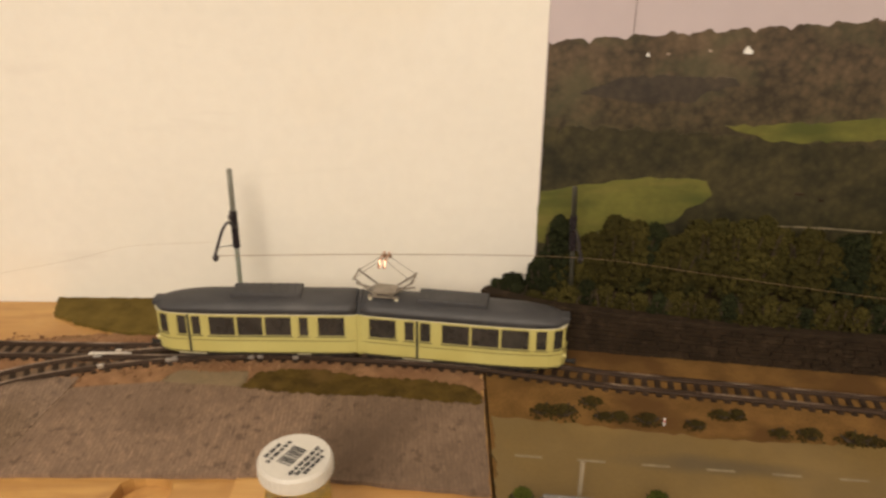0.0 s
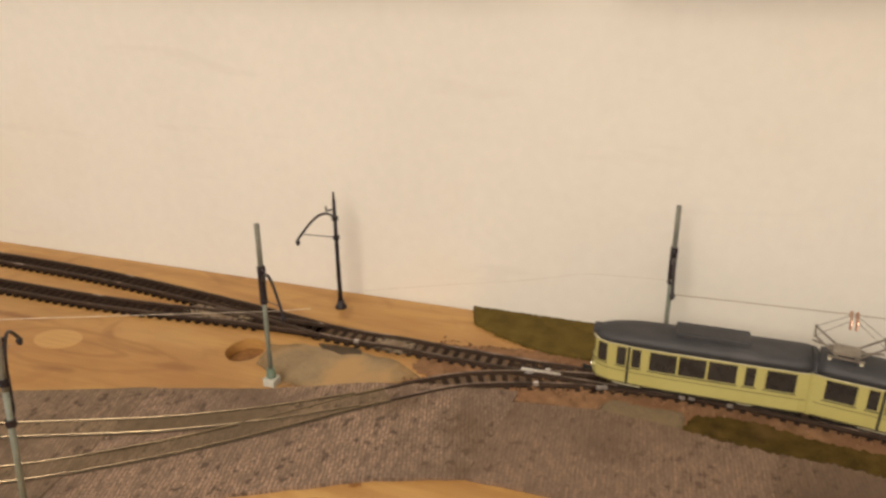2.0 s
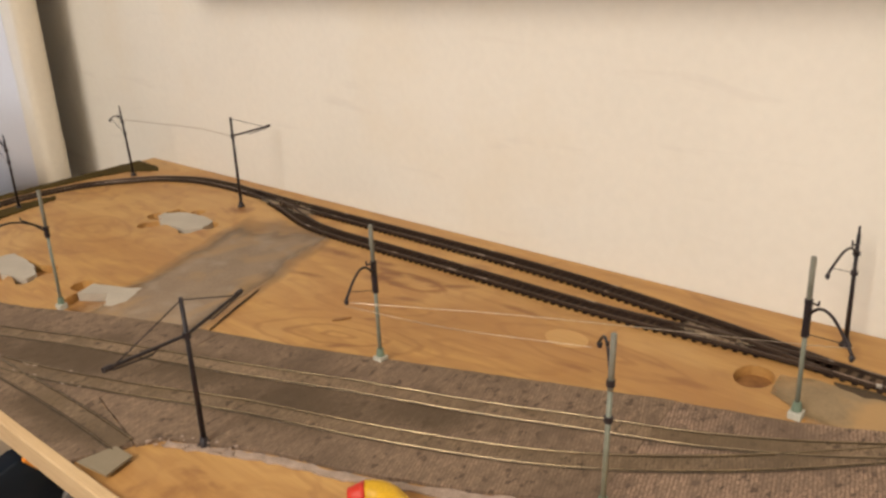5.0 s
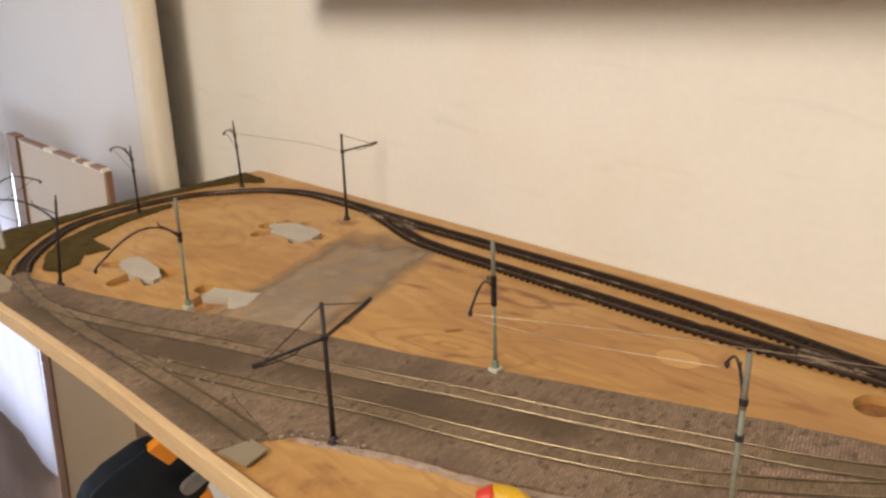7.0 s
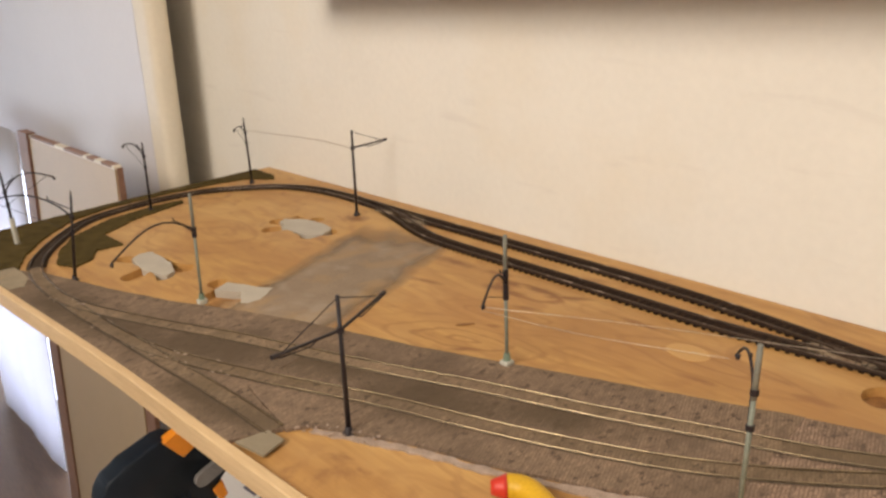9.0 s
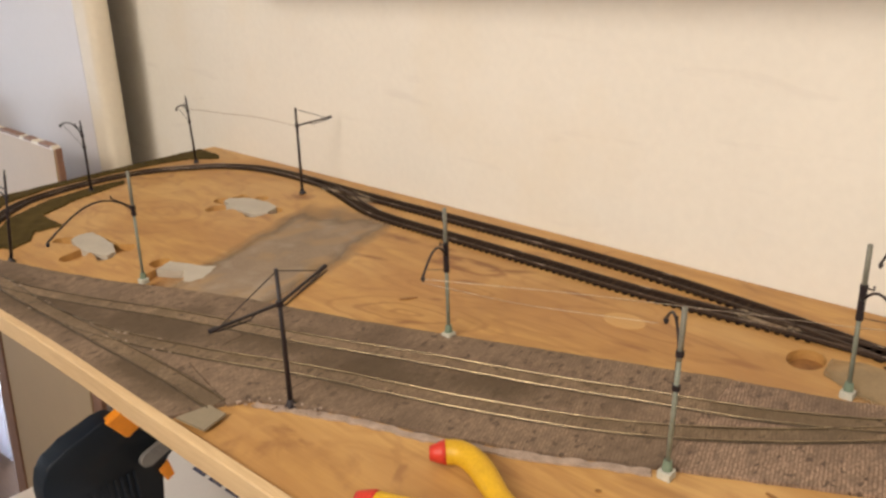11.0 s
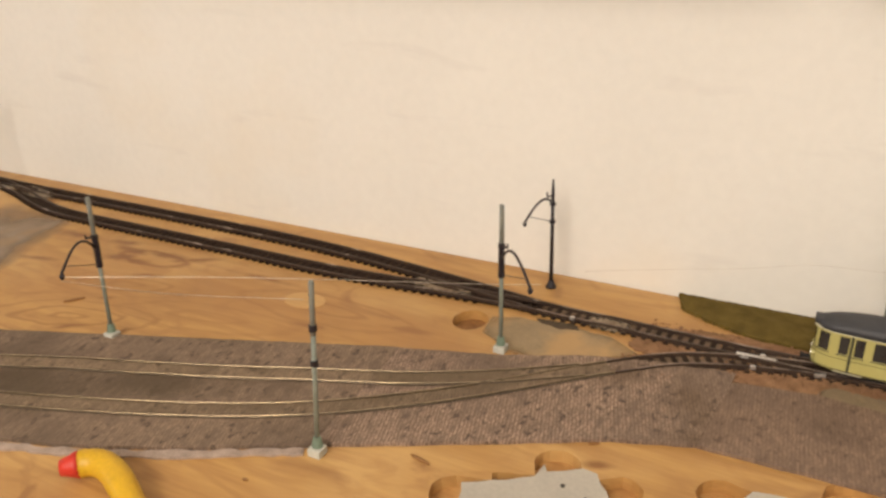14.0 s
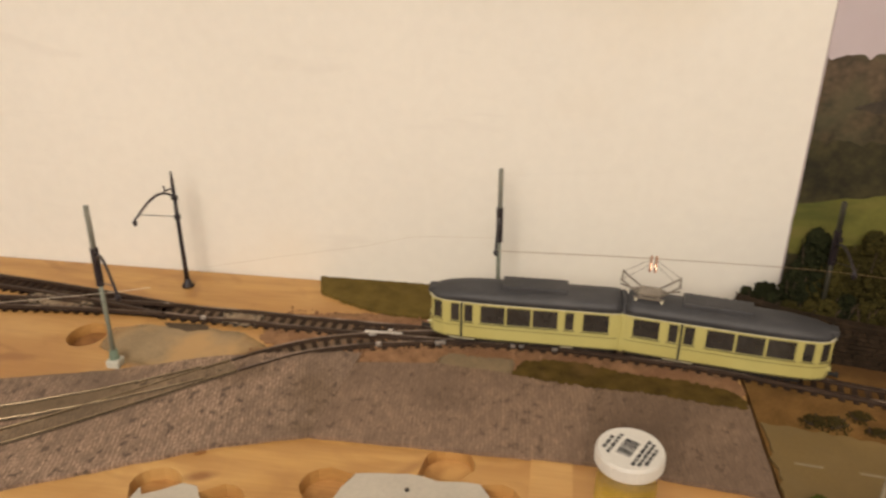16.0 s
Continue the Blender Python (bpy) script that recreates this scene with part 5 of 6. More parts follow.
def black_mast(x, y, top, arm=None, rise=0.012, root=0.78, white=False):
    """Slim black mast with a bell foot and a curved bracket."""
    t = thing("catenary_mast", "slim black tram mast with a curved bracket arm", "mast", pose(x, y, 0), "catenary masts")
    tip = Vector((top[0] - x, top[1] - y, top[2]))
    at = lambda f: tip * f
    part("foot", lathe(bmesh.new(), [(0.0040, 0.0), (0.0040, 0.0012), (0.0026, 0.0030), (0.0020, 0.0060)], 12), BLACK, t, smooth=True)
    part("shaft", tube(bmesh.new(), [at(0.05), at(0.5), at(0.93)], [0.0017, 0.0014, 0.0012], 8), BLACK, t, smooth=True)
    if white:
        part("foot_sleeve", tube(bmesh.new(), [at(0.02), at(0.38)], 0.0030, 10), BASEW, t, "white sleeve on the lower shaft")
    part("finial", tube(bmesh.new(), [at(0.93), at(1.0)], [0.0010, 0.0006], 8), BLACK, t)
    for f in (root, root - 0.16):
        part("clamp", tube(bmesh.new(), [at(f - 0.015), at(f + 0.015)], 0.0023, 8), BLACK, t)
    if arm:
        end = Vector((arm[0] - x, arm[1] - y, arm[2]))
        pts = arc(at(root), end, rise)
        a = part("arm", tube(bmesh.new(), pts, 0.00085, 6), BLACK, t, smooth=True)
        part("insulator", tube(bmesh.new(), [end, end - Vector((0, 0, 0.0012)), end - Vector((0, 0, 0.0034))], [0.0009, 0.0016, 0.0009], 8), BLACK, a)
        part("scroll", tube(bmesh.new(), [at(root + 0.08), pts[2] + Vector((0, 0, 0.0015)), pts[2] + Vector((0, 0, 0.005))], 0.0006, 6), BLACK, a)
        part("stay_wire", tube(bmesh.new(), [at(root - 0.16), pts[-2]], 0.00028, 5), BLACK, a)
    return t


green_mast(-0.080, 0.468, (-0.081, 0.4735, 0.0985), (-0.079, 0.425, 0.067), rise=0.009)
green_mast(-0.293, 0.376, (-0.2945, 0.380, 0.098), (-0.262, 0.344, 0.066))
green_mast(-0.339, 0.2415, (-0.339, 0.2505, 0.097), (-0.365, 0.282, 0.070), plate=0.0010, stay=False)
green_mast(-0.536, 0.2825, (-0.538, 0.288, 0.0985), (-0.521, 0.247, 0.066))
green_mast(-0.823, 0.189, (-0.816, 0.193, 0.104), (-0.812, 0.116, 0.065), 0.066, 0.072, 0.018, stay=False)
green_mast(0.119, 0.4760, (0.114, 0.466, 0.092), (0.113, 0.428, 0.066), rise=0.006, paint=DARKPOLE)
black_mast(-0.295, 0.475, (-0.297, 0.478, 0.083), (-0.300, 0.432, 0.067), 0.008)
black_mast(-1.160, 0.4335, (-1.148, 0.429, 0.095), (-1.158, 0.418, 0.079), 0.006)
black_mast(-1.154, 0.284, (-1.133, 0.282, 0.093), (-1.180, 0.275, 0.084), 0.009, 0.80)
black_mast(-0.983, 0.131, (-0.966, 0.142, 0.094), (-1.045, 0.080, 0.082), 0.016, 0.72)
black_mast(-1.159, 0.126, (-1.146, 0.125, 0.090), (-1.115, 0.170, 0.078), 0.014, 0.72, True)


def cross_mast(x, y, top, ends, drop, label):
    """Black mast that carries straight tubular arms held by tie wires from its top."""
    t = thing("catenary_mast", label, "mast", pose(x, y, 0), "catenary masts")
    tip = Vector((top[0] - x, top[1] - y, top[2]))
    at = lambda f: tip * f
    part("foot", lathe(bmesh.new(), [(0.0040, 0.0), (0.0040, 0.0014), (0.0027, 0.0034), (0.0021, 0.0060)], 12), BLACK, t, smooth=True)
    part("shaft", tube(bmesh.new(), [at(0.05), at(1.0)], [0.0018, 0.0013], 8), BLACK, t, smooth=True)
    part("clamp", tube(bmesh.new(), [at(drop - 0.02), at(drop + 0.02)], 0.0025, 8), BLACK, t)
    for e in ends:
        end = Vector((e[0] - x, e[1] - y, e[2]))
        a = part("arm", tube(bmesh.new(), [at(drop), end], 0.0011, 7), BLACK, t)
        part("tie_wire", tube(bmesh.new(), [at(0.985), at(drop).lerp(end, 0.88)], 0.0004, 5), BLACK, a)
        low = at(drop).lerp(end, 0.45) - Vector((0, 0, 0.003))
        part("registration_rod", tube(bmesh.new(), [at(drop).lerp(end, 0.35), low, at(drop).lerp(end, 0.9) - Vector((0, 0, 0.002))], 0.0005, 5), BLACK, a)
        part("insulator", tube(bmesh.new(), [end.lerp(at(drop), 0.1), end], 0.0017, 7), BLACK, a)
    return t


cross_mast(-0.553, 0.154, (-0.556, 0.160, 0.0935), [(-0.550, 0.108, 0.075), (-0.576, 0.210, 0.0725)], 0.76, "slim black mast with two tied cross arms")
cross_mast(-0.915, 0.433, (-0.913, 0.437, 0.101), [(-0.912, 0.485, 0.0815)], 0.80, "slim black mast with one tied cantilever arm")


def wire(label, pts, mat=WIRE, r=0.00019):
    solo("contact_wire", tube(bmesh.new(), curve(pts, 0.012), r, 6), mat, label, "wire", "overhead wires")


wire("thin copper contact wire strung past the backdrop", [(-0.079, 0.425, 0.0665), (0.015, 0.4275, 0.0670), (0.113, 0.428, 0.0655), (0.176, 0.415, 0.0628), (0.22, 0.405, 0.0605), (0.30, 0.388, 0.0570), (0.43, 0.355, 0.055)])
wire("loose thin wire hanging from a mast", [(-0.080, 0.430, 0.0722), (-0.113, 0.430, 0.0706), (-0.126, 0.430, 0.0697), (-0.156, 0.430, 0.0616), (-0.186, 0.430, 0.0553), (-0.21, 0.430, 0.0503), (-0.235, 0.430, 0.0448), (-0.258, 0.430, 0.0395)], NYLON, 0.00012)
wire("shiny contact wire over the street track", [(-0.521, 0.247, 0.0640), (-0.44, 0.297, 0.058), (-0.36, 0.343, 0.051), (-0.294, 0.3785, 0.046), (-0.27, 0.392, 0.045)], WIREB)
wire("shiny contact wire over the street track", [(-0.521, 0.246, 0.0620), (-0.45, 0.2600, 0.062), (-0.365, 0.282, 0.066)], WIREB)
wire("thin grey wire between two black masts by the wall", [(-1.149, 0.4285, 0.0775), (-1.07, 0.436, 0.0785), (-0.99, 0.441, 0.0800), (-0.914, 0.4365, 0.0800)], WIRE, 0.0003)


# ---- the tram ----
HALF, W = 0.1112, 0.0128      # length of a section, half width
Z0, ZB, ZW0, ZW1, ZE = 0.0085, 0.0100, 0.0202, 0.0316, 0.0335   # skirt, band, window sill and head, eave


def outline(n=None):
    """Half plan of a section: from the joint (x=0) to the nose, tapering over the cab."""
    return [(0.0, W * 0.94), (0.004, W), (0.072, W), (0.090, W * 0.93), (0.1018, W * 0.82), (0.1080, W * 0.60), (0.1104, W * 0.32), (HALF, 0.0)]


def along(u):
    """Point of the plan at length u from the joint along one side."""
    o = outline()
    for a, b in zip(o, o[1:]):
        n = math.dist(a, b)
        if u <= n:
            return a[0] + (b[0] - a[0]) * u / n, a[1] + (b[1] - a[1]) * u / n
        u -= n
    return o[-1]


REACH = sum(math.dist(a, b) for a, b in zip(outline(), outline()[1:]))


def skin(bm, side, u0, u1, z0, z1, inset=0.0, steps=6):
    """A strip of the side wall, 0.7 mm thick, between two lengths and two heights."""
    cols = []
    knots = sorted({u0, u1, *[u0 + (u1 - u0) * k / steps for k in range(steps + 1)]})
    for u in knots:
        x, y = along(u)
        for_in = 1 - (inset + 0.0007) / W
        lean = lambda z: 1 - 0.05 * max(0, (z - ZB) / (ZE - ZB)) - (0.10 * (ZB - z) / (ZB - Z0) if z < ZB else 0)
        k = 1 - inset / W
        cols.append([bm.verts.new((x - (inset if x > HALF * 0.9 else 0), side * y * k * lean(z0), z0)), bm.verts.new((x - (inset if x > HALF * 0.9 else 0), side * y * k * lean(z1), z1)),
                     bm.verts.new((x - 0.0007 - (inset if x > HALF * 0.9 else 0), side * y * for_in * lean(z1), z1)), bm.verts.new((x - 0.0007 - (inset if x > HALF * 0.9 else 0), side * y * for_in * lean(z0), z0))])
    for a, b in zip(cols, cols[1:]):
        for k in range(4):
            bm.faces.new((a[k], a[(k + 1) % 4], b[(k + 1) % 4], b[k]))
    bm.faces.new(cols[0][::-1])
    bm.faces.new(cols[-1])


# openings along a side, as lengths from the joint: window or door pane
LAYOUT_A = [(0.0062, 0.0212, 0), (0.0260, 0.0315, 0), (0.0352, 0.0500, 0), (0.0507, 0.0651, 0), (0.0658, 0.0804, 0), (0.0845, 0.0900, 1), (0.0925, 0.0980, 1), (0.1030, 0.1100, 0), (0.1120, REACH, 0)]
LAYOUT_B = [(0.0050, 0.0200, 0), (0.0245, 0.0300, 1), (0.0330, 0.0390, 1), (0.0448, 0.0600, 0), (0.0607, 0.0758, 0), (0.0765, 0.0916, 0), (0.0950, 0.1010, 0), (0.1045, 0.1110, 0), (0.1125, REACH, 0)]


def section(tram, m, layout, flip):
    """One car section. Its own x runs from the joint to the nose; flip mirrors it for the other end."""
    s = Matrix.Diagonal((-1, 1, 1, 1)) if flip else Matrix()
    put = lambda bm: (bm.transform(m @ s), bm)[1]
    body = bmesh.new()
    for side in (-1, 1):
        last = 0.0
        skin(body, side, 0, REACH, Z0, ZB, 0.0003, 30)
        skin(body, side, 0, REACH, ZB, ZW0, 0, 30)
        skin(body, side, 0, REACH, ZW1, ZE, 0, 30)
        for u0, u1, door in layout:
            if u0 > last:
                skin(body, side, last, u0, ZW0, ZW1, 0, 3)
            last = u1
    b = part("car_body", put(body), BODY, tram, "pale yellow car body")
    for side in (-1, 1):
        for u0, u1, door in layout:
            bm = bmesh.new()
            skin(bm, side, u0 - 0.0004, min(u1 + 0.0004, REACH), ZW0 - 0.0003, ZW1 + 0.0003, 0.0006, 5)
            part("window_pane", put(bm), PANE, b)
            bm = bmesh.new()
            skin(bm, side, u0 - 0.0006, min(u1 + 0.0006, REACH), ZW0 - 0.0007, ZW0 - 0.0002, -0.00025, 4)
            part("window_rail", put(bm), TRIM, b)
        bm = bmesh.new()
        skin(bm, side, 0.001, REACH, ZW0 - 0.0031, ZW0 - 0.0027, -0.0002, 30)
        part("belt_line", put(bm), BELT, b, "thin dark belt line")
        bm = bmesh.new()
        skin(bm, side, 0.001, REACH, ZB - 0.0003, ZB + 0.0002, -0.0002, 30)
        part("skirt_line", put(bm), TRIM, b)
        bm = bmesh.new()
        skin(bm, side, 0.0, REACH, ZE - 0.0006, ZE + 0.0001, -0.0004, 30)
        part("gutter", put(bm), STEP, b, "thin grey roof gutter")
    # the doorways on the near side: dark joint between the leaves and a pale step
    pairs = [(a, c) for a, c in zip(layout, layout[1:]) if a[2] and c[2]]
    for a, c in pairs:
        for side in (-1,):
            mid = (a[1] + c[0]) / 2
            bm = bmesh.new()
            skin(bm, side, mid - 0.0006, mid + 0.0006, Z0 + 0.0003, ZB, -0.0003, 2)
            skin(bm, side, mid - 0.0006, mid + 0.0006, ZB, ZW1 + 0.001, -0.0003, 2)
            part("door_joint", put(bm), TRIM, b)
            bm = bmesh.new()
            skin(bm, side, a[0] - 0.0008, c[1] + 0.0008, Z0 - 0.0009, Z0 + 0.0002, -0.0008, 3)
            part("door_step", put(bm), STEP, b, "pale folding step")
    bm = bmesh.new()
    skin(bm, -1, 0.026, 0.033, Z0 - 0.0009, Z0 + 0.0002, -0.0006, 3)
    part("door_step", put(bm), STEP, b)
    # roof: a low vault over the plan, drooping at the nose
    roof = bmesh.new()
    rows = []
    for i in range(25):
        u = i / 24
        x = HALF * u
        half = next((a[1] + (c[1] - a[1]) * (x - a[0]) / max(1e-9, c[0] - a[0]) for a, c in zip(outline(), outline()[1:]) if a[0] <= x <= c[0]), 0.0)
        half = max(half, 0.0012) * 0.97 + 0.0003
        h = 0.0077 * (1 - 0.62 * max(0, (u - 0.72) / 0.28) ** 2)
        rows.append([roof.verts.new((min(x, HALF) + (0.0004 if i == 24 else 0), half * math.cos(a), ZE + (h * abs(math.sin(a)) ** 0.75 if 0 < k < 10 else 0))) for k, a in ((k, math.pi * k / 10) for k in range(11))])
    for r, q in zip(rows, rows[1:]):
        for k in range(10):
            roof.faces.new((r[k], r[k + 1], q[k + 1], q[k]))
    for r in (rows[0], rows[-1]):
        roof.faces.new(r)
    for r, q in zip(rows, rows[1:]):
        roof.faces.new((r[0], r[10], q[10], q[0]))
    rf = part("roof", put(roof), ROOF, tram, "dark slate-grey rounded roof", smooth=True)
    bx = box(bmesh.new(), (0.030, -0.0068, ZE + 0.0055), (0.068, 0.0068, ZE + 0.0095), None, 0.0008)
    part("roof_box", put(bx), ROOF, rf, "long dark resistor box")
    for k in range(7):
        part("slat", put(box(bmesh.new(), (0.0335 + k * 0.0046, -0.0060, ZE + 0.0094), (0.0353 + k * 0.0046, 0.0060, ZE + 0.0098))), ROOF, rf)
    sign = box(bmesh.new(), (HALF - 0.0050, -0.0042, ZE + 0.0006), (HALF + 0.0006, 0.0042, ZE + 0.0040), None, 0.0009)
    part("destination_box", put(sign), ROOF, rf)
    # underframe, coupler and lights
    fl = bmesh.new()
    box(fl, (0.002, -0.0098, 0.0062), (0.096, 0.0098, 0.0094))
    part("underframe", put(fl), UNDER, tram, "black underframe")
    part("interior_floor", put(box(bmesh.new(), (0.002, -0.0100, 0.0170), (0.096, 0.0100, 0.0185))), UNDER, b)
    co = tube(bmesh.new(), [(HALF - 0.004, 0, 0.0092), (HALF + 0.0032, 0, 0.0092), (HALF + 0.0052, 0, 0.0092)], [0.0012, 0.0012, 0.0020], 8)
    part("coupler", put(co), UNDER, tram, "black coupler")
    for y in (-0.0048, 0.0048):
        hx = HALF - 0.0018
        hl = part("headlight", put(tube(bmesh.new(), [(hx - 0.002, y, 0.0150), (hx + 0.0016, y, 0.0150)], 0.0014, 12)), BODY, tram, "round headlight rim")
        part("lens", put(tube(bmesh.new(), [(hx + 0.0016, y, 0.0150), (hx + 0.0020, y, 0.0150)], [0.0011, 0.0008], 12)), LENS if flip else PANE, hl)
    for x0 in (0.066,):
        bo = part("bogie", put(box(bmesh.new(), (x0 - 0.014, -0.0070, 0.0058), (x0 + 0.014, 0.0070, 0.0092), None, 0.0008)), UNDER, tram)
        for dx in (-0.0105, 0.0105):
            for y in (-GAUGE / 2, GAUGE / 2):
                part("wheel", put(tube(bmesh.new(), [(x0 + dx, y - 0.0011, 0.0094), (x0 + dx, y + 0.0011, 0.0094)], 0.0047, 16)), UNDER, bo)


tram = thing("model_tram", "pale yellow articulated model tram with dark grey roof, on the track", "tram", pose(-0.0045, 0.4345, RAIL_TOP))
JOINT = pose(0, 0, -RAIL_TOP)
section(tram, JOINT @ pose(-0.0022, 0, 0, 0, 0, 0.0), LAYOUT_A, True)
section(tram, JOINT @ pose(0.0022, -0.0002, 0, 0, 0, -9.0), LAYOUT_B, False)
bm = bmesh.new()
lathe(bm, [(W * 0.90, Z0), (W * 0.94, ZB), (W * 0.93, ZE - 0.001), (W * 0.6, ZE + 0.004), (W * 0.3, ZE + 0.0052)], 24)
bm.transform(JOINT @ Matrix.Diagonal((0.42, 1.0, 1, 1)))
part("joint_drum", bm, BODY, tram, "pale yellow joint panel")
bm = bmesh.new()
lathe(bm, [(W * 0.97, ZE), (W * 0.72, ZE + 0.0050), (W * 0.35, ZE + 0.0068)], 24)
bm.transform(JOINT @ Matrix.Diagonal((0.30, 1.0, 1, 1)))
part("joint_roof", bm, ROOF, tram)
bo = part("bogie", box(bmesh.new(), (-0.014, -0.0070, 0.0058 - RAIL_TOP), (0.014, 0.0070, 0.0092 - RAIL_TOP), None, 0.0008), UNDER, tram)
for dx in (-0.0105, 0.0105):
    for y in (-GAUGE / 2, GAUGE / 2):
        part("wheel", tube(bmesh.new(), [(dx, y - 0.0011, 0.0094 - RAIL_TOP), (dx, y + 0.0011, 0.0094 - RAIL_TOP)], 0.0047, 16), UNDER, bo)
# pantograph on the section with the raised roof box, close to the joint
pm = JOINT @ pose(0.0022, -0.0002, 0, 0, 0, -9.0) @ Matrix.Translation((0.0115, 0, 0))
def pan(name, bm, mat, parent, label=""):
    bm.transform(pm)
    return part(name, bm, mat, parent, label)


pz = ZE + 0.0068
pg = pan("pantograph", box(box(box(bmesh.new(), (-0.0085, -0.0065, pz + 0.0014), (0.0085, -0.0052, pz + 0.0024)), (-0.0085, 0.0052, pz + 0.0014), (0.0085, 0.0065, pz + 0.0024)), (-0.0062, -0.0052, pz + 0.0030), (0.0062, 0.0052, pz + 0.0042)), PANTO, tram, "dull silver diamond pantograph, raised to the wire")
for x in (-0.0072, 0.0072):
    for y in (-0.0058, 0.0058):
        pan("insulator", tube(bmesh.new(), [(x, y, pz - 0.0022), (x, y, pz + 0.0014)], 0.0010, 8), STEP, pg)
knee, head = pz + 0.0115, pz + 0.0225
for s in (-1, 1):
    for y in (-0.0058, 0.0058):
        pan("lower_arm", tube(bmesh.new(), [(s * 0.0035, y, pz + 0.002), (s * 0.0160, y * 0.9, knee)], 0.0006, 6), PANTO, pg)
        pan("upper_arm", tube(bmesh.new(), [(s * 0.0160, y * 0.9, knee), (s * 0.0010, y * 0.55, head)], 0.00018, 6), PANTO, pg)
    pan("cross_rod", tube(bmesh.new(), [(s * 0.0160, -0.0066, knee), (s * 0.0160, 0.0066, knee)], 0.0006, 6), PANTO, pg)
    pan("spring_arm", tube(bmesh.new(), [(s * 0.0030, 0, pz + 0.003), (s * 0.0165, 0, knee - 0.0055)], 0.0006, 6), PANTO, pg)
for x in (-0.0014, 0.0014):
    pan("contact_shoe", tube(bmesh.new(), [(x, -0.0078, head - 0.0030), (x, -0.0056, head + 0.0004), (x, 0.0056, head + 0.0004), (x, 0.0078, head - 0.0030)], 0.0008, 6), COPPER, pg, "copper contact shoe")


# ---- backdrop and scenery by it ----
bd = thing("backdrop_print", "printed landscape backdrop with wooded hills and meadows on the wall", "backdrop", pose(0.4, 0.498, 0.11))


def upright(outline, y0, y1):
    """A flat upright sheet with the outline (x, z)."""
    bm = slab(bmesh.new(), outline, 0, 1)
    for v in bm.verts:
        v.co = Vector((v.co.x, y0 if v.co.z < 0.5 else y1, v.co.y))
    return bm


def ridge(x0, x1, height, bumps, seed, n=300):
    rnd = random.Random(seed)
    ph = [rnd.uniform(0, 6) for _ in range(6)]
    out = []
    for k in range(n + 1):
        x = x0 + (x1 - x0) * k / n
        out.append((x, height(x) + sum(bumps / (j + 1) * abs(math.sin(x * (170 + 140 * j) + ph[j])) for j in range(4))))
    return out


RIGHT = 0.62
part("sky_print", box(bmesh.new(), (0.0983, 0.4972, 0.0), (RIGHT, 0.4999, 0.42)), PSKY, bd, "hazy lilac-grey printed sky", world=True)
hill = lambda x: 0.1635 + 0.070 * (x - 0.10) - 0.10 * max(0, x - 0.32)
part("far_woods_print", upright([(0.0985, 0.002), (RIGHT - 0.001, 0.002), *ridge(0.0985, RIGHT - 0.001, hill, 0.0024, 3)[::-1]], 0.4972, 0.4968), PWOOD, bd, "brown-green printed woodland hill", world=True)
part("dark_woods_print", upright([(0.0986, 0.004), (RIGHT - 0.002, 0.004), *ridge(0.0986, RIGHT - 0.002, lambda x: 0.108 + 0.006 * math.sin(x * 14), 0.003, 5)[::-1]], 0.4968, 0.4964), PWOODD, bd, "darker printed wood", world=True)
part("meadow_print", upright(ragged([(0.204, 0.1198), (0.217, 0.115), (0.228, 0.1112), (0.245, 0.110), (0.30, 0.1115), (0.42, 0.108), (0.42, 0.128), (0.30, 0.1242), (0.259, 0.1220), (0.226, 0.1203)], 0.0013, 0.005, 8), 0.4964, 0.4960), PFIELD, bd, "yellow-green printed meadow", world=True)
part("meadow_print", upright(ragged([(0.0987, 0.045), (0.15, 0.045), (0.182, 0.060), (0.188, 0.068), (0.197, 0.0715), (0.2025, 0.077), (0.198, 0.0855), (0.181, 0.087), (0.164, 0.0882), (0.147, 0.0862), (0.131, 0.0832), (0.114, 0.0808), (0.0987, 0.0785)], 0.0012, 0.005, 9), 0.4964, 0.4960), PFIELD, bd, "yellow-green printed meadow", world=True)
part("shade_print", upright(ragged([(0.118, 0.138), (0.140, 0.1345), (0.159, 0.1325), (0.185, 0.1335), (0.190, 0.1390), (0.209, 0.1425), (0.206, 0.1468), (0.173, 0.1485), (0.144, 0.1475), (0.133, 0.1435)], 0.0011, 0.003, 18), 0.4968, 0.4963), PSHADE, bd, "darker printed wood", world=True)
part("path_print", upright(ragged([(0.240, 0.0570), (0.26, 0.0562), (0.32, 0.0522), (0.44, 0.046), (0.44, 0.0470), (0.32, 0.0530), (0.26, 0.0569), (0.240, 0.0574)], 0.0003, 0.006, 10), 0.4964, 0.4959), LINE, bd, "pale printed track", world=True)
part("house_print", upright([(0.2080, 0.1610), (0.2125, 0.1606), (0.2128, 0.1622), (0.2100, 0.1652), (0.2078, 0.1628)], 0.4968, 0.4958), WHITE, bd, "small white printed house", world=True)
part("house_print", upright([(0.1535, 0.1590), (0.1555, 0.1590), (0.1550, 0.1608), (0.1540, 0.1608)], 0.4968, 0.4958), WHITE, bd, "small white printed house", world=True)
for x, z, w in ((0.252, 0.0775, 0.0060), (0.2675, 0.0735, 0.0030), (0.1650, 0.1600, 0.0016), (0.1880, 0.1618, 0.0022)):
    part("roof_print", upright(ragged([(x, z), (x + w, z - 0.0002), (x + w * 0.9, z + 0.0009), (x + w * 0.2, z + 0.0012)], 0.0002, 0.002, 7), 0.4964, 0.4957), TIEP if z < 0.1 else FRINGE, bd, world=True)
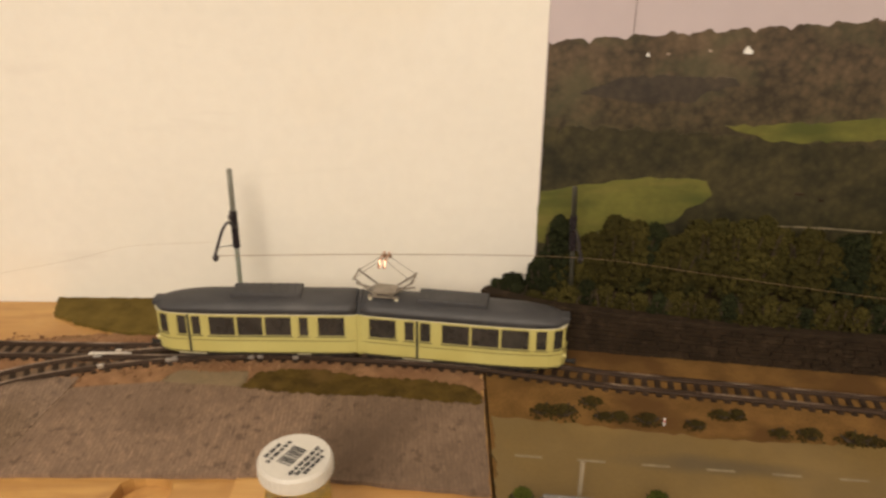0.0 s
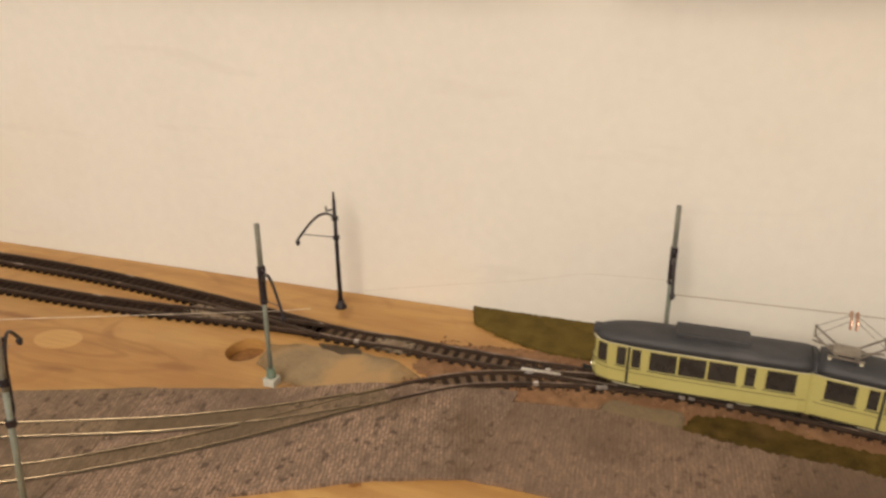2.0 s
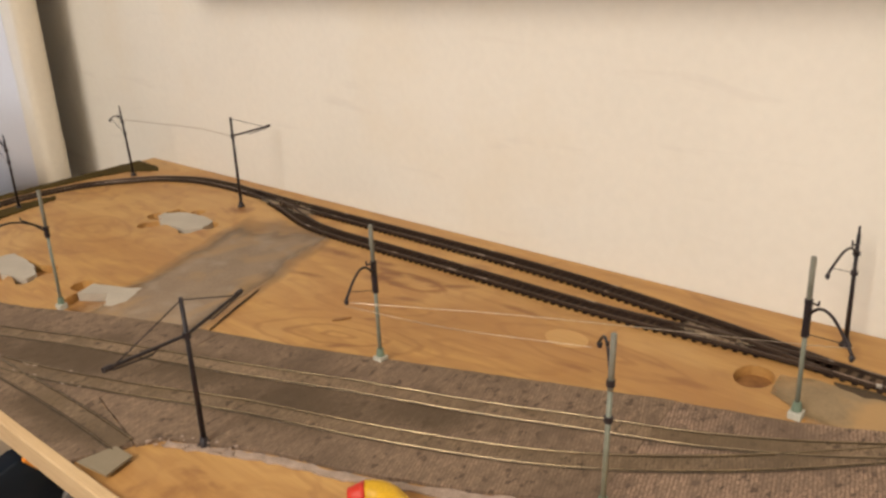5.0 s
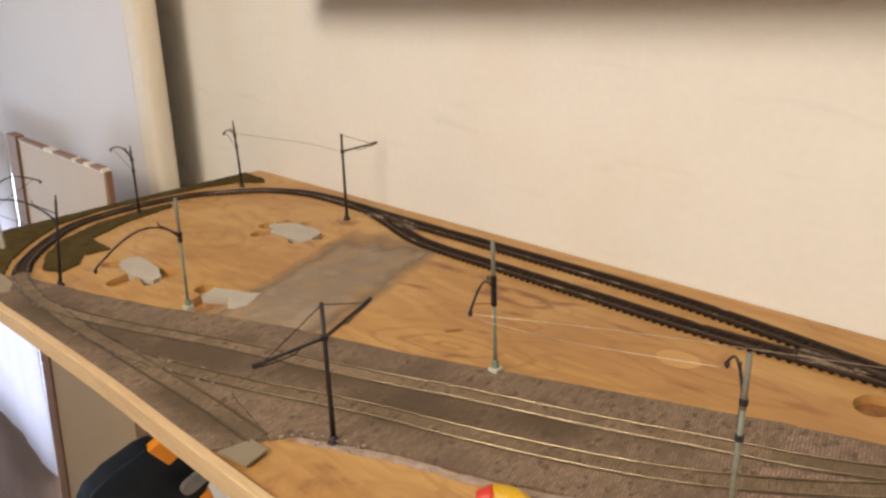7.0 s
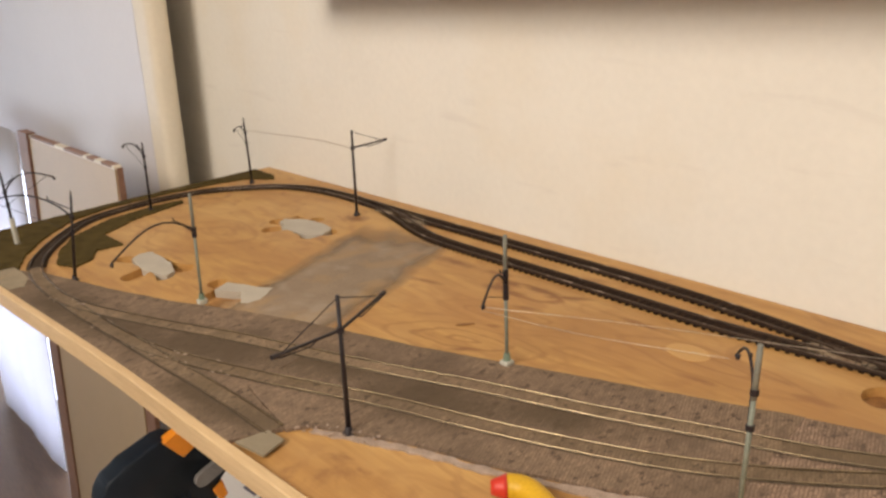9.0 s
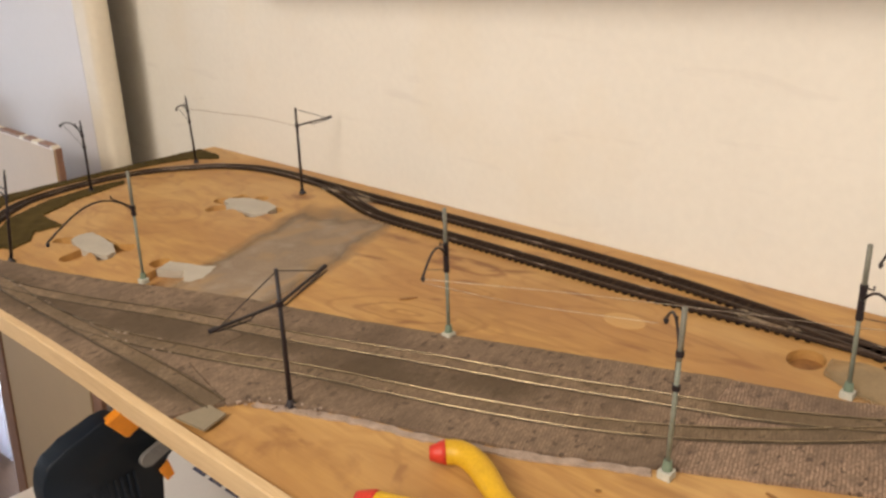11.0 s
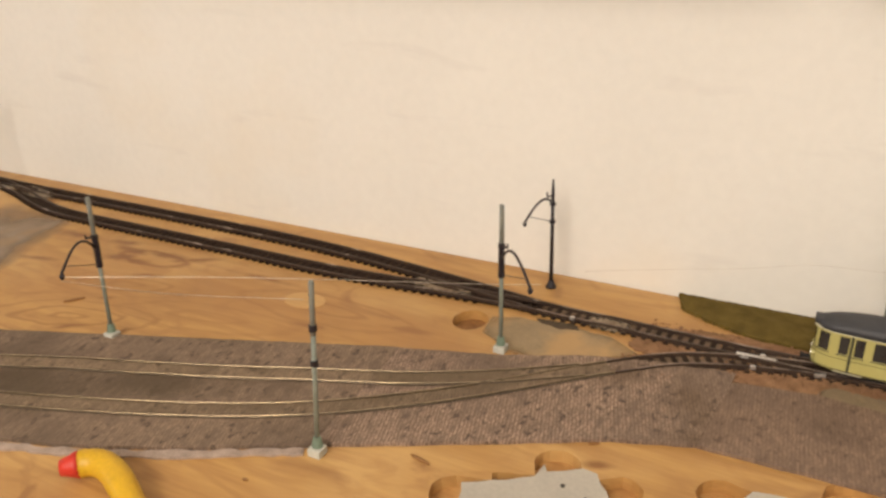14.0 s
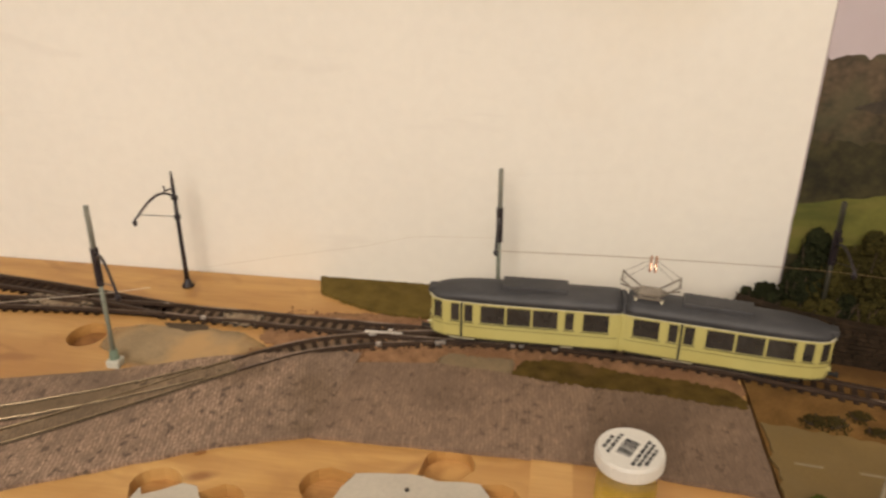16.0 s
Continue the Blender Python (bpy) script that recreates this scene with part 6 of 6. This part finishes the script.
part("pylon_print", upright([(0.14525, 0.170), (0.14545, 0.170), (0.14545, 0.196), (0.14525, 0.196)], 0.4972, 0.4966), PWOOD, bd, world=True)

# dark stone retaining wall behind the curving track
sw = thing("retaining_wall", "dark rough stone retaining wall beside the curving track", "wall", pose(0.2, 0.44, 0))
SW = curve([(0.064, 0.462), (0.082, 0.452), (0.099, 0.446), (0.141, 0.4395), (0.190, 0.4325), (0.235, 0.425), (0.282, 0.418), (0.36, 0.404), (0.44, 0.388)], 0.004)
SWH = 0.0285
part("core", sweep(bmesh.new(), SW, [(-0.0035, 0.0008), (0.0012, 0.0008), (0.0012, SWH), (-0.0035, SWH)]), STONE, sw, world=True)
rnd = random.Random(9)
line = curve([tuple(p) for p in SW[::4]] + [tuple(SW[-1])], 0.001)
n_side = sides_of(line)
bm = bmesh.new()
for row in range(9):
    z, k = 0.0010 + row * 0.0032, rnd.randint(0, 4)
    while k < len(line) - 9:
        w = rnd.randint(4, 8)
        p, d = line[k + w // 2], (line[k + w] - line[k]).normalized()
        m = Matrix.Translation(p + n_side[k] * 0.0016 + Vector((0, 0, z + 0.0015))) @ Matrix.Rotation(math.atan2(d.y, d.x), 4, "Z")
        out = rnd.uniform(0.0004, 0.0012)
        box(bm, (-w * 0.00046, -out, -0.00135), (w * 0.00046, out, 0.00135), m)
        k += w
part("stones", bm, STONE, sw, "uneven courses of dark stone", world=True, kind="stuff")
part("coping", sweep(bmesh.new(), SW, [(-0.0042, SWH), (0.0028, SWH), (0.0024, SWH + 0.0016), (-0.0040, SWH + 0.0016)]), STONE, sw, world=True)
for ob in sw.children:
    for v in ob.data.vertices:
        v.co.z *= 1 - 0.22 * min(1.0, max(0.0, (v.co.x + 0.2 - 0.08) / 0.12))
# earth slope behind the wall, on which the shrubs stand
bank = part("bank", slab(bmesh.new(), [(0.0860, 0.4950), *[(p.x + 0.0002, p.y + 0.0045) for p in SW[6:]], (0.60, 0.495)], 0.0009, 0.0170), DARKEARTH, sw, "brown earth filled behind the wall", world=True)


BALL = bmesh.new()
bmesh.ops.create_icosphere(BALL, subdivisions=1, radius=1.0)
BALL.verts.index_update()
BALL_V, BALL_F = [v.co.copy() for v in BALL.verts], [[v.index for v in f.verts] for f in BALL.faces]
BALL.free()


def shrub(x, y, z, w, h, mat, seed, label, group="shrubs", clumps=70, name="shrub"):
    """Twigs with a crown of many small crumpled leaf clumps and gaps between them."""
    rnd = random.Random(seed)
    t = thing(name, label, "shrub", pose(x, y, z), group)
    bm = bmesh.new()
    for k in range(5):
        a = rnd.uniform(0, 6.28)
        tube(bm, [(0, 0, 0), (0.25 * w * math.cos(a), 0.2 * w * math.sin(a), h * 0.45), (0.38 * w * math.cos(a), 0.3 * w * math.sin(a), h * 0.8)], [0.0009, 0.0006, 0.0003], 5)
    part("stem", bm, BARK, t)
    verts, faces = [], []
    for k in range(clumps):
        f = rnd.random() ** 0.7
        a = rnd.uniform(0, 6.28)
        r = (1 - 0.55 * f * f) * math.sqrt(rnd.random())
        c = Vector((0.5 * w * r * math.cos(a), 0.36 * w * r * math.sin(a), h * (0.08 + 0.90 * f) * (1 - 0.42 * r * r)))
        s = rnd.uniform(0.036, 0.082) * min(w, h) + 0.0004
        m = Matrix.Translation(c) @ Euler((rnd.uniform(0, 6), rnd.uniform(0, 6), rnd.uniform(0, 6))).to_matrix().to_4x4() @ Matrix.Diagonal((s, s * rnd.uniform(0.6, 1), s * rnd.uniform(0.35, 0.7), 1))
        base = len(verts)
        verts += [m @ v + Vector([rnd.uniform(-0.45, 0.45) * s for _ in range(3)]) for v in BALL_V]
        faces += [[base + i for i in f] for f in BALL_F]
    me = bpy.data.meshes.new("tmp")
    me.from_pydata(verts, [], faces)
    bm = bmesh.new()
    bm.from_mesh(me)
    bpy.data.meshes.remove(me)
    part("leaves", bm, mat, t, kind="stuff")
    return t


# row of shrubs on the bank
rnd = random.Random(12)
bank_y = lambda x: 0.478 - 0.10 * max(0, x - 0.16)
shrub(0.082, 0.4700, 0.0009, 0.024, 0.0360, LEAFB, 40, "dark green shrub at the end of the stone wall", clumps=480)
shrub(0.073, 0.4760, 0.0009, 0.016, 0.0290, LEAFB, 39, "dark green shrub at the end of the stone wall", clumps=320)
shrub(0.111, 0.484, 0.0170, 0.027, 0.051, LEAFB, 41, "tall dark blue-green shrub before the backdrop", clumps=640)
shrub(0.097, 0.4700, 0.0170, 0.020, 0.030, LEAFB, 42, "tall dark blue-green shrub before the backdrop", clumps=420)
for k in range(24):
    x = 0.119 + k * 0.0125
    shrub(x, bank_y(x) + rnd.uniform(0.004, 0.012), 0.0170, rnd.uniform(0.024, 0.042), rnd.uniform(0.038, 0.054) if k else 0.034, LEAF if k % 9 != 4 else LEAFB, 50 + k, "dense dark green shrub on the bank above the wall", clumps=620)
behind = lambda x: min(SW, key=lambda p: abs(p.x - x)).y
for k in range(34):
    x = 0.084 + k * 0.0098
    shrub(x, min(behind(x) + rnd.uniform(0.007, 0.011), 0.486), 0.0170, rnd.uniform(0.014, 0.020), rnd.uniform(0.014, 0.025), LEAF if k % 4 else LEAFB, 150 + k, "low dark green shrub behind the stone wall", clumps=240)
# low tufts by the road
for k, (x, y, w, h) in enumerate([(0.092, 0.3795, 0.013, 0.006), (0.101, 0.378, 0.014, 0.007), (0.117, 0.3875, 0.012, 0.005), (0.121, 0.3755, 0.009, 0.004), (0.129, 0.3745, 0.008, 0.006), (0.142, 0.3725, 0.012, 0.006), (0.165, 0.369, 0.010, 0.004), (0.180, 0.377, 0.010, 0.005), (0.188, 0.3765, 0.008, 0.006), (0.205, 0.3625, 0.010, 0.004), (0.218, 0.361, 0.012, 0.006), (0.238, 0.3575, 0.014, 0.006), (0.246, 0.356, 0.012, 0.005)]):
    shrub(x, y, 0.0009, w * 1.35, h * 0.8, LEAFO, 90 + k, "small dark green tuft on brown earth by the road", "roadside tufts", 130, "roadside_tuft")
for k, (x, y, w, h) in enumerate([(0.074, 0.306, 0.013, 0.011), (0.083, 0.302, 0.008, 0.008), (0.115, 0.297, 0.009, 0.008), (0.129, 0.301, 0.013, 0.014), (0.139, 0.298, 0.012, 0.010), (0.155, 0.295, 0.009, 0.009), (0.166, 0.297, 0.010, 0.008)]):
    shrub(x, y + 0.004, 0.0022, w, h, LEAFG, 120 + k, "fresh green shrub at the near edge of the road", "roadside tufts", 180, "roadside_tuft")
# white marker post with a red band, and a taller plain one
mp = thing("marker_post", "small white roadside marker post with dark band", "post", pose(0.150, 0.3705, 0.0009))
part("shaft", box(bmesh.new(), (-0.00045, -0.00045, 0), (0.00045, 0.00045, 0.0042), None, 0.0002), WHITE, mp)
part("band", box(bmesh.new(), (-0.0005, -0.0005, 0.0024), (0.0005, 0.0005, 0.0031)), RED, mp, "dark reflector band")
solo("white_post", box(bmesh.new(), (-0.0008, -0.0008, 0), (0.0008, 0.0008, 0.026), None, 0.0002), GREYPAINT, "thin plain grey post at the road edge", "post", m=pose(0.0975, 0.3085, 0.0022))
# dark model car at the near edge of the road
car = thing("model_car", "small dark grey model car on the road", "car", pose(0.091, 0.292, 0.0022, 0, 0, -7))
part("body", box(bmesh.new(), (-0.0235, -0.0098, 0.0022), (0.0235, 0.0098, 0.0088), None, 0.0022), GREYCLEAR, car)
bm = box(bmesh.new(), (-0.013, -0.0085, 0.0086), (0.012, 0.0085, 0.0156), None, 0.0028)
part("cabin", bm, PANE, car, "dark glazed cabin")
part("roof", box(bmesh.new(), (-0.011, -0.0080, 0.0150), (0.0100, 0.0080, 0.0163), None, 0.0006), GREYCLEAR, car)
for x in (-0.0145, 0.0145):
    for y in (-0.0098, 0.0082):
        wh = part("wheel", tube(bmesh.new(), [(x, y, 0.0036), (x, y + 0.0016, 0.0036)], 0.0036, 16), UNDER, car)
        part("hub", tube(bmesh.new(), [(x, y - 0.0002, 0.0036), (x, y + 0.0018, 0.0036)], 0.0018, 10), SILVER, wh)


# ---- things left lying on the board ----
jar = thing("glue_jar", "small clear jar with a white screw lid, amber contents", "jar", pose(-0.0130, 0.2800, -0.0006) @ Matrix.Diagonal((0.965, 0.965, 0.96, 1)))
bm = lathe(bmesh.new(), [(0.0118, 0.0), (0.0126, 0.0010), (0.0126, 0.0400), (0.0112, 0.0440), (0.0112, 0.0500)], 32)
part("glass_body", bm, JARGLASS, jar, "clear jar wall", smooth=True)
part("contents", lathe(bmesh.new(), [(0.0110, 0.0008), (0.0117, 0.0016), (0.0117, 0.0360), (0.0, 0.0362)], 32), AMBER, jar, "amber liquid", smooth=True)
lid = part("lid", lathe(bmesh.new(), [(0.0136, 0.0490), (0.0140, 0.0497), (0.0140, 0.0550), (0.0133, 0.0562), (0.0, 0.0563)], 36), LIDW, jar, "white ribbed screw lid")
for k in range(40):
    a = k * math.tau / 40
    bm = box(bmesh.new(), (0.0138, -0.0003, 0.0500), (0.0142, 0.0003, 0.0544))
    bm.transform(Matrix.Rotation(a, 4, "Z"))
    part("rib", bm, LIDW, lid)
print_m = Matrix.Rotation(radians(62), 4, "Z")
rnd = random.Random(3)
for k in range(9):                 # bar code
    w = rnd.choice((0.0004, 0.0006, 0.0008))
    bm = box(bmesh.new(), (-0.0056 + k * 0.00118, -0.0022, 0.05632), (-0.0056 + k * 0.00118 + w, 0.0040, 0.05645))
    bm.transform(print_m)
    part("code_bar", bm, INK, lid, "printed label")
for y, p, q in [(0.0066, -0.0080, 0.0060), (0.0092, -0.0060, 0.0030), (-0.0048, -0.0095, 0.0085), (-0.0070, -0.0085, 0.0075), (-0.0092, -0.0065, 0.0050)]:
    x = p
    while x < q:
        w = rnd.uniform(0.0012, 0.0034)
        bm = box(bmesh.new(), (x, y - 0.00075, 0.05632), (min(x + w, q), y + 0.00075, 0.05642))
        bm.transform(print_m)
        part("print_bar", bm, INK, lid)
        x += w + 0.0007

# cutters with yellow and red grips
pl = thing("wire_cutters", "wire cutters with yellow and red rubber grips on the board", "pliers", pose(-0.40, 0.155, 0.0))


def grip(line, r, cut):
    pts = curve(line, 0.003)
    n = len(pts)
    radii = [r * (0.55 + 0.45 * min(1, k / 3)) * (1 - 0.42 * max(0, (k / n - 0.45) / 0.55)) for k in range(n)]
    bm = tube(bmesh.new(), pts[:cut + 1], [x * 1.02 for x in radii[:cut + 1]], 14)
    part("grip_end", bm, RED, pl, "red rubber grip end", world=True, smooth=True)
    part("grip", tube(bmesh.new(), pts[cut:], radii[cut:], 14), YELLOW, pl, "yellow rubber grip", world=True, smooth=True)


grip([(-0.443, 0.1690, 0.0082), (-0.431, 0.1795, 0.0082), (-0.417, 0.1788, 0.0078), (-0.401, 0.1718, 0.0070), (-0.388, 0.1662, 0.0060), (-0.374, 0.1662, 0.0050), (-0.360, 0.1710, 0.0048)], 0.0071, 3)
grip([(-0.446, 0.1190, 0.0082), (-0.433, 0.1225, 0.0082), (-0.418, 0.1290, 0.0080), (-0.402, 0.1395, 0.0074), (-0.390, 0.1510, 0.0064), (-0.382, 0.1600, 0.0056)], 0.0071, 4)
part("pivot", tube(bmesh.new(), [(-0.3775, 0.1640, 0.001), (-0.3775, 0.1640, 0.0085)], [0.0062, 0.0052], 16), STEEL, pl, "dark steel pivot", world=True)
part("jaw", box(bmesh.new(), (-0.004, -0.0050, 0.0015), (0.020, 0.0, 0.0080), pose(-0.374, 0.1625, 0, 0, 0, 12), 0.0015), STEEL, pl, world=True)

# power tool and papers on the lower bench, under the board's front edge
bench = thing("lower_bench", "plain white bench below the layout board", "bench", pose(-1.0, 0.1, -1.05))
part("bench_top", box(bmesh.new(), (-1.10, -0.10, -0.345), (-0.10, 0.47, -0.320), None, 0.003), SHELFW, bench, world=True)
for x in (-1.07, -0.14):
    for y in (-0.06, 0.43):
        part("leg", box(bmesh.new(), (x - 0.02, y - 0.02, -1.05), (x + 0.02, y + 0.02, -0.3452), None, 0.003), SHELFW, bench, world=True)
for k, (x, y, a) in enumerate(((-0.885, 0.285, 4), (-0.60, 0.22, -8))):
    ps = thing("paper_sheet", "white printed paper sheet on the bench", "paper", pose(x, y, -0.3198 + 0.0012 * k, 0, 0, a), "papers")
    part("sheet", slab(bmesh.new(), [(-0.148, -0.105), (0.148, -0.105), (0.148, 0.105), (-0.148, 0.105)], 0.0, 0.0008), PAPER, ps)
    for j in range(5):
        x0 = -0.090 + 0.0335 * j
        part("print_block", slab(bmesh.new(), [(x0, -0.021), (x0 + 0.0255, -0.021), (x0 + 0.0255, -0.011), (x0, -0.011)], 0.0008, 0.0011), PRINTB, ps, "dark blue printed block" if j == 0 else "")


def across(outline, x0, x1, bevel):
    """A body with the upright outline (y, z), drawn out along x, with rounded edges."""
    bm = bmesh.new()
    near = [bm.verts.new((x1, y, z)) for y, z in outline]
    far = [bm.verts.new((x0, y, z)) for y, z in outline]
    n = len(outline)
    bm.faces.new(near)
    bm.faces.new(far[::-1])
    for k in range(n):
        bm.faces.new((near[k], near[(k + 1) % n], far[(k + 1) % n], far[k]))
    if bevel:
        bmesh.ops.bevel(bm, geom=bm.edges[:], offset=bevel, segments=3, profile=0.6, affect="EDGES", clamp_overlap=True)
    return bm


dr = thing("cordless_tool", "dark navy cordless tool with orange accents on the bench", "power tool", pose(-0.84, 0.11, -0.3195))
part("housing", across([(0.054, -0.3195), (0.152, -0.3195), (0.154, -0.205), (0.157, -0.168), (0.177, -0.158), (0.150, -0.119), (0.128, -0.1005), (0.116, -0.1005), (0.086, -0.1095), (0.070, -0.1165), (0.0660, -0.1205), (0.0625, -0.127), (0.0595, -0.136), (0.0575, -0.147)], -0.824, -0.800, 0.0050), NAVY, dr, "dark navy rounded housing", world=True, smooth=True)
for k in range(9):
    part("vent_rib", box(bmesh.new(), (-0.8008, 0.084 + k * 0.0060, -0.225), (-0.7992, 0.0865 + k * 0.0060, -0.160), None, 0.0006), NAVY, dr, world=True)
part("orange_cap", across([(0.119, -0.1015), (0.1345, -0.0955), (0.1495, -0.1175), (0.1345, -0.1245)], -0.808, -0.797, 0.002), ORANGE, dr, "orange plastic cap", world=True)
arc_pts = [(0.1465 + 0.0072 * math.cos(a), -0.1540 + 0.0072 * math.sin(a)) for a in [radians(108 + 18 * k) for k in range(11)]]
part("smoked_guard", across([*arc_pts, (0.1725, -0.1530), (0.1680, -0.1395)], -0.8005, -0.7950, 0.0015), GREYCLEAR, dr, "smoked grey plastic window", world=True)
part("orange_trigger", across([(0.1545, -0.172), (0.1655, -0.166), (0.1690, -0.1840), (0.1610, -0.188)], -0.812, -0.799, 0.0015), ORANGE, dr, world=True)
